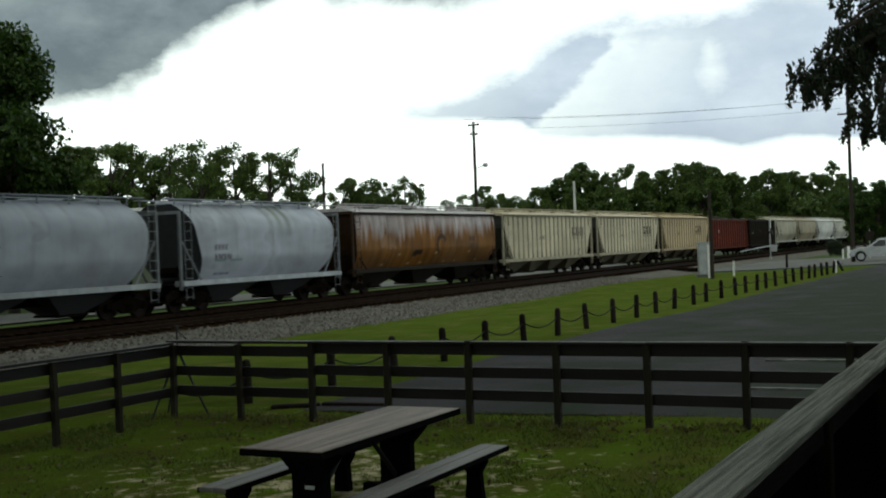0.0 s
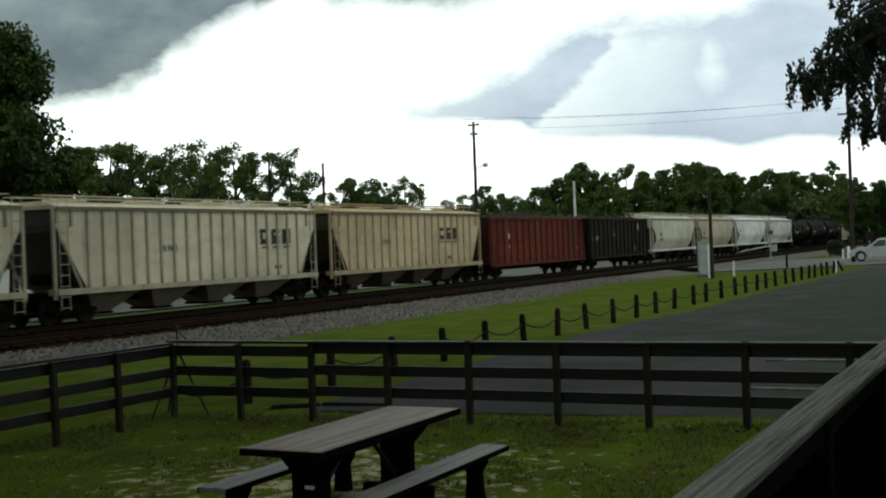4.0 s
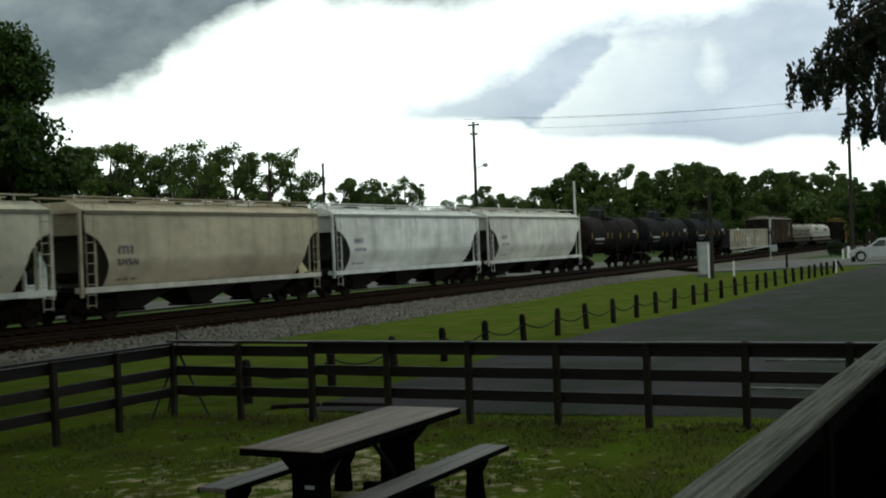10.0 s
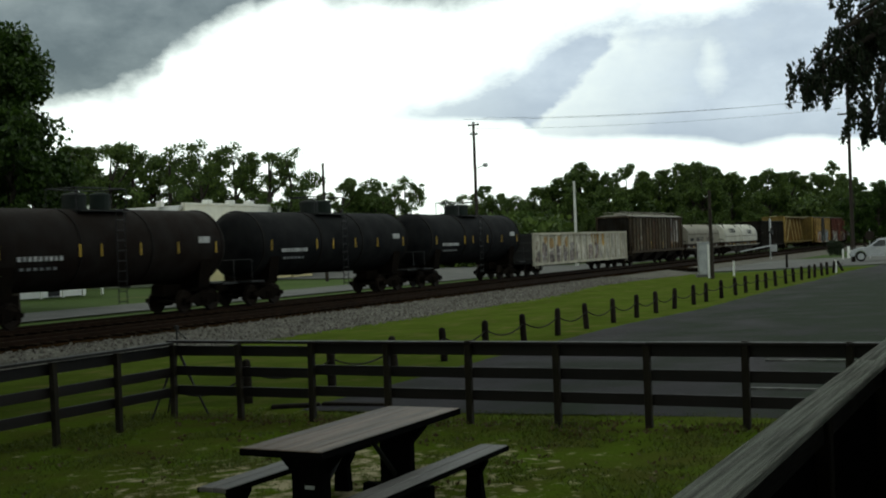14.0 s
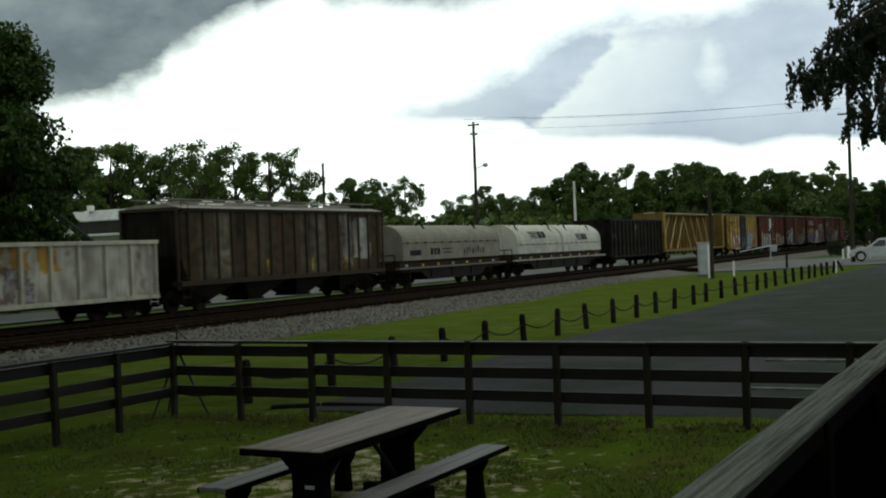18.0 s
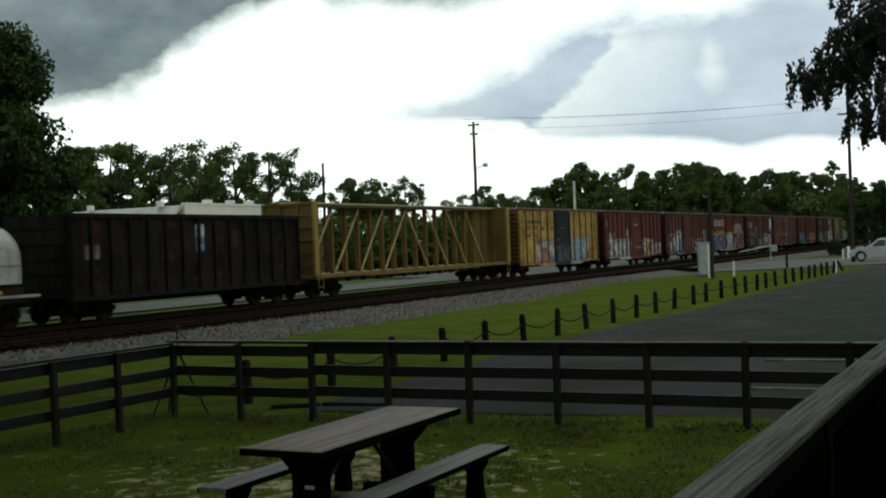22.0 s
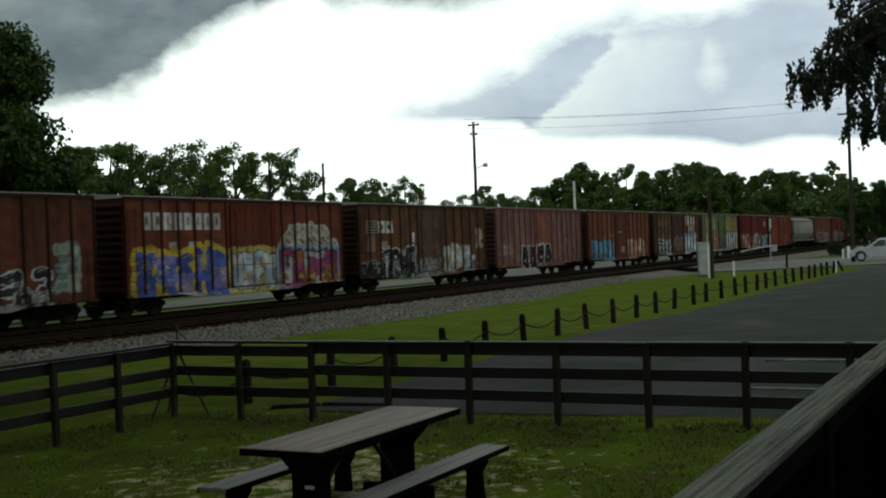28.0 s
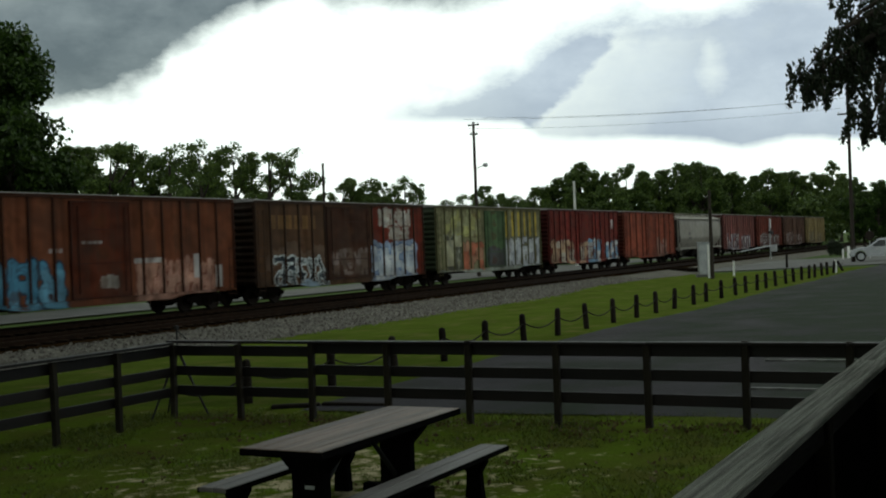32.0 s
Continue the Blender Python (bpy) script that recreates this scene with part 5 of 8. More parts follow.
def build_suv():
    """A silver sport-utility vehicle on the cross street, nose towards the railway."""
    x, y = spot(1561, 91)
    t = empty("suv", pose(x, y, ground_z(y) + 0.035, 0, 0, 99), "silver sport-utility vehicle stopped on the cross street", "car")
    bm = bmesh.new()
    outline = [(-2.42, 0.48), (-2.44, 0.95), (-2.36, 1.06), (1.05, 1.08), (1.95, 1.00), (2.25, 0.90), (2.36, 0.72), (2.36, 0.42)]
    for wx in (1.62, -1.38):   # wheel arches
        outline += [(wx + 0.45 * math.cos(a * math.pi / 8), 0.37 + 0.45 * math.sin(a * math.pi / 8)) for a in range(9)]
    prism(bm, outline, "y", -0.92, 0.92)
    part("body", bm, "silver", t, smooth=False)
    bm = bmesh.new()
    roof = [(-2.36, 1.06), (-2.16, 1.62), (-1.85, 1.72), (-0.2, 1.75), (0.28, 1.70), (1.12, 1.06)]
    rows = [[bm.verts.new((px, s * (0.90 if pz < 1.2 else 0.70), pz)) for px, pz in roof] for s in (-1, 1)]
    for k in range(len(roof) - 1):
        bm.faces.new([rows[0][k], rows[0][k + 1], rows[1][k + 1], rows[1][k]])
    bm.faces.new(rows[0])
    bm.faces.new(rows[1])
    cab = part("cab", bm, "silver", t)
    for s in (-1, 1):
        for lo0, lo1, hi0, hi1 in ((-2.16, -1.30, -2.04, -1.30), (-1.22, -0.28, -1.22, -0.28), (-0.20, 0.92, -0.20, 0.24)):
            bm = bmesh.new()
            quad = [(lo0, 1.12), (lo1, 1.12), (hi1, 1.60), (hi0, 1.60)]
            def skin(pz):
                return 0.90 - 0.20 * (pz - 1.06) / 0.66
            near = [bm.verts.new((px, s * (skin(pz) + 0.015), pz)) for px, pz in quad]
            back = [bm.verts.new((px, s * (skin(pz) - 0.03), pz)) for px, pz in quad]
            bm.faces.new(near)
            bm.faces.new(back)
            for i in range(4):
                j = (i + 1) % 4
                bm.faces.new([near[i], near[j], back[j], back[i]])
            part("side_window", bm, "glass", cab)
        bm = bmesh.new()
        soft_box(bm, 0.70, 0.86, min(s * 0.93, s * 1.1), max(s * 0.93, s * 1.1), 1.06, 1.22, 0.02)
        part("mirror", bm, "silver", t)
        bm = bmesh.new()
        soft_box(bm, 2.20, 2.37, min(s * 0.55, s * 0.88), max(s * 0.55, s * 0.88), 0.70, 0.86, 0.02)
        part("headlight", bm, "pale_lens", t)
        bm = bmesh.new()
        tube(bm, (-1.9, s * 0.62, 1.80), (0.0, s * 0.62, 1.81), 0.02, n=6)
        part("roof_rail", bm, "dark", t)
    bm = bmesh.new()
    prism(bm, [(0.33, 1.68), (1.08, 1.10), (1.12, 1.11), (0.37, 1.70)], "y", -0.66, 0.66)
    part("windscreen", bm, "glass", cab)
    bm = bmesh.new()
    soft_box(bm, 2.28, 2.44, -0.9, 0.9, 0.38, 0.60, 0.03)
    part("bumper", bm, "silver", t)
    bm = bmesh.new()
    soft_box(bm, 2.33, 2.375, -0.5, 0.5, 0.64, 0.84, 0.01)
    part("grille", bm, "dark", t)
    for wx in (-1.38, 1.62):
        for s in (-1, 1):
            bm = bmesh.new()
            rings = [(-0.12, 0.27), (-0.12, 0.35), (-0.08, 0.37), (0.08, 0.37), (0.12, 0.35), (0.12, 0.27)]
            lathe(bm, rings, True, 20)
            w = part("wheel", bm, "rubber", t, at=pose(wx, s * 0.80, 0.37, 0, 0, 90))
            bm = bmesh.new()
            tube(bm, (0.112 * s, 0, 0), (0.135 * s, 0, 0), 0.25, n=14)
            part("rim", bm, "steel", w)


M["pale_lens"] = material("headlight_lens", (0.7, 0.7, 0.68), rough=0.15, bump=0.0, gloss=0.5)
build_suv()

# ---- the freight train ----
CARS = []   # (thing, middle, in seconds of travel)
SPEED = 14.6


def shared(name, build, mat, smooth=False):
    """A mesh built once and used by many parts."""
    bm = bmesh.new()
    build(bm)
    me = bpy.data.meshes.new(name)
    bmesh.ops.recalc_face_normals(bm, faces=bm.faces)
    bm.to_mesh(me)
    bm.free()
    me.materials.append(M[mat] if isinstance(mat, str) else mat)
    if smooth:
        me.shade_smooth()
    return me


def truck_frame(bm):
    for y in (-1.0, 1.0):
        poly = [(-1.15, 0.42), (-1.15, 0.58), (-0.75, 0.66), (-0.30, 0.80), (0.30, 0.80), (0.75, 0.66), (1.15, 0.58), (1.15, 0.42), (0.62, 0.40), (0.34, 0.24), (-0.34, 0.24), (-0.62, 0.40)]
        prism(bm, poly, "y", y - 0.06, y + 0.06)
        for x in (-0.875, 0.875):
            tube(bm, (x, y - 0.10, 0.47), (x, y + 0.10, 0.47), 0.13, n=10)
        for x in (-0.16, 0.0, 0.16):
            tube(bm, (x, y * 1.08, 0.32), (x, y * 1.08, 0.60), 0.06, n=8)
    box(bm, -0.22, 0.22, -1.05, 1.05, 0.55, 0.86)


def wheel_pair(bm):
    tube(bm, (0, -0.85, 0.457), (0, 0.85, 0.457), 0.075, n=8)
    for s in (-1, 1):
        prof = [(0.66, 0.487), (0.69, 0.487), (0.70, 0.46), (0.79, 0.45), (0.79, 0.40), (0.755, 0.38), (0.74, 0.18), (0.80, 0.14), (0.80, 0.02)]
        rings = []
        for a, r in prof:
            rings.append([bm.verts.new((r * math.cos(k * math.tau / 24), s * a, 0.457 + r * math.sin(k * math.tau / 24))) for k in range(24)])
        for one, two in zip(rings, rings[1:]):
            for k in range(24):
                j = (k + 1) % 24
                bm.faces.new([one[k], one[j], two[j], two[k]])
        bm.faces.new(rings[0])
        bm.faces.new(rings[-1])


def coupler_shape(bm):
    box(bm, -0.55, 0.12, -0.09, 0.09, 0.76, 0.96)
    box(bm, 0.10, 0.40, -0.15, 0.15, 0.72, 1.0)


def rungs(bm, x, y, z0, z1, wide, step=0.38, r=0.016):
    """A ladder: two stiles and rungs, in a plane along the car."""
    for a in (-wide / 2, wide / 2):
        tube(bm, (x + a, y, z0), (x + a, y, z1), r * 1.1, n=5)
    z = z0 + 0.1
    while z < z1:
        tube(bm, (x - wide / 2, y, z), (x + wide / 2, y, z), r, n=5)
        z += step


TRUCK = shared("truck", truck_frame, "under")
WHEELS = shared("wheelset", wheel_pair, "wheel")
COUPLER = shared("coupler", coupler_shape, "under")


def new_car(name, start, end, label, category, span=None):
    """The empty of a car, with trucks and couplers; returns it and its length."""
    length = (end - start) * SPEED
    ob = empty(name, pose(0, TRAIN_Y, 0), label, category, "cars of the freight train")
    span = span or length - 4.6
    for x in (-span / 2, span / 2):
        tr = part("truck", TRUCK, None, ob, at=pose(x, 0, 0))
        for q in (-0.875, 0.875):
            part("wheelset", WHEELS, None, tr, at=pose(q, 0, 0))
    for s in (-1, 1):
        part("coupler", COUPLER, None, ob, at=pose(s * (length / 2 - 0.38), 0, 0, 0, 0, 0 if s > 0 else 180))
    CARS.append((ob, (start + end) / 2))
    return ob, length


def rgb(*c):
    return np.array(c, dtype=float)


def weather(c, x, z, amount):
    """Years of use on a painted side: runs from the top, faded and rusty blotches, road dirt along the bottom. Also
    darker along the top edge.
    """
    rng = np.random.default_rng(int(abs(c.sum() * 1000)) % 99991)
    lo, hi = z.min(), z.max()
    u = (z - lo) / (hi - lo + 1e-6)
    kx = np.linspace(-14, 14, 150)
    run = np.interp(x, kx, rng.random(150) ** 2.2)
    reach = np.interp(x, kx, rng.uniform(0.1, 1.0, 150))
    f = 1 - amount * 0.8 * run * np.clip((u - (1 - reach)) / 0.25, 0, 1)
    blotch = np.zeros_like(x)
    for k in range(7):
        a, b, p = rng.uniform(0.6, 5), rng.uniform(0.8, 6), rng.uniform(0, 6.28)
        blotch += np.sin(x * a + p + 1.5 * np.sin(z * b + p * 2)) * np.sin(z * b + x * 0.4 + p)
    f *= 1 + amount * 0.16 * blotch
    f *= 1 - amount * 0.55 * np.clip(1 - u / 0.13, 0, 1) * np.interp(x, kx, rng.uniform(0.3, 1.0, 150))
    f *= 1 - amount * 0.35 * np.clip((u - 0.93) / 0.07, 0, 1)
    c = c * np.clip(f, 0.2, 1.6)[:, None]
    rust = np.clip((blotch + 1.2 * run - 2.3) * 0.8, 0, 1)[:, None] * amount
    return c * (1 - rust) + np.array((0.075, 0.030, 0.014)) * rust


def layer(name, prof, spanfn, nx, paint, skin="paint", grime=0.6):
    """A side sheet on the camera's side of a car: prof holds (y, z) rows from the bottom up, spanfn gives the ends at a height, paint its colours."""
    prof = np.array(prof)
    u = np.linspace(0, 1, nx + 1)
    rows = []
    for y, z in prof:
        a, b = spanfn(z)
        rows.append(np.stack([a + (b - a) * u, np.full(nx + 1, y), np.full(nx + 1, z)], axis=1))
    v = np.vstack(rows)
    n = nx + 1
    k = np.arange(len(prof) - 1)[:, None] * n + np.arange(nx)[None, :]
    k = k.ravel()
    f = np.stack([k, k + 1, k + n + 1, k + n], axis=1)
    me = fast_mesh(name, v, f, skin)
    at = me.color_attributes.new("paint", "FLOAT_COLOR", "POINT")
    c = np.ones((len(v), 4), dtype=np.float32)
    c[:, :3] = np.clip(weather(paint(v[:, 0], v[:, 2]), v[:, 0], v[:, 2], grime), 0, 1)
    at.data.foreach_set("color", c.ravel())
    me.shade_smooth()
    return me


M["paint"] = material("weathered_car_paint", (0.2, 0.1, 0.08), (0.05, 0.038, 0.03), rough=0.62, scale=0.7, grain=3.0, bump=0.04, streaks=0.6, paint=True, fineness=0.10, gloss=0.02)


M["clean_paint"] = material("smooth_car_paint", (0.2, 0.1, 0.08), (0.12, 0.10, 0.08), rough=0.55, scale=0.35, grain=2.0, bump=0.03, streaks=0.12, paint=True, fineness=0.05, gloss=0.08)


def capsule(x, z, a, b, r):
    """Signed distance to a thick stroke from a to b."""
    px, pz = x - a[0], z - a[1]
    dx, dz = b[0] - a[0], b[1] - a[1]
    h = np.clip((px * dx + pz * dz) / (dx * dx + dz * dz + 1e-9), 0, 1)
    return np.hypot(px - dx * h, pz - dz * h) - r


def tag(c, x, z, x0, x1, z0, z1, fills, line, seed, back=None, fat=0.125, edge=0.06):
    """Sprayed letter-like shapes that spell nothing: thick strokes in fills, outlined in line."""
    rng = random.Random(seed)
    h = z1 - z0
    zone = (x > x0 - 0.6) & (x < x1 + 0.6) & (z > z0 - 0.5) & (z < z1 + 0.5)
    if not zone.any():
        return
    xs, zs = x[zone], z[zone]
    wob = 0.05 * np.sin(xs * 9 + seed) + 0.05 * np.sin(zs * 11 + xs * 5)
    d = np.full(xs.shape, 9.0)
    which = np.zeros(xs.shape, dtype=int)
    n = max(2, round((x1 - x0) / (h * 0.62)))
    w = (x1 - x0) / n
    for k in range(n):
        cx = x0 + (k + 0.5) * w
        lo, hi = z0 + h * rng.uniform(0, 0.12), z1 - h * rng.uniform(0, 0.15)
        a = w * 0.30
        mid = (lo + hi) / 2 + h * rng.uniform(-0.1, 0.1)
        slant = h * rng.uniform(-0.05, 0.14)
        if rng.random() < 0.75:   # a round bowl
            bz, br = rng.choice(((lo + hi) / 2, hi - h * 0.24, lo + h * 0.26)), h * rng.uniform(0.17, 0.25)
            e = np.abs(np.hypot((xs - cx - slant * 0.3) * br / (a * 1.05), zs - bz) - br) - fat * h * 0.85 + wob * h * 0.3
            which = np.where(e < d, k, which)
            d = np.minimum(d, e)
        forms = [((cx - a, lo), (cx - a + slant, hi)), ((cx + a, lo), (cx + a + slant, hi)), ((cx - a, hi), (cx + a * 1.25, hi + slant * 0.4)), ((cx - a, mid), (cx + a, mid)), ((cx - a, lo), (cx + a, lo)), ((cx - a, hi), (cx + a, lo)), ((cx - a, lo), (cx + a, hi))]
        for p, q in rng.sample(forms, 3):
            e = capsule(xs, zs, p, q, fat * h * rng.uniform(0.8, 1.25)) + wob * h * 0.35
            which = np.where(e < d, k, which)
            d = np.minimum(d, e)
    sub = c[zone]
    if back is not None:
        sub = np.where((d < edge * 4.5)[:, None], np.array(back), sub)
    sub = np.where((d < edge)[:, None], np.array(line), sub)
    pal = np.array(fills)
    shade = pal[(which + (np.sin(zs * 5 / h + which) > 0.3)) % len(pal)]
    shade = shade * (0.95 + 0.1 * np.sin(xs * 3.1 + zs * 4.7 + seed))[:, None]
    gleam = (np.abs(d + fat * h * 0.55) < 0.02 + 0.012 * np.sin(xs * 3)) & (np.sin(zs * 7 / h + which * 2.1) > 0.2)
    sub = np.where((d < 0)[:, None], shade, sub)
    sub = np.where(gleam[:, None], np.minimum(1, shade * 0.4 + np.array(line) * 0.75), sub)
    c[zone] = sub


def disc(c, x, z, x0, z0, rx, rz, col):
    """A round painted mark."""
    c[((x - x0) / rx) ** 2 + ((z - z0) / rz) ** 2 < 1] = col


def bars(c, x, z, x0, z0, count, wide, high, gap, col, stagger=0.0):
    """Rows of plain marks where lettering stands."""
    for k in range(count):
        a = x0 + k * (wide + gap)
        hit = (x > a) & (x < a + wide) & (z > z0) & (z < z0 + high)
        c[hit] = col


def blocks(c, x, z, x0, z0, count, wide, high, gap, col, stroke=0.1):
    """A row of hollow plain blocks where a large name stands."""
    for k in range(count):
        a = x0 + k * (wide + gap)
        outer = (x > a) & (x < a + wide) & (z > z0) & (z < z0 + high)
        inner = (x > a + stroke) & (x < a + wide - stroke) & (z > z0 + stroke) & (z < z0 + high - stroke)
        c[outer & ~inner] = col


def patch(c, x, z, x0, x1, z0, z1, col, seed=0, ragged=0.12):
    e = ragged * (0.9 * np.sin(x * 2.9 + z * 1.3 + seed) + 0.8 * np.sin(z * 4.1 - x * 1.7 + seed * 2) + 0.35 * np.sin(x * 9 + z * 7 + seed))
    hit = (x + e > x0) & (x - e < x1) & (z + e > z0) & (z - e < z1)
    c[hit] = col


def box_profile(y, z0, z1, n):
    return [(y, z0 + (z1 - z0) * k / n) for k in range(n + 1)]


_mats = {}


def coat(col, streaks=0.4, rough=0.6, gloss=0.04):
    """Car paint of one colour, weathered."""
    key = (tuple(round(float(v), 4) for v in col), streaks, rough, gloss)
    if key not in _mats:
        c = tuple(float(v) for v in col)
        _mats[key] = material("car_coat", c, tuple(v * 0.72 + 0.010 for v in c), rough=rough, scale=1.2, grain=4.0, bump=0.04, streaks=streaks, fineness=0.12, gloss=gloss)
    return _mats[key]


def boxcar(start, end, col, label, art, door=None, door_at=0.0, door_wide=3.0, ribs=14, roof=None, rib_col=None, top=4.61, sill=0.80, ends=None, pale_sill=False, door_ribs=3):
    """A ribbed boxcar with a sliding door, corrugated ends and a panelled roof."""
    ob, length = new_car("boxcar", start, end, label, "boxcar")
    lb = length - 1.5
    h = lb / 2
    col = rgb(*col)
    door = col * 0.9 if door is None else rgb(*door)
    # dark rib colour holds grime and the ribs' painted shadow lines
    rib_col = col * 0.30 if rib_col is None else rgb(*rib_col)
    # ends at 0.22 of the side colour: the gap's shade is painted in
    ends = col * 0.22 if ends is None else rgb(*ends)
    bm = bmesh.new()
    box(bm, -h + 0.02, h - 0.02, -1.46, 1.50, sill + 0.2, top - 0.03)
    part("body", bm, coat(col * 0.8), ob)
    d0, d1 = door_at - door_wide / 2, door_at + door_wide / 2

    def paint(x, z):
        c = np.tile(col, (len(x), 1))
        c *= (1 + 0.10 * np.sin(np.floor((x + h) / 1.05) * 12.9))[:, None]
        art(c, x, z)
        return c

    me = layer("side_panel", box_profile(-1.485, sill + 0.06, top - 0.06, 76), lambda z: (-h, h), int(lb / 0.048), paint)
    part("side_panel", me, None, ob)

    def door_paint(x, z):
        c = np.tile(door, (len(x), 1))
        art(c, x, z)
        return c

    dm = layer("door", box_profile(-1.555, sill + 0.12, top - 0.22, 70), lambda z: (d0, d1), int(door_wide / 0.048), door_paint)
    dr = part("door", dm, None, ob)
    bm = bmesh.new()
    for z in (sill + 0.10, top - 0.24):
        box(bm, d0 - 0.02, d1 + 0.02, -1.57, -1.49, z, z + 0.05)
    for x in (d0, d1):
        box(bm, x - 0.03, x + 0.03, -1.57, -1.49, sill + 0.1, top - 0.19)
    part("door_frame", bm, coat(door * 0.6), dr)
    bm = bmesh.new()
    for q in range(door_ribs):
        zz = sill + (top - sill) * (q + 1.1) / (door_ribs + 1.1)
        box(bm, d0 + 0.05, d1 - 0.05, -1.572, -1.55, zz, zz + 0.035)
    part("door_rib", bm, coat(door * 0.75), dr)
    bm = bmesh.new()
    tube(bm, (d0 + 0.3, -1.60, sill + 0.3), (d0 + 0.3, -1.60, top - 0.4), 0.02, n=6)
    part("door_rod", bm, coat(door * 0.5), dr)
    bm = bmesh.new()
    tube(bm, (d1 - 0.3, -1.60, sill + 0.3), (d1 - 0.3, -1.60, top - 0.4), 0.02, n=6)
    part("door_rod", bm, coat(door * 0.5), dr)
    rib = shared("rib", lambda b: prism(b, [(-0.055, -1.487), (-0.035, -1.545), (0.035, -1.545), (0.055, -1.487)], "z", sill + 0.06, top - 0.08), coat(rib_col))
    gap = (lb - 0.1) / ribs
    for k in range(ribs + 1):
        x = -h + 0.05 + gap * k
        if d0 - 0.12 < x < d1 + 0.12:
            continue
        part("rib", rib, None, ob, at=pose(x, 0, 0))
    bm = bmesh.new()
    box(bm, -h, h, -1.54, -1.44, top - 0.09, top + 0.02)
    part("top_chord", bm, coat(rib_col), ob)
    bm = bmesh.new()
    prism(bm, [(-h, sill), (-h, sill + 0.09), (h, sill + 0.09), (h, sill), (h - 3.2, sill), (h - 4.2, sill - 0.16), (-h + 4.2, sill - 0.16), (-h + 3.2, sill)], "y", -1.55, -1.47)
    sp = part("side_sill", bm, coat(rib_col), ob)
    face = layer("sill_face", [(-1.556, sill - 0.155), (-1.556, sill - 0.08), (-1.556, sill - 0.005), (-1.556, sill), (-1.556, sill + 0.085)], lambda z: (-h + 4.2 - 6.25 * (z - sill + 0.16), h - 4.2 + 6.25 * (z - sill + 0.16)) if z < sill - 0.002 else (-h, h), int(lb / 0.09), lambda x, z: paint(x, z) * (1.25 if pale_sill else 0.8))
    part("sill_face", face, None, sp)
    bm = bmesh.new()
    prism(bm, [(-1.5, top - 0.03), (-1.5, top + 0.03), (0, top + 0.14), (1.5, top + 0.03), (1.5, top - 0.03)], "x", -h - 0.03, h + 0.03)
    for k in range(int(lb / 1.05) + 1):
        x = -h + 0.05 + 1.05 * k
        prism(bm, [(-1.5, top + 0.032), (-1.5, top + 0.07), (0, top + 0.18), (1.5, top + 0.07), (1.5, top + 0.032), (0, top + 0.142)], "x", x - 0.04, x + 0.04)
    part("roof", bm, coat(roof if roof is not None else (0.30, 0.29, 0.28)), ob)
    for s in (-1, 1):
        bm = bmesh.new()
        prof = [(s * (h - 0.02), sill + 0.1)]
        z = sill + 0.15
        while z < top - 0.2:
            prof += [(s * (h + 0.0), z), (s * (h + 0.09), z + 0.10), (s * (h + 0.09), z + 0.16), (s * h, z + 0.26)]
            z += 0.29
        prof += [(s * (h - 0.02), top - 0.05)]
        prism(bm, prof, "y", -1.44, 1.44)
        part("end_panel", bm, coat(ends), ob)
        bm = bmesh.new()
        rungs(bm, s * (h - 0.32), -1.60, sill - 0.25, top - (0.4 if s < 0 else 2.0), 0.42)
        part("ladder", bm, coat(rib_col), ob)
    bm = bmesh.new()
    box(bm, -h + 0.3, h - 0.3, -0.35, 0.35, 0.62, 0.98)
    part("underframe", bm, "under", ob)
    return ob


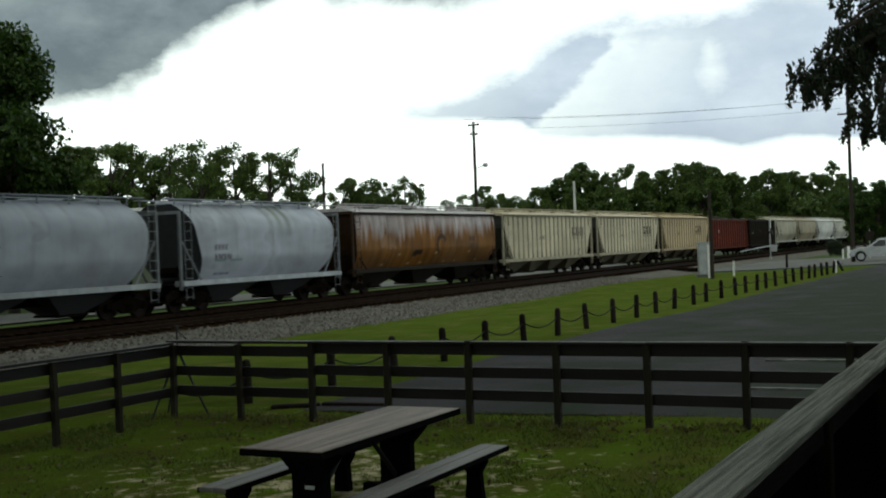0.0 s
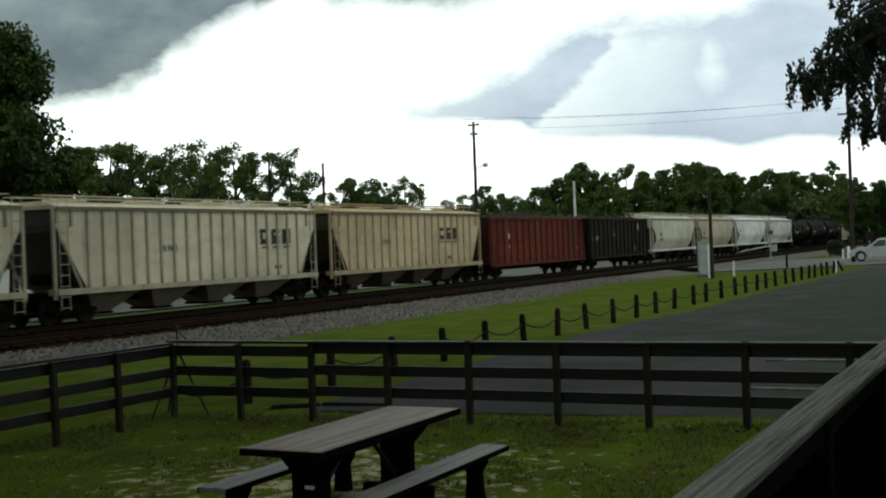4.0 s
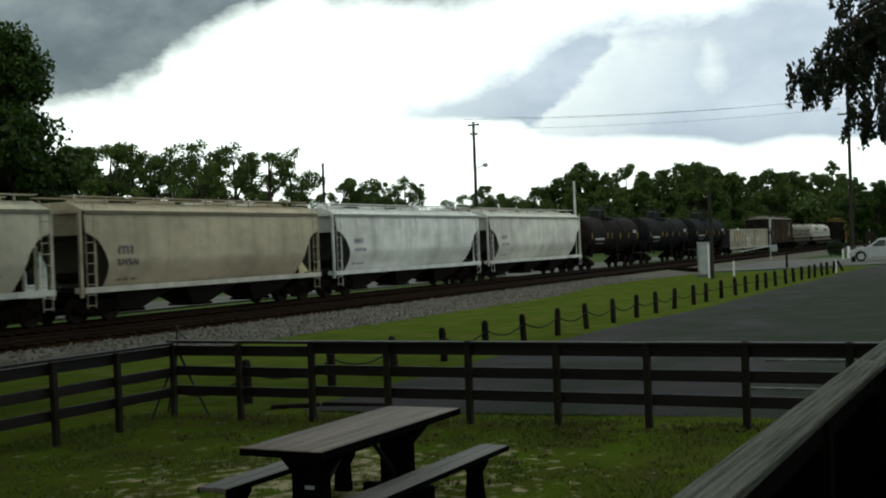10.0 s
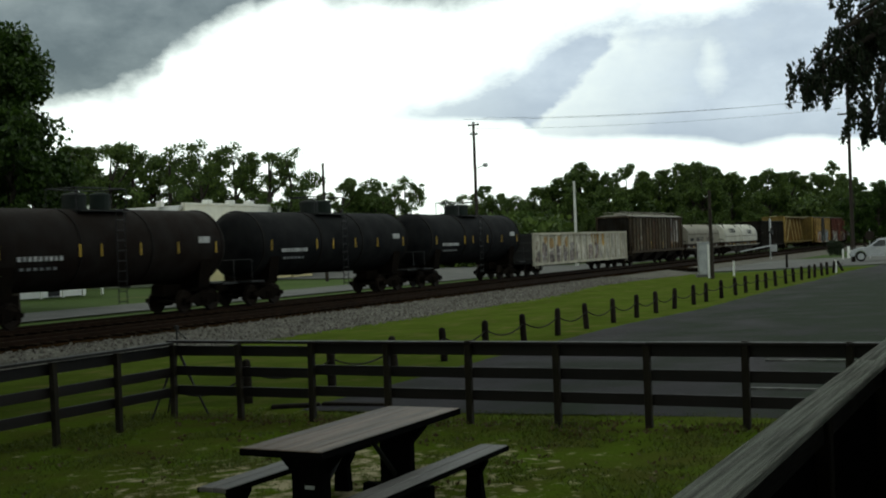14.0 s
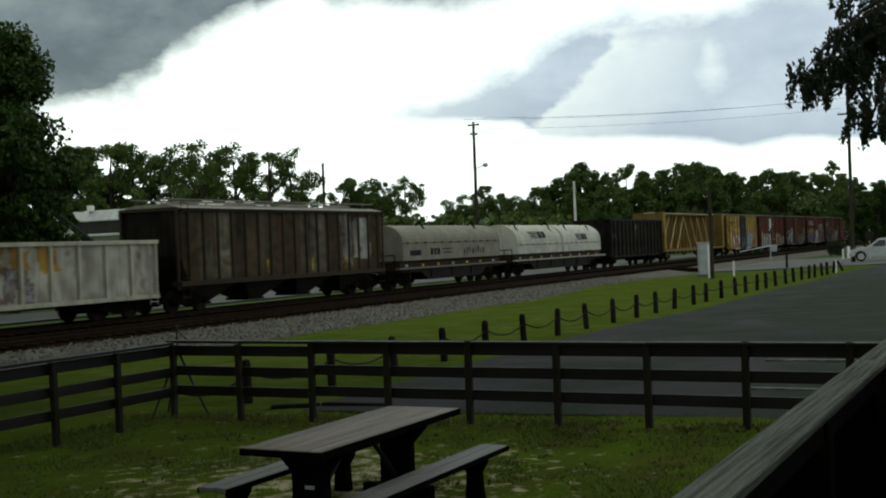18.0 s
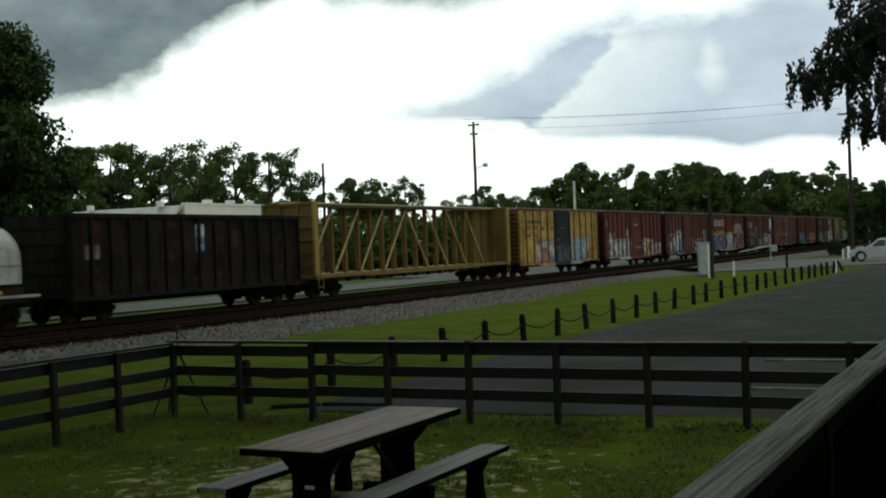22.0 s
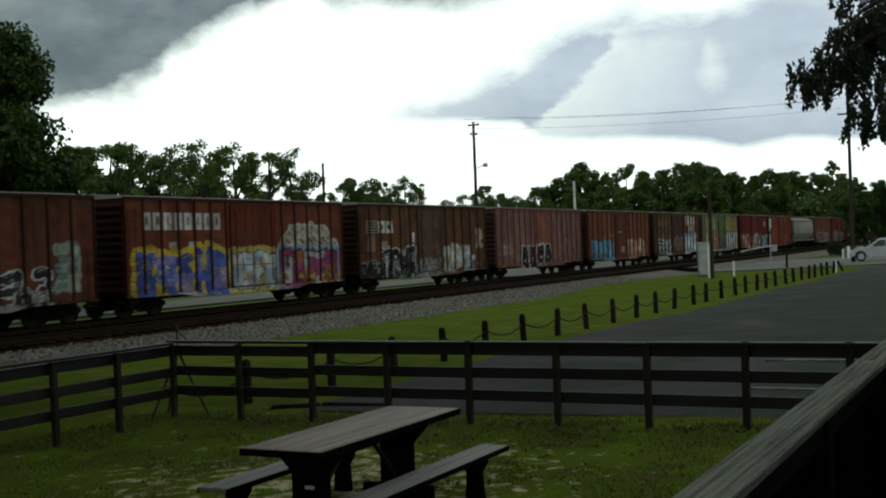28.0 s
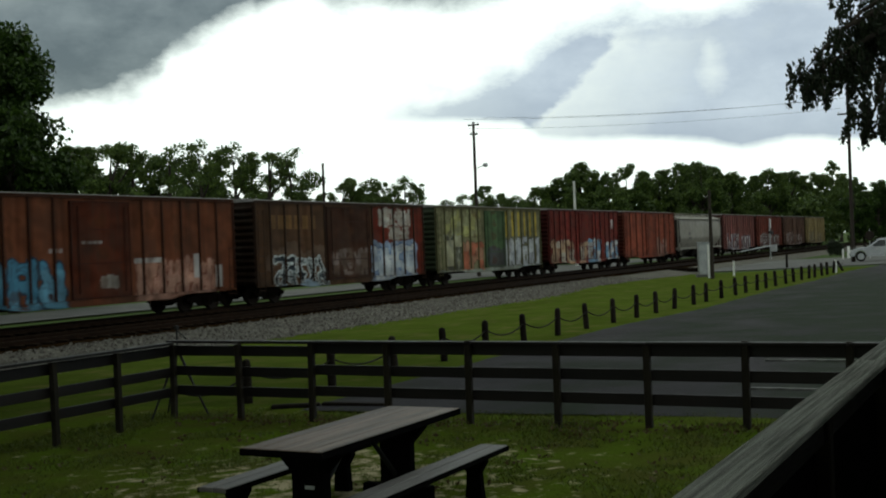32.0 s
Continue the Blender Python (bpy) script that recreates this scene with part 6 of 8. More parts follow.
def hopper(start, end, col, label, art=None, ribbed=False, bays=3, cut=2.7, slope=0.62, curved=True, roof=None, frame_col=None, eave=4.05, under=None, sill_col=None, name="covered_hopper", skin="clean_paint", grime=0.22, arc=0.0, barrel=False):
    """A covered hopper car: sloping end sheets, discharge bays, roof hatches and running board."""
    ob, length = new_car(name, start, end, label, "hopper car", length_span(start, end))
    lb = length - 1.4
    h = lb / 2
    col = rgb(*col)
    roof = col * 0.92 if roof is None else rgb(*roof)
    frame_col = col * 0.85 if frame_col is None else rgb(*frame_col)
    sill_col = frame_col if sill_col is None else rgb(*sill_col)
    under = rgb(0.03, 0.026, 0.022) if under is None else rgb(*under)
    z0 = 1.28

    def spanfn(z):
        if barrel:   # one end leans in towards the bottom, the other is bowed
            return (-h + 0.55 + 0.30 * (4.3 - z), h - 0.62 - 0.34 * ((z - 3.1) / 1.2) ** 2)
        if arc:   # the end sheet curves in under the roof overhang
            w = h - 0.12 - arc * math.sqrt(max(0.0, 1 - (max(0.0, z - 1.0) / 2.25) ** 2))
            return (-w, w)
        w = h - 0.12 - max(0.0, cut - z) * slope - (0.12 * max(0.0, 1 - abs(z - eave) / 0.25) if curved else 0)
        return (-w, w)

    n = 34
    prof = []
    for k in range(n + 1):
        z = z0 + (eave - z0) * k / n
        y = -1.50
        if curved:
            y = -1.59 + (0.09 * ((z - 2.9) / 1.15) ** 2 if z > 2.9 else 0.55 * max(0.0, (2.3 - z) / 1.02) ** 1.6)
        prof.append((y, z))
    if barrel:   # the sides roll over into the roof
        prof = []
        for k in range(n + 7):
            z = z0 + (4.44 - z0) * k / (n + 6)
            prof.append((-1.60 + (0.95 * ((z - 3.2) / 1.24) ** 2.6 if z > 3.2 else 0.5 * max(0.0, (2.3 - z) / 1.02) ** 1.6), z))

    def paint(x, z):
        c = np.tile(col, (len(x), 1))
        if art:
            art(c, x, z)
        return c

    part("side_sheet", layer("side_sheet", prof, spanfn, int(lb / 0.09), paint, skin, grime), None, ob)
    bm = bmesh.new()
    a = spanfn(z0)[1]
    rows = []
    for y, z in prof[::3] + [prof[-1]]:
        v, w = spanfn(z)
        rows.append([bm.verts.new(p) for p in ((v, y + 0.02, z), (w, y + 0.02, z), (w, -y, z), (v, -y, z))])
    for one, two in zip(rows, rows[1:]):
        for i in range(4):
            j = (i + 1) % 4
            bm.faces.new([one[i], one[j], two[j], two[i]])
    bm.faces.new(rows[0])
    bm.faces.new(rows[-1])
    # near-black body: shade on the sloped end sheets, put into the colour
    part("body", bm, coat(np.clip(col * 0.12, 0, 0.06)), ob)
    bm = bmesh.new()
    if barrel:
        prism(bm, [(-0.66, 4.40), (-0.60, 4.47), (0.60, 4.47), (0.66, 4.40)], "x", -h + 0.6, h - 1.0)
    else:
        peak = min(0.38, 4.43 - eave)
        prism(bm, [(-1.56, eave - 0.02), (-1.56, eave + 0.05), (-0.75, eave + peak), (0.75, eave + peak), (1.56, eave + 0.05), (1.56, eave - 0.02)], "x", -h + 0.1, h - 0.1)
    part("roof", bm, coat(roof), ob)
    if not barrel:
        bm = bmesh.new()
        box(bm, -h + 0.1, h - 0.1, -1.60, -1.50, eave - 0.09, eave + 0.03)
        # under half the frame colour: a dark line below the roof edge
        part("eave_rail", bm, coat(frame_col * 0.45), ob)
    # running boards on stanchions, hatches between them
    bm = bmesh.new()
    for y in (-0.95, 0.55):
        box(bm, -h + 0.05, h - 0.05, y, y + 0.42, 4.62, 4.66)
    k = 0
    while -h + 0.4 + k * 1.5 < h:
        x = -h + 0.4 + k * 1.5
        box(bm, x - 0.03, x + 0.03, -0.93, -0.88, eave + 0.28, 4.62)
        box(bm, x - 0.03, x + 0.03, 0.88, 0.93, eave + 0.28, 4.62)
        k += 1
    part("running_board", bm, coat(roof * 0.8), ob)
    hatch = shared("hatch", lambda b: soft_box(b, -0.85, 0.85, -0.32, 0.32, 4.40, 4.55, 0.04), coat(roof))
    for k in range(4):
        part("hatch", hatch, None, ob, at=pose(-h + lb * (k + 0.5) / 4, 0, 0))
    # sill, bays, end frames
    bm = bmesh.new()
    box(bm, -h, h, -1.60, -1.12, 1.10, 1.30)
    part("side_sill", bm, coat(sill_col), ob)
    for k in range(bays):
        x = -a + 2 * a * (k + 0.5) / bays
        w = a / bays
        bm = bmesh.new()
        lo, hi = 0.34, 1.27
        vs = []
        for z, q, y in ((lo, 0.24, 0.55), (hi, 0.97, 1.42)):
            vs.append([bm.verts.new((x + w * q * i, y * j, z)) for i, j in ((-1, -1), (1, -1), (1, 1), (-1, 1))])
        for i in range(4):
            j = (i + 1) % 4
            bm.faces.new([vs[0][i], vs[0][j], vs[1][j], vs[1][i]])
        bm.faces.new(vs[0])
        bm.faces.new(vs[1])
        bay = part("discharge_bay", bm, coat(under), ob)
        bm = bmesh.new()
        soft_box(bm, x - w * 0.33, x + w * 0.33, -0.62, 0.62, 0.26, 0.36, 0.02)
        part("gate", bm, "under", bay)
    if ribbed:
        rib = shared("rib", lambda b2: prism(b2, [(-0.06, -1.497), (-0.045, -1.575), (0.045, -1.575), (0.06, -1.497)], "z", 1.29, eave - 0.08), coat(frame_col))
        gap = 2 * (a - 0.1) / ribbed
        for k in range(ribbed + 1):
            part("rib", rib, None, ob, at=pose(-a + 0.1 + gap * k, 0, 0))
        short = shared("rib", lambda b2: prism(b2, [(-0.06, -1.497), (-0.045, -1.575), (0.045, -1.575), (0.06, -1.497)], "z", cut + 0.1, eave - 0.08), coat(frame_col))
        x = a + gap - 0.1
        while x < h - 0.15:
            for s in (-1, 1):
                part("rib", short, None, ob, at=pose(s * x, 0, 0))
            x += gap
    for s in (-1, 1):
        bm = bmesh.new()
        for y in (-1.45, 1.45):
            box(bm, s * h - 0.06, s * h + 0.06, y - 0.05, y + 0.05, 0.95, eave + 0.05)
            if arc:
                tube(bm, (s * (h - 0.75), y, 1.25), (s * (h - 0.75), y, 2.9), 0.04, n=6)
            else:
                tube(bm, (s * (h - 1.3), y, 1.25), (s * (h - 0.1), y, cut + 0.2), 0.05, n=6)
        box(bm, s * h - 0.05, s * h + 0.05, -1.45, 1.45, eave - 0.05, eave + 0.08)
        part("end_frame", bm, coat(frame_col), ob)
        if arc:
            bm = bmesh.new()
            box(bm, s * (h - 0.1) - 0.02, s * (h - 0.1) + 0.02, -1.42, 1.42, 3.2, eave - 0.05)
            # lighter than the body: light on this upper sheet, put into its colour
            part("end_sheet", bm, coat(col * 0.6), ob)
        bm = bmesh.new()
        rungs(bm, s * (h - 0.35), -1.58, 0.55, eave + 0.3, 0.42)
        part("ladder", bm, coat(frame_col), ob)
        bm = bmesh.new()
        box(bm, s * (h - 0.75) - 0.7, s * (h - 0.75) + 0.7, -1.4, 1.4, 1.08, 1.16)
        tube(bm, (s * (h - 0.9), -0.6, 1.65), (s * (h - 0.9), 0.5, 1.65), 0.22, n=10)
        part("end_platform", bm, "under", ob)
        bm = bmesh.new()
        tube(bm, (s * (h - 0.9), -0.8, 1.16), (s * (h - 0.9), -0.8, 2.0), 0.12, n=8)
        part("brake_cylinder", bm, "under", ob)
    bm = bmesh.new()
    box(bm, -h, h, -0.3, 0.3, 0.70, 1.1)
    part("centre_sill", bm, "under", ob)
    return ob


def length_span(start, end):
    return (end - start) * SPEED - 3.9


def gondola(start, end, col, label, top, sill, ribs, art=None, load=None, rib_col=None, name="gondola_car", lean=0.0):
    """An open-topped car with ribbed sides."""
    ob, length = new_car(name, start, end, label, "gondola car")
    lb = length - 1.3
    h = lb / 2
    col = rgb(*col)
    rib_col = col * 0.7 if rib_col is None else rgb(*rib_col)

    def paint(x, z):
        c = np.tile(col, (len(x), 1))
        c *= (1 + 0.12 * np.sin(np.floor((x + h) / (lb / ribs)) * 12.9))[:, None]
        if art:
            art(c, x, z)
        return c

    def spanfn(z):
        return (-h, h - lean * (z - sill) / (top - sill))

    part("side_panel", layer("side_panel", box_profile(-1.50, sill, top, 36), spanfn, int(lb / 0.09), paint), None, ob)
    bm = bmesh.new()
    for y0, y1 in ((-1.49, -1.44), (1.44, 1.5)):
        prism(bm, [(-h, sill), (h, sill), (h - lean, top), (-h, top)], "y", y0, y1)
    box(bm, -h, h, -1.44, 1.44, sill, sill + 0.08)
    part("tub", bm, coat(col * 0.7), ob)
    for s in (-1, 1):
        bm = bmesh.new()
        give = lean if s > 0 else 0.0
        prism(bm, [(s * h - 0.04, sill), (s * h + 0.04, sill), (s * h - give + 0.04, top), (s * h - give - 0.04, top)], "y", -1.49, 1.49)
        # end panel and its ribs coloured dark to hold the shade between cars
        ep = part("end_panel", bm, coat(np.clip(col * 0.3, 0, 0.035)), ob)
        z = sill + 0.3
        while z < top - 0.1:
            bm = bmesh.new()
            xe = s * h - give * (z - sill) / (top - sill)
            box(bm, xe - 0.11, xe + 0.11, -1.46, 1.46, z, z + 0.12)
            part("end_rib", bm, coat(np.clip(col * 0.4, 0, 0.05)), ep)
            z += 0.55
        bm = bmesh.new()
        rungs(bm, s * (h - 0.35 - (lean if s > 0 else 0.0)), -1.63, sill - 0.35, top - 0.1, 0.42)
        part("ladder", bm, coat(rib_col), ob)
    rib = shared("rib", lambda b: prism(b, [(-0.09, -1.502), (-0.06, -1.60), (0.06, -1.60), (0.09, -1.502)], "z", sill + 0.02, top - 0.10), coat(rib_col))
    for k in range(ribs + 1):
        x = -h + 0.12 + (lb - 0.24) * k / ribs
        if x < h - lean or not lean:
            part("rib", rib, None, ob, at=pose(x, 0, 0))
    if lean:
        bm = bmesh.new()
        prism(bm, [(h - 0.16, sill), (h + 0.02, sill), (h - lean + 0.02, top), (h - lean - 0.16, top)], "y", -1.60, -1.502)
        part("end_post", bm, coat(rib_col), ob)
    bm = bmesh.new()
    for y0, y1 in ((-1.61, -1.44), (1.44, 1.58)):
        box(bm, -h - 0.02, h - lean + 0.02, y0, y1, top - 0.12, top + 0.03)
    part("top_chord", bm, coat(rib_col), ob)
    bm = bmesh.new()
    box(bm, -h, h, -1.60, -1.46, sill - 0.12, sill + 0.04)
    part("side_sill", bm, coat(rib_col), ob)
    bm = bmesh.new()
    prism(bm, [(-h + 0.2, 0.95), (-h + 2.8, 0.60), (h - 2.8, 0.60), (h - 0.2, 0.95), (h - 0.2, sill), (-h + 0.2, sill)], "y", -0.35, 0.35)
    part("centre_sill", bm, "under", ob)
    if load is not None:
        nx, ny = 70, 12
        verts, faces = [], []
        for i in range(nx + 1):
            for j in range(ny + 1):
                x, y = -h + 0.1 + (lb - lean - 0.2) * i / nx, -1.42 + 2.84 * j / ny
                e = min(1.0, 2.2 * (1 - abs(y) / 1.45)) * min(1.0, 1.2 * (h - lean - abs(x)))
                z = top - 0.12 + load * e * (0.45 + 1.0 * (noise.noise((x * 0.7, y * 0.6, start)) + 0.9 * noise.noise((x * 3.4, y * 3.4, start))))
                verts.append((x, y, z))
        for i in range(nx):
            for j in range(ny):
                q = i * (ny + 1) + j
                faces.append((q, q + ny + 1, q + ny + 2, q + 1))
        part("load", raw("load", verts, faces, "chips"), None, ob, "heaped dark wood chips")
    return ob


def tank_car(start, end, label, skin=(0.011, 0.0075, 0.006)):
    """A black tank car with a domed top fitting, saddles and ladders."""
    ob, length = new_car("tank_car", start, end, label, "tank car")
    lb = length - 1.5
    h = lb / 2
    r, zc = 1.50, 2.72
    prof = [(-h, 0.12), (-h + 0.05, 0.62), (-h + 0.18, 1.05), (-h + 0.42, 1.36), (-h + 0.72, r)]
    for k in range(1, 12):
        prof.append((-h + 0.72 + (lb - 1.44) * k / 12, r - 0.001 * (k % 2)))
    prof += [(-a, b) for a, b in prof[4::-1]]
    bm = bmesh.new()
    lathe(bm, prof, True, 40)
    bmesh.ops.translate(bm, vec=(0, 0, zc), verts=bm.verts)
    part("barrel", bm, coat(skin, 0.1, 0.75, 0.04), ob, smooth=True)
    for x in (-h + 0.75, -1.9, 1.9, h - 0.75):
        bm = bmesh.new()
        rings = []
        for q in (-0.05, 0.05):
            for rr in (r + 0.002, r + 0.03):
                rings.append([bm.verts.new((x + q, rr * math.cos(k * math.tau / 40), zc + rr * math.sin(k * math.tau / 40))) for k in range(40)])
        for p, q in ((0, 1), (1, 3), (3, 2)):
            for k in range(40):
                j = (k + 1) % 40
                bm.faces.new([rings[p][k], rings[p][j], rings[q][j], rings[q][k]])
        part("band", bm, coat((0.012, 0.010, 0.009), 0.1, 0.75, 0.04), ob)
    bm = bmesh.new()
    lathe(bm, [(zc + r - 0.1, 0.46), (zc + r + 0.50, 0.46), (zc + r + 0.58, 0.38), (zc + r + 0.62, 0.1)], False, 16)
    part("dome", bm, coat((0.020, 0.024, 0.022), 0.1), ob, at=pose(-0.65, 0, 0))
    bm = bmesh.new()
    lathe(bm, [(zc + r - 0.1, 0.40), (zc + r + 0.55, 0.40), (zc + r + 0.60, 0.36), (zc + r + 0.64, 0.1)], False, 16)
    part("dome", bm, coat((0.020, 0.028, 0.024), 0.1), ob, at=pose(0.7, 0, 0))
    bm = bmesh.new()
    for x in (-1.3, 1.3):
        for y in (-0.75, 0.75):
            tube(bm, (x, y, zc + r - 0.3), (x, y, zc + r + 0.75), 0.025, n=5)
    for y in (-0.75, 0.75):
        tube(bm, (-1.3, y, zc + r + 0.75), (1.3, y, zc + r + 0.75), 0.025, n=5)
        box(bm, -1.3, 1.3, y - 0.22, y + 0.22, zc + r - 0.12, zc + r - 0.08)
    for x in (-1.3, 1.3):
        tube(bm, (x, -0.75, zc + r + 0.75), (x, 0.75, zc + r + 0.75), 0.025, n=5)
    part("platform", bm, "dark", ob)
    bm = bmesh.new()
    rungs(bm, 0, -1.62, 0.6, zc + r, 0.45, r=0.02)
    part("ladder", bm, "dark", ob)
    bm = bmesh.new()
    box(bm, -h - 0.1, -h + 3.2, -0.32, 0.32, 0.72, 1.15)
    part("stub_sill", bm, "under", ob)
    bm = bmesh.new()
    box(bm, h - 3.2, h + 0.1, -0.32, 0.32, 0.72, 1.15)
    part("stub_sill", bm, "under", ob)
    for x in (-h + 1.7, h - 1.7):
        bm = bmesh.new()
        prism(bm, [(-1.2, 1.0), (1.2, 1.0), (1.42, 2.4), (1.1, 1.7), (0.5, 1.3), (-0.5, 1.3), (-1.1, 1.7), (-1.42, 2.4)], "x", x - 0.35, x + 0.35)
        part("saddle", bm, "under", ob)
    for s in (-1, 1):
        bm = bmesh.new()
        box(bm, s * (h - 0.25) - 0.5, s * (h - 0.25) + 0.5, -1.45, 1.45, 1.05, 1.12)
        for y in (-1.4, 1.4):
            tube(bm, (s * (h + 0.1), y, 1.1), (s * (h + 0.1), y, 2.05), 0.025, n=5)
        tube(bm, (s * (h + 0.1), -1.4, 2.05), (s * (h + 0.1), 1.4, 2.05), 0.025, n=5)
        part("end_platform", bm, "dark", ob)
    # yellow strips and pale marks on the barrel
    for x in (-h + 1.3, -h + 5.0, -0.9, 1.2, 3.4, h - 1.2):
        bm = bmesh.new()
        box(bm, x - 0.03, x + 0.03, -r - 0.02, -r + 0.01, zc - 0.30, zc + 0.16)
        part("reflector", bm, "yellow_mark", ob, "yellow reflective strip")
    for k in range(9):
        x = -h + 2.1 + k * 0.24
        bm = bmesh.new()
        box(bm, x, x + 0.13, -r - 0.018, -r + 0.03, zc - 0.40, zc - 0.24)
        part("mark", bm, "pale_mark", ob)
    for k in range(6):
        x = -h + 2.2 + k * 0.3
        bm = bmesh.new()
        box(bm, x, x + 0.18, -r + 0.02, -r + 0.09, zc - 0.72, zc - 0.62)
        part("mark", bm, "dull_mark", ob)
    bm = bmesh.new()
    box(bm, h - 2.3, h - 1.6, -r - 0.018, -r + 0.03, zc + 0.1, zc + 0.36)
    part("panel", bm, "pale_mark", ob)
    return ob


M["yellow_mark"] = material("yellow_marking", (0.62, 0.40, 0.04), rough=0.5)
M["dull_mark"] = material("dull_marking", (0.16, 0.165, 0.17), rough=0.7)
M["pale_mark"] = material("pale_marking", (0.55, 0.55, 0.55), rough=0.6)


def coil_car(start, end, hoods, cols, label, marks, seam, brackets):
    """A low car with rounded removable hoods over the cargo; seam is the height of the hood's flange."""
    ob, length = new_car("coil_car", start, end, label, "coil car")
    lb = length - 1.4
    h = lb / 2
    bm = bmesh.new()
    prism(bm, [(-h, 0.98), (-h, 1.12), (h, 1.12), (h, 0.98), (h - 2.9, 0.92), (h - 3.7, 0.48), (-h + 3.7, 0.48), (-h + 2.9, 0.92)], "y", -1.45, 1.45)
    part("deck", bm, coat((0.016, 0.012, 0.009), 0.3), ob)
    bm = bmesh.new()
    box(bm, -h + 0.1, h - 0.1, -1.62, -1.30, 1.125, 1.21)
    part("deck_edge", bm, coat(rgb(*cols[0]) * 0.8, 0.3), ob, "worn pale walkway along the side")
    bm = bmesh.new()
    box(bm, -h + 0.6, h - 0.6, -1.36, 1.36, 1.125, 1.52)
    part("trough", bm, coat((0.030, 0.016, 0.010), 0.5), ob, "rusty brown cargo trough")
    for k in range(int(lb / 1.9)):
        bm = bmesh.new()
        box(bm, -h + 1.2 + k * 1.9, -h + 1.42 + k * 1.9, -1.40, -1.365, 1.25, 1.38)
        part("reflector", bm, "yellow_mark" if k % 3 else "pale_mark", ob)
    for k in range(int(lb / 2.6)):
        bm = bmesh.new()
        x = -h + 1.4 + k * 2.6
        box(bm, x, x + 0.07, -1.52, -1.46, 0.62, 1.11)
        part("stake_pocket", bm, coat((0.02, 0.014, 0.010), 0.3), ob)
    for s in (-1, 1):
        bm = bmesh.new()
        rungs(bm, s * (h - 0.2), -1.5, 0.55, 1.12, 0.4)
        part("ladder", bm, "under", ob)
        bm = bmesh.new()
        tube(bm, (s * (h + 0.05), -1.4, 1.9), (s * (h + 0.05), 1.4, 1.9), 0.03, n=5)
        tube(bm, (s * (h + 0.05), -1.4, 1.1), (s * (h + 0.05), -1.4, 1.9), 0.03, n=5)
        tube(bm, (s * (h + 0.05), 1.4, 1.1), (s * (h + 0.05), 1.4, 1.9), 0.03, n=5)
        part("handrail", bm, "under", ob)
    for k in range(hoods):
        x0 = -h + 0.75 + (lb - 1.5) * k / hoods + (0.13 if k else 0)
        x1 = -h + 0.75 + (lb - 1.5) * (k + 1) / hoods - (0.13 if k < hoods - 1 else 0)
        col = rgb(*cols[k % len(cols)])
        arc = [(-1.46, 1.59), (-1.46, seam)]
        for i in range(1, 16):
            a = math.pi - math.pi * i / 16
            arc.append((1.46 * math.cos(a), seam + (3.57 - seam) * math.sin(a) ** 0.85))
        arc += [(1.46, seam), (1.46, 1.59)]
        bm = bmesh.new()
        prism(bm, arc, "x", x0, x1)
        hood = part("hood", bm, coat(col, 0.30), ob, "pale rounded hood")
        # dark strip under the hood: the flange's shade as a shape
        bm = bmesh.new()
        box(bm, x0 - 0.02, x1 + 0.02, -1.475, 1.475, 1.53, 1.588)
        part("hood_base", bm, "under", hood)
        for x in (x0 + 0.06, x1 - 0.06):
            bm = bmesh.new()
            prism(bm, [(y * 1.010, seam + (z - seam) * 1.012 if z > seam + 0.05 else z) for y, z in arc], "x", float(x) - 0.05, float(x) + 0.05)
            part("hood_rib", bm, coat(col * 0.85), hood)
        bm = bmesh.new()
        box(bm, x0, x1, -1.478, -1.46, seam - 0.03, seam + 0.02)
        part("hood_flange", bm, coat(col * 0.5), hood)
        for q in range(int((x1 - x0) / 1.05)):
            bm = bmesh.new()
            box(bm, x0 + 0.5 + q * 1.05, x0 + 0.68 + q * 1.05, -1.50, -1.461, seam - 0.06, seam + 0.06)
            part("clamp", bm, coat(col * 0.35), hood)
        for x in brackets:
            if not x0 < x < x1:
                continue
            for side in (-1, 1):
                bm = bmesh.new()
                tube(bm, (x, side * 1.16, 3.0), (x, side * 0.72, 3.78), 0.05, n=6)
                tube(bm, (x, side * 0.72, 3.78), (x, side * 0.42, 3.48), 0.04, n=6)
                part("lifting_bracket", bm, "under", hood)
        pieces = []
        marks(pieces, k, (3.57 - seam), seam)
        for piece in pieces:
            part("mark", piece, coat((0.014, 0.015, 0.018), 0.2), hood, "dark plain marking")
    return ob


def hood_mark(pieces, xa, xb, za, zb, rise, seam):
    """A plain marking that lies on the rounded hood."""
    bm = bmesh.new()
    pieces.append(bm)
    def skin(z):
        u = min(1.0, max(0.0, (z - seam) / rise)) ** (1 / 0.85)
        return -1.46 * math.sqrt(max(0.0, 1 - u * u)) - 0.012 if z > seam else -1.472
    rows = [[bm.verts.new((x, skin(z) + d, z)) for x in (xa, xb)] for d in (0.0, 0.03) for z in (za, (za + zb) / 2, zb)]
    for a, b in ((0, 1), (1, 2), (4, 3), (5, 4)):
        bm.faces.new([rows[a][0], rows[a][1], rows[b][1], rows[b][0]])


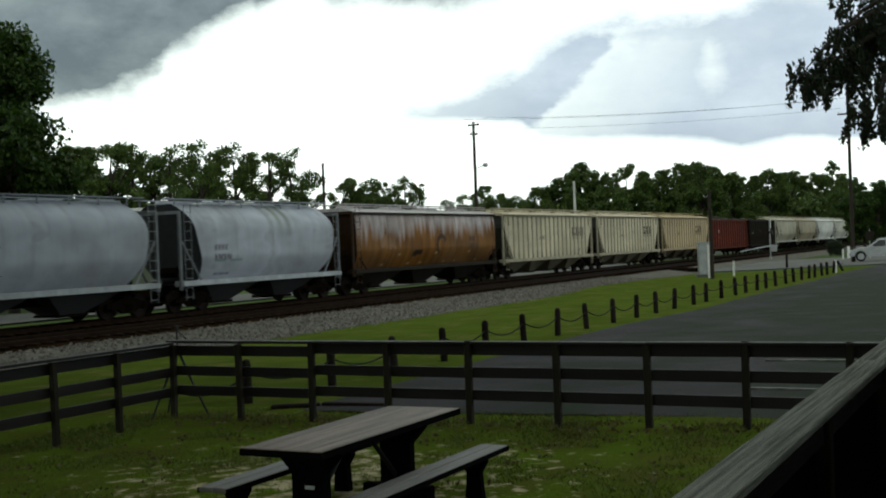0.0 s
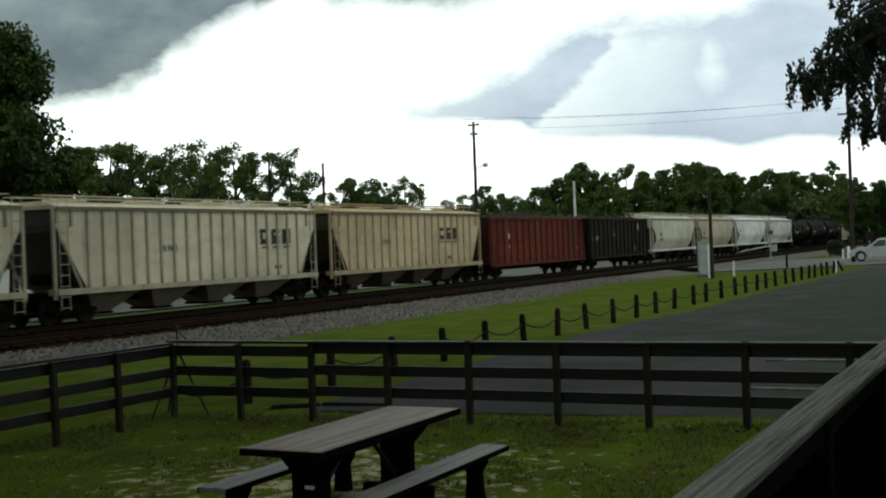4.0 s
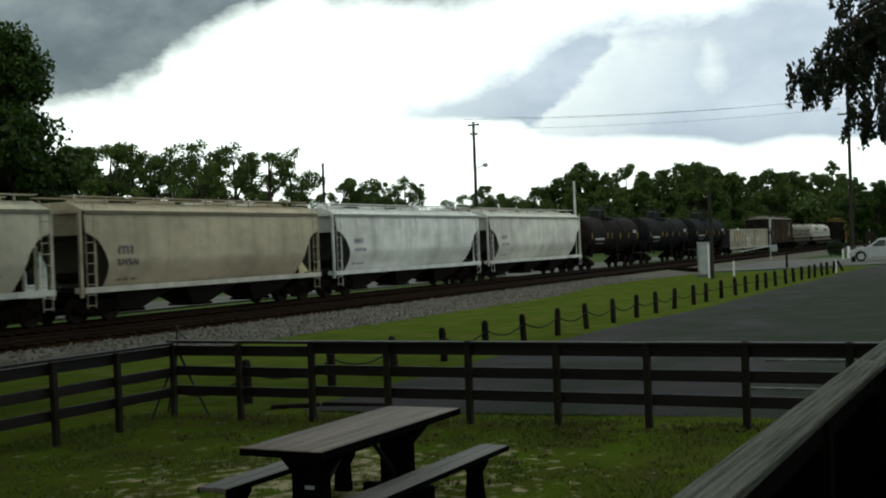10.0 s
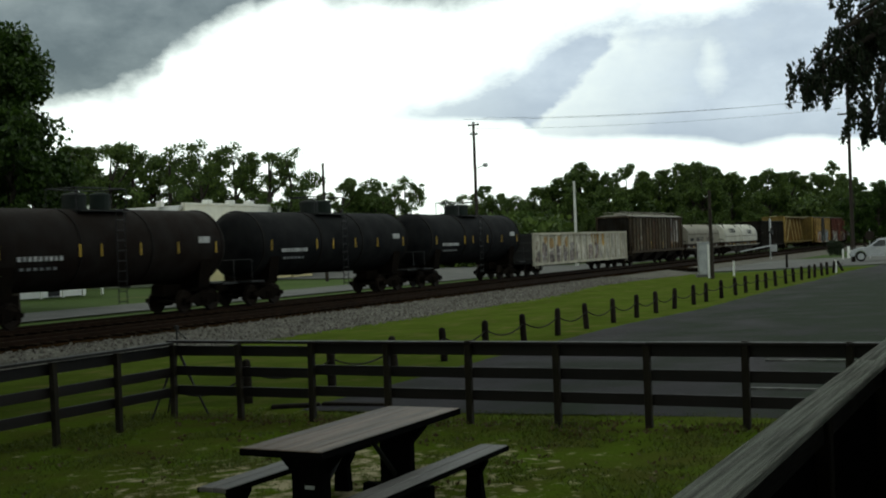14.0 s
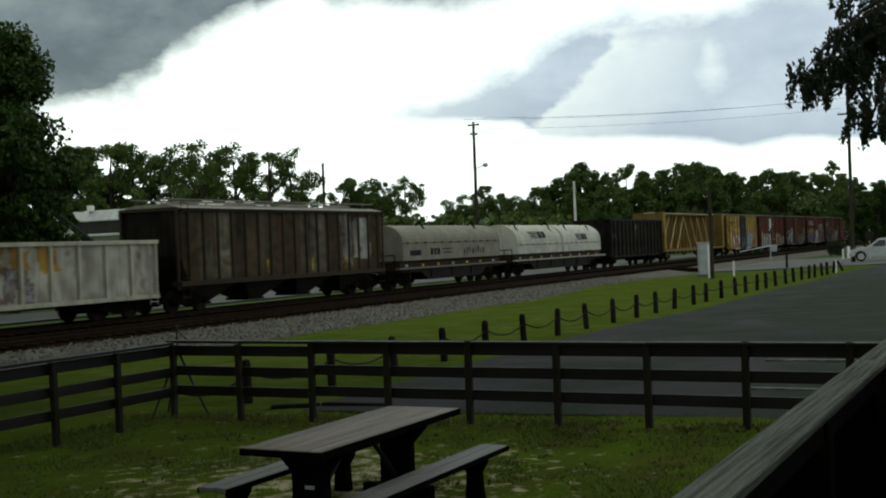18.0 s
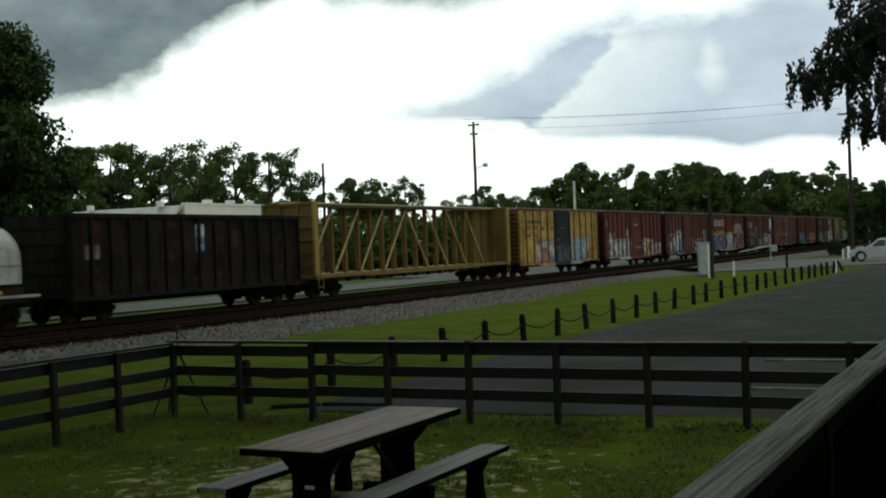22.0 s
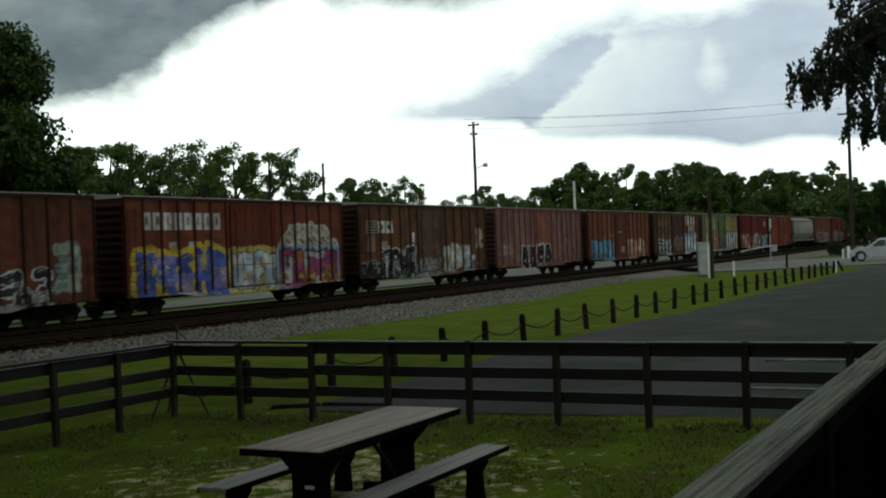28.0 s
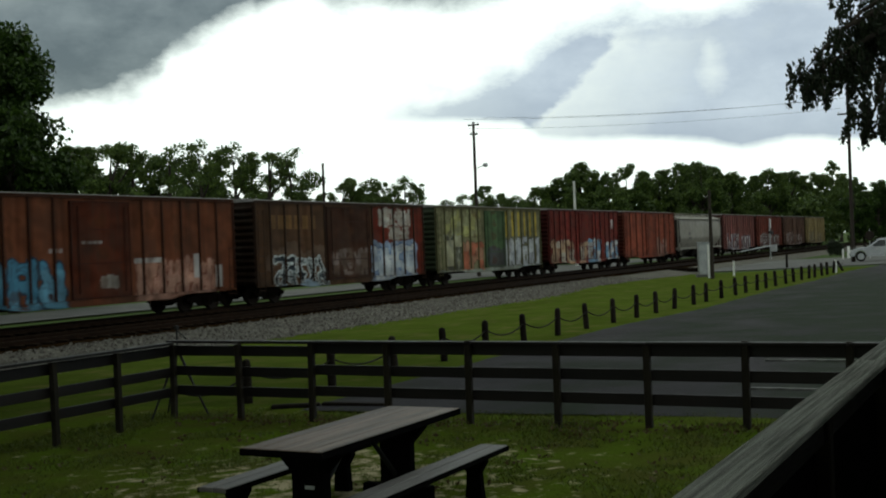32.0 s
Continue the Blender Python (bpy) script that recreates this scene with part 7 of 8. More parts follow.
def centerbeam(start, end):
    """An empty centre-beam flat car: deck, end bulkheads and a trussed middle wall."""
    col = rgb(0.38, 0.265, 0.080)
    ob, length = new_car("centre_beam_car", start, end, "empty yellow centre-beam lumber car with open truss", "flat car", (end - start) * SPEED - 5.2)
    h = (length - 1.5) / 2
    mat = coat(col, 0.45)
    bm = bmesh.new()
    box(bm, -h, h, -1.45, 1.45, 1.02, 1.14)
    box(bm, -h, h, -0.25, 0.25, 0.72, 1.02)
    part("deck", bm, coat(col * 0.55, 0.5), ob)
    bm = bmesh.new()
    prism(bm, [(-h, 1.0), (-h, 1.18), (h, 1.18), (h, 1.0), (h - 4.0, 1.0), (h - 5.0, 0.95), (-h + 5.0, 0.95), (-h + 4.0, 1.0)], "y", -1.50, -1.452)
    part("side_sill", bm, coat(col * 0.55, 0.6), ob)
    for s in (-1, 1):
        bm = bmesh.new()
        x = s * (h - 0.12)
        box(bm, x - 0.03, x + 0.03, -1.45, 1.45, 1.15, 4.62)
        # bulkhead, inner posts and ribs at about half colour: painted shade
        bh = part("bulkhead", bm, coat(col * 0.45, 0.6), ob)
        for y in (-1.45, -0.5, 0.5, 1.45):
            bm = bmesh.new()
            box(bm, x - 0.14, x + 0.14, y - 0.07, y + 0.07, 1.15, 4.64)
            part("bulkhead_post", bm, coat(col * (1.0 if y < -1 else 0.5), 0.5), bh)
        for z in (1.6, 2.2, 2.8, 3.4, 4.0, 4.55):
            bm = bmesh.new()
            box(bm, x - 0.11, x + 0.11, -1.37, 1.37, z, z + 0.12)
            part("bulkhead_rib", bm, coat(col * 0.5, 0.6), bh)
        bm = bmesh.new()
        rungs(bm, s * (h - 0.35), -1.52, 0.5, 4.5, 0.42)
        part("ladder", bm, mat, ob)
        bm = bmesh.new()
        xa, xb = sorted((s * (h - 0.2), s * (h - 2.1)))
        box(bm, xa, xb, -0.04, 0.04, 1.15, 4.5)
        part("gusset_plate", bm, coat(col * 0.5, 0.6), ob)
    bm = bmesh.new()
    box(bm, -h, h, -0.45, 0.45, 4.50, 4.62)
    part("top_chord", bm, coat(col * 0.4, 0.5), ob)
    bm = bmesh.new()
    box(bm, -h, h, -0.50, 0.50, 4.622, 4.70)
    part("top_plate", bm, coat((0.50, 0.44, 0.26), 0.4), ob, "pale plate along the top of the truss")
    n = 16
    step = (2 * h - 2.4) / n
    for k in range(n + 1):
        x = -h + 1.2 + step * k
        bm = bmesh.new()
        for y in (-0.11, 0.11):
            prism(bm, [(x - 0.085, 1.15), (x + 0.085, 1.15), (x + 0.05, 4.5), (x - 0.05, 4.5)], "y", y - 0.012, y + 0.012)
        box(bm, x - 0.012, x + 0.012, -0.098, 0.098, 1.15, 4.5)
        part("column", bm, coat((0.175, 0.105, 0.032), 0.6), ob)
        if k < n and k % 2 == 0:   # a brace over two bays, rising towards the middle of the car
            bm = bmesh.new()
            xa, xb = (x + 0.05, x + 2 * step - 0.05) if k < n / 2 else (x + 2 * step - 0.05, x + 0.05)
            tube(bm, (xa, -0.16, 1.2), (xb, -0.16, 4.4), 0.055, n=6)
            part("brace", bm, coat((0.50, 0.40, 0.19), 0.5), ob)
    winch = shared("winch", lambda b: soft_box(b, -0.15, 0.15, -1.53, -1.40, 0.76, 0.945, 0.02), "under")
    for k in range(15):
        part("winch", winch, None, ob, at=pose(-h + 1.5 + (2 * h - 3) * k / 14, 0, 0))
    return ob

# ---- the cars in running order ----
WHITE, BLACK = (0.62, 0.62, 0.60), (0.02, 0.02, 0.022)
BLUE, SKYBLUE, YELLOW, PINK, GREEN = (0.045, 0.075, 0.25), (0.25, 0.42, 0.62), (0.42, 0.32, 0.045), (0.60, 0.30, 0.24), (0.16, 0.26, 0.14)
EDGE = [2.62, 3.53, 4.44, 5.716, 6.965, 8.195, 9.465, 10.73, 11.84, 12.96, 14.12, 15.36, 16.59, 17.65, 18.76, 19.83, 21.32, 22.54, 23.62, 24.96, 26.045, 27.726, 28.91, 30.107, 31.287, 32.453, 33.608, 34.785, 35.984, 37.173, 38.362, 39.524, 40.68, 41.92, 43.12, 44.32, 45.52, 46.82]


def lettering(x0, z0, cols=(0.10, 0.10, 0.11), count=4):
    """Small two-line marks as stand on every car side."""
    def art(c, x, z):
        bars(c, x, z, x0, z0, count, 0.16, 0.26, 0.07, cols)
        bars(c, x, z, x0, z0 - 0.42, count + 2, 0.14, 0.24, 0.06, cols)
        bars(c, x, z, x0 + 0.2, z0 - 1.0, 3, 0.3, 0.06, 0.1, cols)
    return art


def build_train():
    e = EDGE
    grey = (0.36, 0.385, 0.44)
    hopper(e[0], e[1], grey, "blue-grey rounded covered hopper car", lettering(-3.2, 2.4), bays=2, barrel=True, frame_col=(0.22, 0.235, 0.25), sill_col=(0.42, 0.44, 0.46), under=(0.06, 0.06, 0.065))

    def moss_runs(c, x, z):
        run = np.exp(-((x - 1.2) / 0.9) ** 2) * np.clip((z - 2.9) / 1.2, 0, 1) * (0.55 + 0.45 * np.sin(x * 9))
        c[:] = c * (1 - run[:, None]) + np.array((0.20, 0.22, 0.15)) * run[:, None]
        lettering(-3.9, 2.5, (0.16, 0.15, 0.17))(c, x, z)
        bars(c, x, z, -3.9, 2.0, 2, 0.8, 0.13, 0.3, (0.20, 0.30, 0.30))
    hopper(e[1], e[2], (0.44, 0.465, 0.53), "blue-grey rounded covered hopper with green runs", moss_runs, bays=2, barrel=True, frame_col=(0.22, 0.235, 0.25), sill_col=(0.50, 0.52, 0.55), under=(0.06, 0.06, 0.065))

    def rusty_orange(c, x, z):
        rng = np.random.default_rng(14)
        knots = np.linspace(-10, 10, 90)
        edge = np.interp(x, knots, 2.95 + 0.30 * rng.normal(size=90) + 0.25 * np.interp(knots, knots[::9], rng.normal(size=10)))
        fade = np.clip((z - edge) / 0.75, 0, 1)[:, None] * np.interp(x, knots, rng.uniform(0.45, 1.0, 90))[:, None]
        g = np.interp(x, knots, rng.uniform(0.7, 1.25, 90)) * (0.9 + 0.15 * np.sin(z * 3 + x))
        c[:] = c * g[:, None]
        c[:] = c * (1 - fade) + np.array((0.60, 0.55, 0.58)) * fade
        patch(c, x, z, -2.3, -1.3, 1.85, 2.15, (0.02, 0.012, 0.01), 1, 0.05)
        patch(c, x, z, -6.0, -4.4, 2.3, 2.9, (0.30, 0.16, 0.08), 6, 0.1)
        ring = np.abs(np.hypot(x - 1.0, (z - 2.4) * 1.1) - 0.55)
        c[(ring < 0.14) & (x - z < -1.1)] = (0.06, 0.028, 0.016)
        for xb in (-5.2, -2.4, 0.2, 2.9, 5.6):
            c[np.abs(x - xb) < 0.035] *= 0.45
        for k in range(9):
            bars(c, x, z, -5.5 + k * 1.45, 1.42 + 0.5 * (k % 3 == 1), 1, 0.28, 0.08, 0.1, (0.45, 0.36, 0.20))
        lettering(4.6, 2.6, (0.09, 0.04, 0.02))(c, x, z)
    hopper(e[2], e[3], (0.225, 0.098, 0.020), "orange-brown covered hopper with faded streaked top", rusty_orange, cut=2.2, slope=0.5, bays=3, roof=(0.55, 0.52, 0.53), frame_col=(0.06, 0.036, 0.022), sill_col=(0.022, 0.017, 0.013), eave=4.16)
    cream = (0.68, 0.61, 0.45)

    def big_mark(x0):
        def art(c, x, z):
            for k in range(3):   # three dark plain shapes: an open ring, a stepped bar, a solid block
                cx, cz = x0 + 0.26 + 0.84 * k, 3.06
                q = np.maximum(np.abs(x - cx) / 0.33, np.abs(z - cz) / 0.34)
                hole = (np.abs(x - cx - (0.12, 0.10, 0.0)[k]) < (0.24, 0.18, 0.0)[k]) & (np.abs(z - cz - (0.0, 0.10, 0.0)[k]) < (0.15, 0.07, 0.0)[k])
                c[(q < 1) & ~hole] = BLACK
            bars(c, x, z, x0, 2.55, 3, 0.56, 0.07, 0.28, BLACK)
            bars(c, x, z, x0 - 6.5, 2.5, 4, 0.15, 0.24, 0.08, (0.12, 0.11, 0.1))
            bars(c, x, z, x0 + 1.0, 1.55, 2, 0.2, 0.16, 0.1, BLACK)
        return art
    # frame_col darkens the ribs of these three cars for their shadow lines
    hopper(e[3], e[4], cream, "cream ribbed covered hopper with dark block mark", big_mark(4.2), ribbed=17, curved=False, eave=4.18, bays=4, cut=3.4, slope=0.64, frame_col=(0.46, 0.41, 0.30), under=(0.20, 0.175, 0.125))
    hopper(e[4], e[5], (0.72, 0.645, 0.475), "cream ribbed covered hopper with a dark mark, cleaner than the next", big_mark(3.9), ribbed=17, curved=False, eave=4.18, bays=4, cut=3.4, slope=0.64, frame_col=(0.46, 0.41, 0.30), under=(0.20, 0.175, 0.125))
    hopper(e[5], e[6], (0.62, 0.50, 0.31), "tan ribbed covered hopper with dark block mark", big_mark(3.0), ribbed=17, curved=False, eave=4.18, bays=4, cut=3.4, slope=0.64, frame_col=(0.46, 0.37, 0.24), under=(0.15, 0.12, 0.08))

    def red_art(c, x, z):
        bars(c, x, z, -5.6, 2.6, 1, 0.3, 0.35, 0.1, WHITE)
        bars(c, x, z, -5.6, 2.05, 2, 0.22, 0.2, 0.1, (0.4, 0.35, 0.33))
        patch(c, x, z, 5.0, 6.4, 1.4, 3.6, (0.075, 0.035, 0.03), 4, 0.15)
        bars(c, x, z, 7.0, 1.8, 2, 0.1, 0.1, 0.1, WHITE)
    gondola(e[6], e[7], (0.165, 0.038, 0.024), "red high-sided ribbed gondola heaped with wood chips", 4.02, 1.0, 16, red_art, 0.42, (0.115, 0.026, 0.018), lean=0.62)
    def end_bays(c, x, z):
        for lo, hi, col in ((-9.0, -5.9, (0.046, 0.030, 0.018)), (6.3, 9.0, (0.036, 0.028, 0.020))):
            c[(x > lo) & (x < hi)] = col
        bars(c, x, z, -7.0, 2.3, 2, 0.5, 0.25, 0.3, (0.20, 0.17, 0.12))
    # the last colour darkens the ribs to stand for their shadow
    gondola(e[7], e[8], (0.020, 0.016, 0.011), "black high-sided ribbed gondola heaped with wood chips", 4.02, 1.0, 14, lambda c, x, z: (end_bays(c, x, z), bars(c, x, z, -6.0, 2.4, 3, 0.16, 0.25, 0.09, (0.3, 0.28, 0.25)), disc(c, x, z, 5.1, 3.35, 0.24, 0.34, (0.52, 0.51, 0.48)), bars(c, x, z, -1.8, 2.62, 2, 0.2, 0.2, 0.08, (0.26, 0.25, 0.22)), bars(c, x, z, -1.9, 3.0, 1, 0.3, 0.16, 0.1, (0.26, 0.25, 0.22)), bars(c, x, z, 3.9, 1.35, 1, 0.32, 0.45, 0.1, (0.22, 0.21, 0.19))), 0.4, (0.013, 0.010, 0.0075))
    hopper(e[8], e[9], (0.62, 0.585, 0.46), "beige smooth covered hopper with grey sill", lettering(-5.0, 2.5), sill_col=(0.66, 0.66, 0.62), arc=1.35)
    hopper(e[9], e[10], (0.54, 0.47, 0.345), "tan smooth covered hopper, rust streaked", lettering(-6.0, 2.5), sill_col=(0.60, 0.57, 0.50), arc=1.35)
    hopper(e[10], e[11], (0.84, 0.84, 0.81), "white smooth covered hopper car", lettering(-6.6, 2.6, (0.18, 0.18, 0.24)), sill_col=(0.78, 0.78, 0.75), arc=1.45)
    hopper(e[11], e[12], (0.80, 0.78, 0.71), "off-white smooth covered hopper car", lettering(-6.4, 2.6, (0.25, 0.25, 0.28)), sill_col=(0.76, 0.75, 0.70), arc=1.45)
    tank_car(e[12], e[13], "black tank car with brown-tinged barrel")
    tank_car(e[13], e[14], "black tank car with pale marks", (0.0068, 0.0072, 0.0080))
    tank_car(e[14], e[15], "black tank car with yellow strips", (0.0066, 0.0070, 0.0082))

    def pale_gon(c, x, z):
        rng = random.Random(8)
        for k in range(16):
            x0 = -10 + k * 1.28
            if k in (9, 10, 11):
                patch(c, x, z, x0 + 0.15, x0 + 1.1, 2.0, 2.8, (0.44, 0.26, 0.06), k, 0.10)
            if k < 7:
                patch(c, x, z, x0 + 0.2, x0 + 0.9, 1.0, 1.0 + rng.uniform(0.5, 1.3), (0.15, 0.13, 0.13), k * 3, 0.2)
        tag(c, x, z, -8.5, -1.5, 1.0, 2.1, [(0.42, 0.40, 0.40), (0.34, 0.30, 0.28)], (0.16, 0.13, 0.12), 15, fat=0.06)
        tag(c, x, z, 0.5, 4.0, 1.0, 2.0, [(0.30, 0.24, 0.22), (0.36, 0.35, 0.36)], (0.18, 0.14, 0.13), 16, fat=0.06)
        for q, z0 in ((-8.0, 2.2), (-6.9, 1.9), (-5.4, 2.1), (-3.9, 2.0)):
            patch(c, x, z, q, q + 0.7, z0, z0 + 0.55, (0.36, 0.24, 0.11), q, 0.12)
    gondola(e[15], e[16], (0.52, 0.49, 0.415), "dirty white low gondola with rusty patches", 2.95, 0.85, 15, pale_gon, None, (0.50, 0.465, 0.37))
    def rust_bays(c, x, z):
        for k in range(16):
            x0 = -8 + k * 1.06
            c[(x > x0) & (x < x0 + 1.06)] = np.array(((0.060, 0.044, 0.026), (0.080, 0.066, 0.040), (0.052, 0.040, 0.026), (0.085, 0.074, 0.050), (0.066, 0.044, 0.028), (0.078, 0.058, 0.036), (0.13, 0.115, 0.085))[(k * 3) % 7])
        patch(c, x, z, 5.2, 6.8, 1.9, 3.9, (0.34, 0.32, 0.30), 5, 0.08)
        patch(c, x, z, 4.0, 5.0, 1.6, 4.0, (0.20, 0.18, 0.17), 2, 0.1)
        bars(c, x, z, -5.6, 2.3, 3, 0.16, 0.25, 0.08, (0.24, 0.22, 0.2))
        for x0 in (-5.7, -2.2, 1.4, 4.4):
            bars(c, x, z, x0, 1.45, 1, 0.10, 0.6, 0.1, (0.62, 0.38, 0.04))
    hopper(e[16], e[17], (0.062, 0.046, 0.028), "dark brown ribbed covered hopper, heavily rusted", rust_bays, ribbed=16, curved=False, bays=4, cut=2.3, slope=0.4, grime=0.8, roof=(0.30, 0.28, 0.24), frame_col=(0.045, 0.032, 0.020), skin="paint", eave=4.20)

    def marks_a(bm, k, rise, seam):
        for q in range(3):   # name block, then two lines of small marks, then sprayed scrawl
            hood_mark(bm, -3.15 + q * 0.42, -2.83 + q * 0.42, 1.84, 2.24, rise, seam)
        for q in range(5):
            hood_mark(bm, -1.7 + q * 0.3, -1.48 + q * 0.3, 2.12, 2.20, rise, seam)
            hood_mark(bm, -1.7 + q * 0.3, -1.48 + q * 0.3, 1.92, 2.00, rise, seam)
        for q in range(8):
            hood_mark(bm, 1.2 + q * 0.38, 1.32 + q * 0.38 + 0.08 * (q % 2), 1.80 + 0.05 * (q % 3), 2.12 + 0.07 * (q % 3), rise, seam)
        hood_mark(bm, -5.6, -4.3, 1.85, 2.15, rise, seam)

    def marks_b(bm, k, rise, seam):
        x0 = -6.0 if k == 0 else 2.85
        w = 1.0 if k == 0 else 0.8
        for q in range(5):
            hood_mark(bm, x0 + 0.06 * (4 - q), x0 + 1.55 * w, 2.60 + 0.105 * q - 0.2 * k, 2.66 + 0.105 * q - 0.2 * k, rise, seam)
        hood_mark(bm, x0 + 1.62 * w, x0 + 2.2 * w, 2.62 - 0.2 * k, 3.08 - 0.22 * k, rise, seam)
        hood_mark(bm, x0 + 2.32 * w, x0 + 2.95 * w, 2.62 - 0.2 * k, 3.08 - 0.22 * k, rise, seam)
    coil_car(e[17], e[18], 1, [(0.25, 0.23, 0.185)], "grey-brown coil car with one long rounded hood", marks_a, 2.55, (-2.96, 3.87))
    coil_car(e[18], e[19], 2, [(0.52, 0.50, 0.43), (0.56, 0.54, 0.48)], "coil car with two off-white rounded hoods", marks_b, 2.20, (-7.35, -1.45, 1.8, 6.55))
    # ribs again below the panel colour: rib shadow painted in
    gondola(e[19], e[20], (0.0135, 0.0115, 0.0078), "black high-sided ribbed gondola car", 3.95, 0.95, 14, lambda c, x, z: (bars(c, x, z, -0.15, 2.50, 1, 0.55, 0.55, 0.1, (0.16, 0.22, 0.36)), bars(c, x, z, -0.15, 3.05, 1, 0.55, 0.50, 0.1, (0.60, 0.60, 0.60)), bars(c, x, z, 0.0, 3.2, 1, 0.22, 0.2, 0.1, (0.05, 0.05, 0.06)), bars(c, x, z, 0.0, 2.62, 1, 0.25, 0.1, 0.1, (0.6, 0.6, 0.6)), bars(c, x, z, -6.4, 2.35, 1, 0.7, 0.5, 0.08, (0.22, 0.22, 0.20)), patch(c, x, z, 2.0, 2.5, 2.7, 3.2, (0.05, 0.022, 0.016), 3)), None, (0.009, 0.0075, 0.0065))
    centerbeam(e[20], e[21])

    def art_yellow(c, x, z):
        patch(c, x, z, 2.2, 5.9, 0.8, 2.0, (0.40, 0.33, 0.16), 2, 0.2)
        tag(c, x, z, -4.9, -1.6, 0.65, 2.35, [(0.54, 0.46, 0.40), (0.42, 0.22, 0.15), (0.40, 0.40, 0.44)], (0.16, 0.10, 0.08), 31, back=(0.46, 0.31, 0.12))
        tag(c, x, z, 2.3, 5.6, 0.95, 2.3, [(0.24, 0.36, 0.50), (0.34, 0.40, 0.48)], (0.34, 0.30, 0.22), 32, back=(0.36, 0.36, 0.34))
        patch(c, x, z, 5.3, 6.9, 0.8, 1.7, (0.33, 0.14, 0.04), 6, 0.2)
        bars(c, x, z, -6.2, 3.62, 4, 0.30, 0.24, 0.30, (0.03, 0.02, 0.01))
        bars(c, x, z, -6.4, 3.40, 1, 2.2, 0.06, 0.1, (0.03, 0.02, 0.01))
        blocks(c, x, z, -6.4, 2.75, 2, 0.75, 0.55, 0.4, (0.06, 0.035, 0.012), 0.07)
        bars(c, x, z, -3.7, 3.15, 3, 0.34, 0.22, 0.55, (0.03, 0.02, 0.01))
        bars(c, x, z, 3.9, 3.3, 3, 0.4, 0.35, 0.75, (0.16, 0.12, 0.08))
        hit = (x > -1.4) & (x < 1.7)
        c[hit] = np.array((0.030, 0.035, 0.042)) * np.where(np.abs(x[hit] - 0.16) < 1.42, 1.0, 0.6)[:, None]
        tag(c, x, z, -1.2, 1.4, 0.9, 2.0, [(0.06, 0.075, 0.08), (0.12, 0.15, 0.15)], (0.20, 0.24, 0.23), 33, fat=0.07, edge=0.03)
        bars(c, x, z, -1.1, 2.4, 1, 0.5, 0.06, 0.1, (0.3, 0.3, 0.3))
        bars(c, x, z, -0.1, 3.25, 1, 0.7, 0.06, 0.1, (0.3, 0.3, 0.3))
    boxcar(e[21], e[22], (0.49, 0.32, 0.095), "yellow boxcar with ribbed dark slate door and graffiti", art_yellow, door=(0.030, 0.035, 0.042), door_at=0.16, door_wide=3.06, ribs=12, rib_col=(0.12, 0.065, 0.015), ends=(0.09, 0.05, 0.012), pale_sill=True, door_ribs=10)

    def art_a(c, x, z):
        tag(c, x, z, -6.8, -1.6, 0.6, 2.1, [(0.56, 0.56, 0.52), (0.46, 0.47, 0.44)], (0.14, 0.11, 0.10), 41, back=(0.34, 0.29, 0.25), fat=0.11)
        tag(c, x, z, 1.95, 5.2, 0.85, 2.2, [(0.52, 0.46, 0.26), (0.46, 0.43, 0.34)], (0.20, 0.11, 0.08), 42, fat=0.11)
        tag(c, x, z, 5.3, 7.9, 0.9, 1.9, [(0.28, 0.26, 0.28), (0.46, 0.44, 0.42)], (0.12, 0.05, 0.05), 43)
        for q in range(2):
            bars(c, x, z, -6.6 + 0.85 * q, 2.5, 1, 0.36, 0.36, 0.1, WHITE)
            bars(c, x, z, -6.6 + 0.85 * q, 2.05, 1, 0.36, 0.3, 0.1, WHITE)
        bars(c, x, z, -7.4, 3.3, 1, 0.42, 0.6, 0.1, (0.28, 0.22, 0.20))
        bars(c, x, z, -2.1, 2.55, 1, 0.3, 0.6, 0.1, WHITE)
        bars(c, x, z, -0.3, 3.45, 1, 1.1, 0.14, 0.1, (0.42, 0.38, 0.34))
        bars(c, x, z, 0.2, 1.5, 1, 1.4, 0.2, 0.1, (0.30, 0.24, 0.18))
    boxcar(e[22], e[23], (0.140, 0.042, 0.030), "dark red boxcar with low graffiti", art_a, door_at=0.22, door_wide=3.2, door_ribs=4, pale_sill=True)

    def art_b(c, x, z):
        tag(c, x, z, -7.4, -4.9, 0.8, 2.4, [(0.07, 0.07, 0.08), (0.40, 0.38, 0.30)], (0.50, 0.50, 0.48), 51)
        tag(c, x, z, -4.8, -1.9, 0.6, 2.5, [(0.50, 0.52, 0.50), (0.10, 0.12, 0.20)], (0.40, 0.40, 0.42), 54, back=(0.30, 0.30, 0.32))
        tag(c, x, z, 1.7, 5.6, 0.62, 1.9, [(0.020, 0.022, 0.025), (0.03, 0.034, 0.036)], (0.56, 0.58, 0.56), 52, fat=0.12)
        patch(c, x, z, 5.9, 7.0, 1.2, 2.9, (0.15, 0.19, 0.17), 3, 0.08)
        tag(c, x, z, 5.9, 7.0, 1.3, 2.9, [(0.20, 0.27, 0.24), (0.34, 0.36, 0.26)], (0.34, 0.40, 0.37), 53, fat=0.08)
        patch(c, x, z, 1.8, 6.8, 0.6, 0.8, (0.40, 0.38, 0.36), 9, 0.1)
    boxcar(e[23], e[24], (0.125, 0.045, 0.026), "brown-red boxcar with black and silver graffiti", art_b, door_at=-0.3, door_wide=3.1)

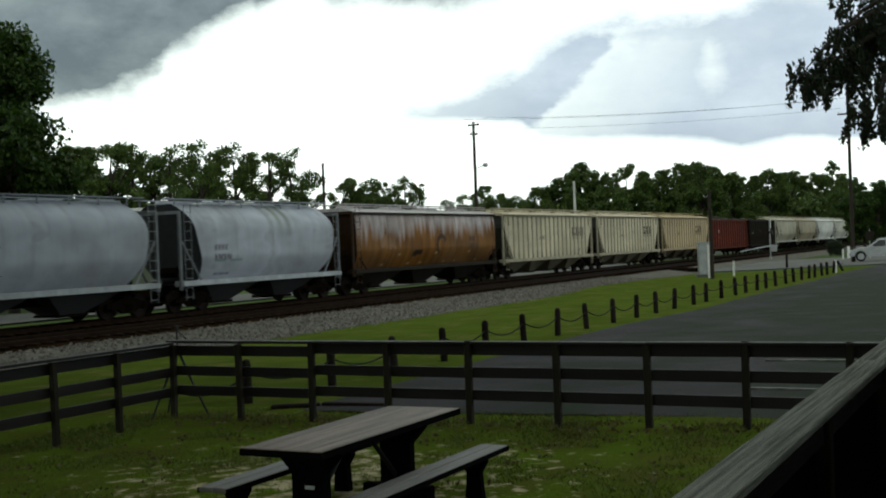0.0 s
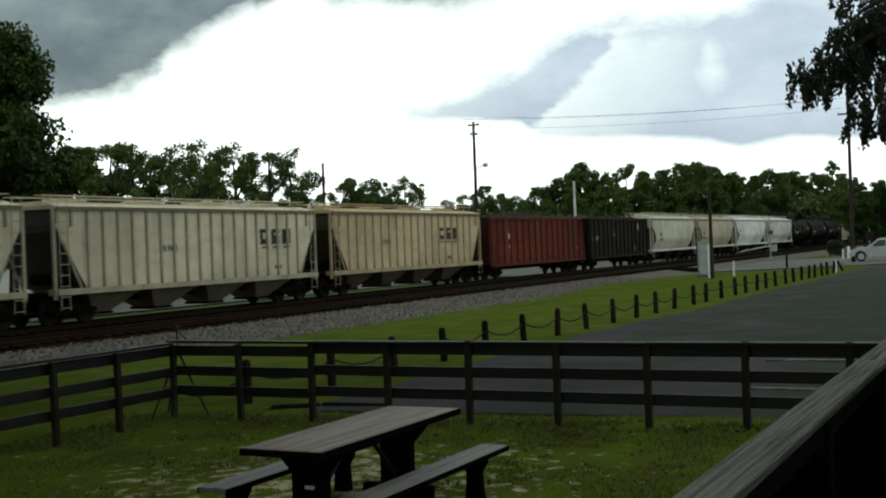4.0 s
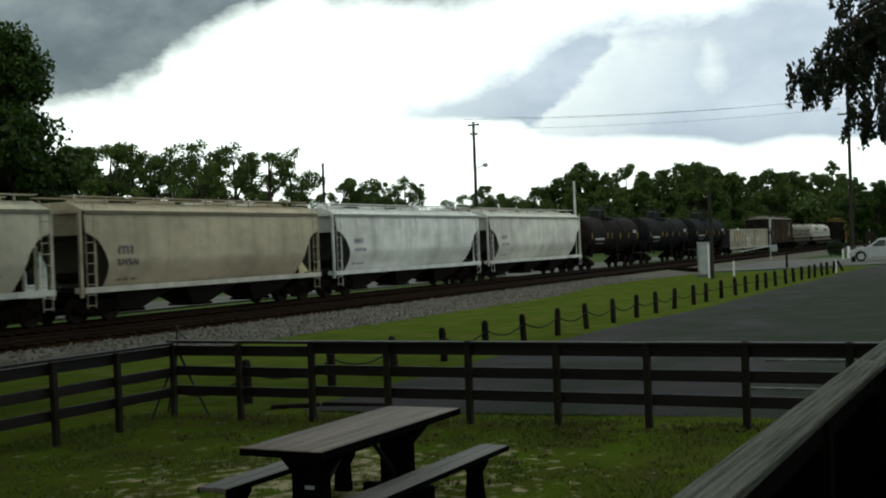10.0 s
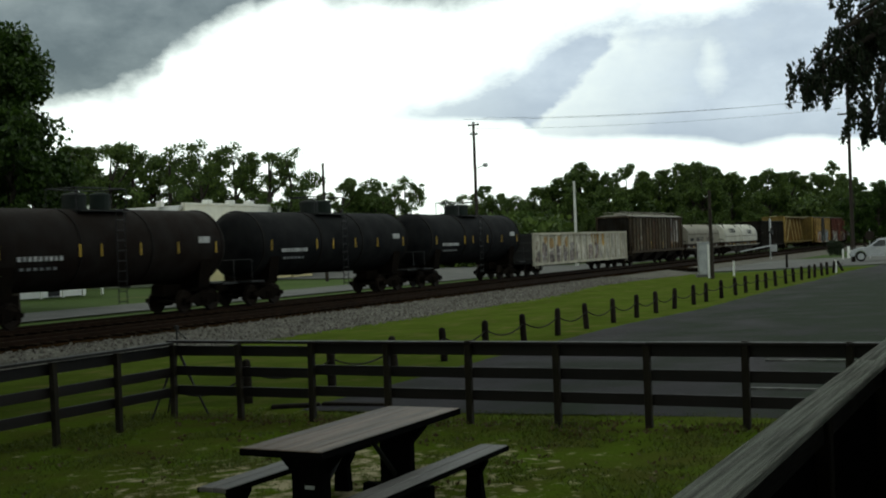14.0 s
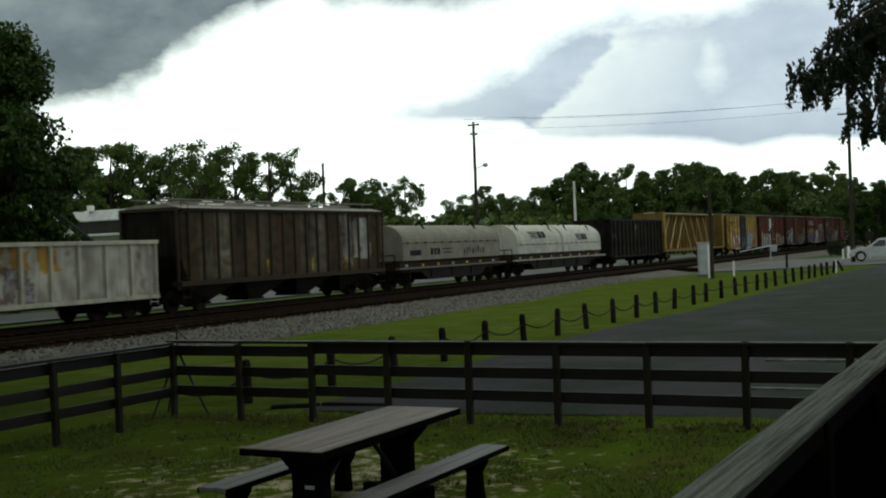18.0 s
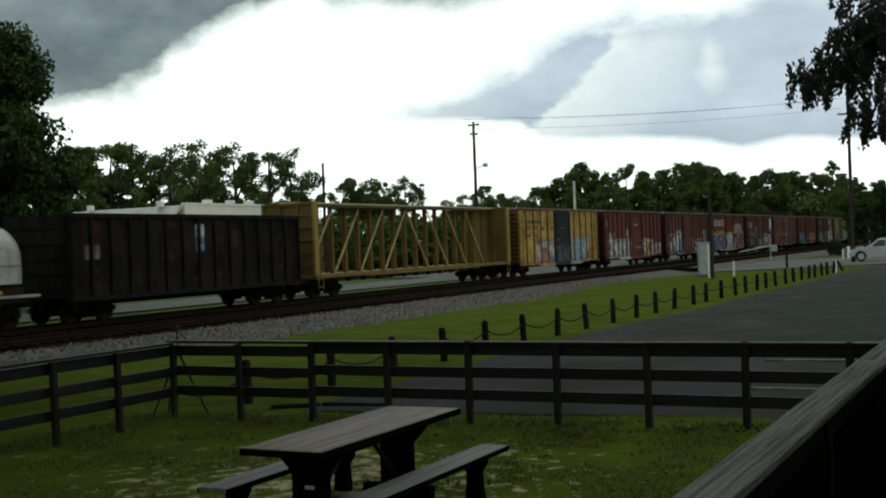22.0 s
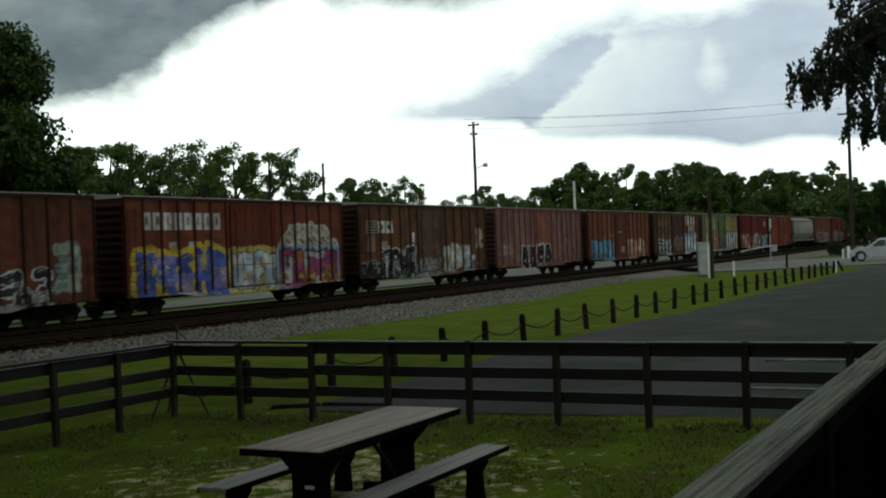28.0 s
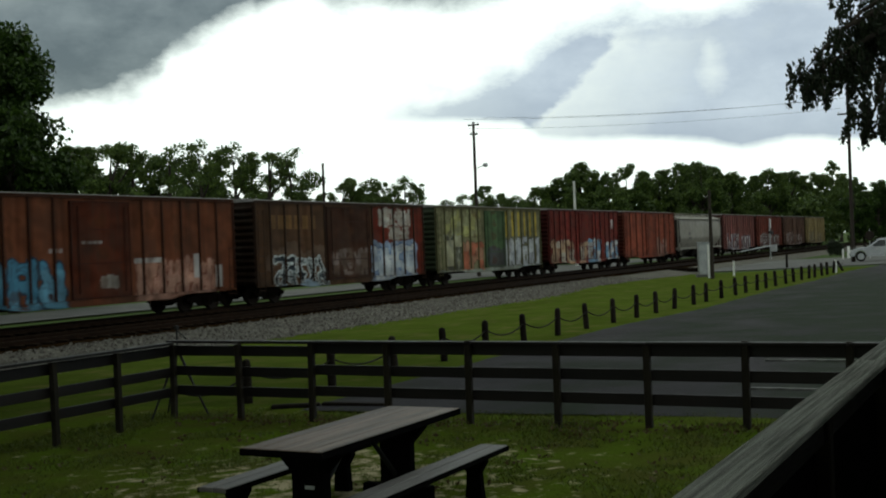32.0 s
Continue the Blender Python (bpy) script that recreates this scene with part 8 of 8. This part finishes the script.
    def art_c(c, x, z):
        blocks(c, x, z, -6.7, 3.38, 8, 0.46, 0.68, 0.16, WHITE, 0.17)
        bars(c, x, z, -5.2, 2.62, 3, 0.45, 0.26, 0.75, (0.36, 0.35, 0.33))
        patch(c, x, z, -7.2, -1.5, 0.6, 2.2, (0.44, 0.32, 0.05), 3, 0.16)
        tag(c, x, z, -7.2, -1.5, 0.62, 2.4, [BLUE, (0.08, 0.12, 0.40), (0.22, 0.20, 0.46)], (0.55, 0.40, 0.06), 61, back=(0.50, 0.36, 0.05), fat=0.13, edge=0.06)
        tag(c, x, z, -1.3, 1.8, 0.85, 2.2, [(0.36, 0.46, 0.50), (0.55, 0.56, 0.54)], (0.08, 0.07, 0.10), 62, back=(0.46, 0.38, 0.10))
        wob = 0.06 * np.sin(x * 5.3) + 0.05 * np.sin(x * 11 + z * 6)
        crown = 1.9 + 1.75 * np.sqrt(np.clip(1 - ((x - 4.75) / 2.78) ** 2, 0, 1)) + wob   # a painted arch
        arch = (z < crown) & (np.abs(x - 4.75) < 2.72)
        speck = np.sin(x * 8.3 + np.sin(z * 7) * 2.2) * np.sin(z * 9.5 + x * 2.1 + np.sin(x * 5))
        for top, col, alt in ((4.5, (0.40, 0.37, 0.29), (0.17, 0.12, 0.085)), (2.62, (0.16, 0.29, 0.42), (0.34, 0.38, 0.40)), (2.40, (0.20, 0.045, 0.15), (0.10, 0.025, 0.07)), (1.72, (0.24, 0.05, 0.06), (0.07, 0.07, 0.15)), (1.22, (0.46, 0.27, 0.05), (0.34, 0.10, 0.05)), (0.84, (0.36, 0.36, 0.35), (0.05, 0.045, 0.05))):
            band = arch & (z < top + wob)
            c[band] = np.where((speck[band] > 0.30)[:, None], np.array(alt), np.array(col))
        c[arch & (z < 2.9) & (np.abs(x - 4.75) > 2.50)] = (0.22, 0.36, 0.48)
        c[arch & (z > crown - 0.10)] = (0.44, 0.43, 0.38)
        tag(c, x, z, 2.4, 7.0, 0.75, 2.35, [(0.42, 0.40, 0.38), (0.26, 0.05, 0.15), (0.30, 0.12, 0.05)], (0.035, 0.03, 0.05), 63, fat=0.075, edge=0.07)
        tag(c, x, z, 3.0, 6.4, 3.05, 3.5, [(0.26, 0.20, 0.15), (0.36, 0.31, 0.24)], (0.46, 0.44, 0.37), 66, fat=0.10)
    boxcar(e[24], e[25], (0.140, 0.042, 0.022), "red-brown boxcar covered in blue and yellow graffiti", art_c, door_at=0.33, door_wide=3.2, ribs=15, rib_col=(0.040, 0.010, 0.007), door=(0.125, 0.026, 0.014), pale_sill=True)

    def art_d(c, x, z):
        [bars(c, x, z, -6.9, 3.12 + 0.14 * k, 1, 1.15, 0.07, 0.1, (0.40, 0.38, 0.36)) for k in range(5)]
        blocks(c, x, z, -5.65, 3.1, 2, 0.72, 0.66, 0.12, WHITE, 0.20)
        patch(c, x, z, -6.8, -6.1, 2.2, 3.0, (0.22, 0.15, 0.14), 3, 0.08)
        bars(c, x, z, -5.4, 2.3, 1, 0.7, 0.4, 0.1, (0.28, 0.22, 0.19))
        bars(c, x, z, -1.9, 2.6, 1, 0.25, 0.5, 0.1, WHITE)
        tag(c, x, z, -7.6, -5.3, 0.45, 1.5, [(0.008, 0.009, 0.011), (0.012, 0.012, 0.014)], (0.30, 0.33, 0.34), 73, fat=0.2, edge=0.05)
        tag(c, x, z, -5.4, -1.7, 0.55, 2.2, [(0.008, 0.010, 0.012), (0.02, 0.028, 0.035)], (0.56, 0.60, 0.58), 71, fat=0.13, edge=0.07)
        tag(c, x, z, -1.5, 1.4, 0.7, 1.6, [(0.10, 0.10, 0.12), (0.26, 0.26, 0.26)], (0.30, 0.30, 0.30), 74, fat=0.09)
        patch(c, x, z, 1.8, 5.5, 0.9, 2.2, (0.40, 0.36, 0.30), 4, 0.1)
        tag(c, x, z, 1.8, 5.5, 0.95, 2.3, [(0.54, 0.50, 0.38), (0.50, 0.52, 0.54)], (0.10, 0.10, 0.11), 72, fat=0.10)
        tag(c, x, z, 4.3, 6.0, 0.7, 1.6, [(0.44, 0.42, 0.42), (0.10, 0.14, 0.20)], (0.30, 0.30, 0.32), 76, fat=0.09)
        tag(c, x, z, 6.3, 7.2, 2.2, 3.2, [(0.42, 0.36, 0.32), (0.36, 0.31, 0.28)], (0.22, 0.15, 0.12), 75, fat=0.12)
        patch(c, x, z, 6.3, 7.1, 1.0, 1.3, (0.36, 0.20, 0.04), 3, 0.08)
    boxcar(e[25], e[26], (0.105, 0.047, 0.022), "red-brown boxcar with pale and black graffiti", art_d, door_at=0.15, door_wide=2.9, door=(0.095, 0.055, 0.038), door_ribs=8, pale_sill=True)

    def art_e(c, x, z):
        for q, (xa, xb, za, zb) in enumerate(((-3.7, -2.45, 0.5, 2.15), (-2.4, -1.1, 0.55, 2.25), (-1.05, 0.25, 0.75, 2.25), (0.3, 1.5, 0.8, 2.2))):
            e2 = 0.07 * np.sin(z * 4 + q * 2) + 0.05 * np.sin(x * 5 + q)
            d2 = np.maximum(np.maximum(xa + 0.12 - x + e2, x - xb + 0.12 + e2), np.maximum(za + 0.1 - z + e2, z - zb + 0.12 - e2))
            c[d2 < 0.085] = (0.50, 0.56, 0.56)
            c[d2 < 0.0] = (0.006, 0.006, 0.008)
            c[np.hypot(x - (xa + xb) / 2, (z - (za + zb) / 2 + 0.2)) < 0.11] = (0.45, 0.48, 0.50)
        for q in range(2):
            bars(c, x, z, -6.75 + 0.8 * q, 1.95, 1, 0.45, 0.3, 0.1, (0.26, 0.24, 0.25))
            bars(c, x, z, -6.75 + 0.8 * q, 1.55, 1, 0.45, 0.3, 0.1, (0.26, 0.24, 0.25))
        for q in (-7.2, -4.6, 4.2, 6.4):
            patch(c, x, z, q, q + 0.7, 0.78, 1.0, (0.48, 0.22, 0.03), 3, 0.06)
        bars(c, x, z, 4.6, 2.2, 1, 0.18, 0.4, 0.1, (0.34, 0.30, 0.32))
    boxcar(e[26], e[27], (0.195, 0.102, 0.085), "faded pink boxcar with black lettering-like graffiti", art_e, door_at=0.17, door_wide=3.1, ribs=16, rib_col=(0.10, 0.04, 0.036), door=(0.24, 0.085, 0.066), roof=(0.30, 0.24, 0.22))

    def art_f(c, x, z):
        tag(c, x, z, -7.2, -4.6, 0.6, 2.2, [(0.10, 0.26, 0.38), (0.16, 0.34, 0.46)], (0.035, 0.06, 0.09), 91, fat=0.11, edge=0.075)
        tag(c, x, z, -4.4, -1.7, 0.5, 2.3, [(0.10, 0.28, 0.42), (0.16, 0.36, 0.50)], (0.035, 0.06, 0.09), 93, fat=0.11, edge=0.075)
        patch(c, x, z, 1.8, 6.6, 0.62, 2.1, (0.42, 0.22, 0.16), 4, 0.1)
        tag(c, x, z, 1.8, 6.3, 0.62, 2.2, [(0.50, 0.28, 0.21), (0.46, 0.25, 0.19)], (0.20, 0.075, 0.05), 92, fat=0.10, edge=0.07)
        bars(c, x, z, 1.8, 2.12, 1, 1.5, 0.16, 0.1, (0.50, 0.46, 0.44))
        bars(c, x, z, 5.3, 1.4, 1, 0.4, 1.0, 0.1, (0.52, 0.48, 0.46))
        bars(c, x, z, 6.7, 1.0, 1, 0.4, 0.9, 0.1, (0.42, 0.40, 0.38))
        patch(c, x, z, -0.1, 0.8, 1.3, 1.7, (0.30, 0.27, 0.24), 5, 0.05)
        bars(c, x, z, -1.0, 2.9, 4, 0.2, 0.09, 0.08, (0.36, 0.32, 0.3))
        bars(c, x, z, -2.5, 2.6, 3, 0.16, 0.12, 0.08, (0.42, 0.36, 0.34))
    boxcar(e[27], e[28], (0.160, 0.055, 0.028), "rust-red boxcar with blue and salmon graffiti", art_f, door_at=0.0, door_wide=3.0, door=(0.095, 0.026, 0.014), door_ribs=2)

    def art_g(c, x, z):
        patch(c, x, z, 2.2, 7.8, 0.8, 4.5, (0.135, 0.026, 0.016), 4, 0.02)
        bars(c, x, z, -6.8, 3.35, 6, 0.46, 0.62, 0.2, (0.20, 0.11, 0.045))
        patch(c, x, z, -6.9, -2.1, 1.7, 2.6, (0.13, 0.085, 0.06), 7, 0.2)
        tag(c, x, z, -6.6, -2.1, 0.57, 2.0, [(0.02, 0.024, 0.03), (0.04, 0.05, 0.06)], (0.54, 0.58, 0.58), 101, fat=0.075, edge=0.085)
        patch(c, x, z, -6.8, -2.0, 0.55, 0.8, (0.30, 0.38, 0.46), 5, 0.12)
        tag(c, x, z, -1.8, 1.6, 1.1, 2.3, [(0.13, 0.09, 0.07), (0.22, 0.17, 0.15)], (0.09, 0.055, 0.04), 104, fat=0.1)
        tag(c, x, z, 2.3, 6.8, 0.65, 2.4, [(0.52, 0.57, 0.62), (0.60, 0.62, 0.62)], (0.08, 0.14, 0.30), 102, back=(0.30, 0.38, 0.52), fat=0.12)
        tag(c, x, z, 3.0, 6.4, 3.5, 4.3, [(0.48, 0.44, 0.38), (0.54, 0.51, 0.46)], (0.16, 0.05, 0.04), 103, fat=0.15)
        tag(c, x, z, 4.0, 6.2, 2.8, 3.4, [(0.44, 0.40, 0.34), (0.46, 0.43, 0.38)], (0.16, 0.05, 0.04), 105, fat=0.14)
    boxcar(e[28], e[29], (0.088, 0.047, 0.026), "dark brown boxcar with white and blue graffiti", art_g, door_at=-0.1, door_wide=4.0, rib_col=(0.040, 0.022, 0.014), door=(0.060, 0.026, 0.016))

    def art_h(c, x, z):
        tag(c, x, z, -6.8, -1.8, 2.9, 4.3, [(0.44, 0.43, 0.17), (0.36, 0.36, 0.20)], (0.16, 0.15, 0.07), 113, fat=0.12)
        tag(c, x, z, -6.8, -4.5, 0.8, 2.8, [(0.42, 0.40, 0.26), (0.10, 0.10, 0.07)], (0.34, 0.34, 0.28), 111, fat=0.11)
        tag(c, x, z, -4.5, -1.7, 0.8, 2.3, [(0.50, 0.16, 0.09), (0.46, 0.24, 0.15)], (0.12, 0.07, 0.05), 114, fat=0.15)
        patch(c, x, z, -1.2, 1.7, 0.8, 2.1, (0.075, 0.08, 0.08), 6, 0.1)
        tag(c, x, z, 1.8, 7.6, 0.84, 2.5, [(0.54, 0.55, 0.56), (0.44, 0.45, 0.48)], (0.05, 0.055, 0.05), 112, fat=0.13)
        for q in range(6):
            bars(c, x, z, 2.0 + q * 1.0, 2.8, 1, 0.3, 1.6, 0.1, (0.46, 0.34, 0.06))
        patch(c, x, z, -7.6, 7.6, 0.6, 0.85, (0.22, 0.24, 0.20), 2, 0.05)
    boxcar(e[29], e[30], (0.21, 0.20, 0.11), "pale green boxcar with graffiti and yellow stripes", art_h, door=(0.085, 0.14, 0.065), door_at=0.22, door_wide=3.0, rib_col=(0.08, 0.075, 0.03), ends=(0.035, 0.045, 0.025), pale_sill=True)

    def low(seed, fills, x0=-6.0, x1=6.0):
        def art(c, x, z):
            tag(c, x, z, x0, x0 + (x1 - x0) * 0.45, 0.65, 2.3, fills, (0.12, 0.08, 0.08), seed)
            tag(c, x, z, x0 + (x1 - x0) * 0.55, x1, 0.65, 2.1, fills[::-1], (0.12, 0.08, 0.08), seed + 1)
        return art
    def art_i(c, x, z):
        low(121, [(0.46, 0.32, 0.20), (0.36, 0.22, 0.14), (0.48, 0.42, 0.34)], -7.3, 3.0)(c, x, z)
        low(125, [(0.56, 0.56, 0.56), (0.20, 0.36, 0.52)], 0.2, 7.6)(c, x, z)
        bars(c, x, z, 6.0, 3.2, 1, 0.42, 0.75, 0.1, (0.50, 0.46, 0.44))
    boxcar(e[30], e[31], (0.165, 0.026, 0.020), "crimson boxcar with a low band of graffiti", art_i, pale_sill=True)
    boxcar(e[31], e[32], (0.25, 0.062, 0.035), "orange-red boxcar with smooth sides", low(131, [(0.30, 0.16, 0.12)], 2.0, 5.0), ribs=9)
    hopper(e[32], e[33], (0.31, 0.29, 0.25), "grey-brown covered hopper car among the boxcars", lettering(-5.0, 2.5))
    boxcar(e[33], e[34], (0.23, 0.085, 0.075), "pinkish red boxcar with pale graffiti", low(141, [(0.45, 0.42, 0.42), (0.30, 0.26, 0.30)]))
    boxcar(e[34], e[35], (0.20, 0.05, 0.035), "red boxcar far down the train", low(151, [(0.40, 0.40, 0.40), (0.25, 0.2, 0.2)]))
    boxcar(e[35], e[36], (0.16, 0.085, 0.06), "brown boxcar far down the train", low(161, [(0.45, 0.38, 0.36), (0.30, 0.2, 0.18)]))
    boxcar(e[36], e[37], (0.36, 0.27, 0.12), "tan boxcar at the far end of the train", low(171, [(0.40, 0.33, 0.20), (0.30, 0.26, 0.18)]))


build_train()


def travelled(t):
    """Seconds' worth of even travel by t: the train gains a little speed."""
    return 0.97 * t + 0.00105 * t * t


def motions():
    for car, middle in CARS:
        rows = []
        for k in range(17):
            t = SPAN * k / 16
            rows.append((t, pose(SPEED * (middle - travelled(t)) - 15.27, TRAIN_Y, 0)))
        walk(car, rows)


motions()
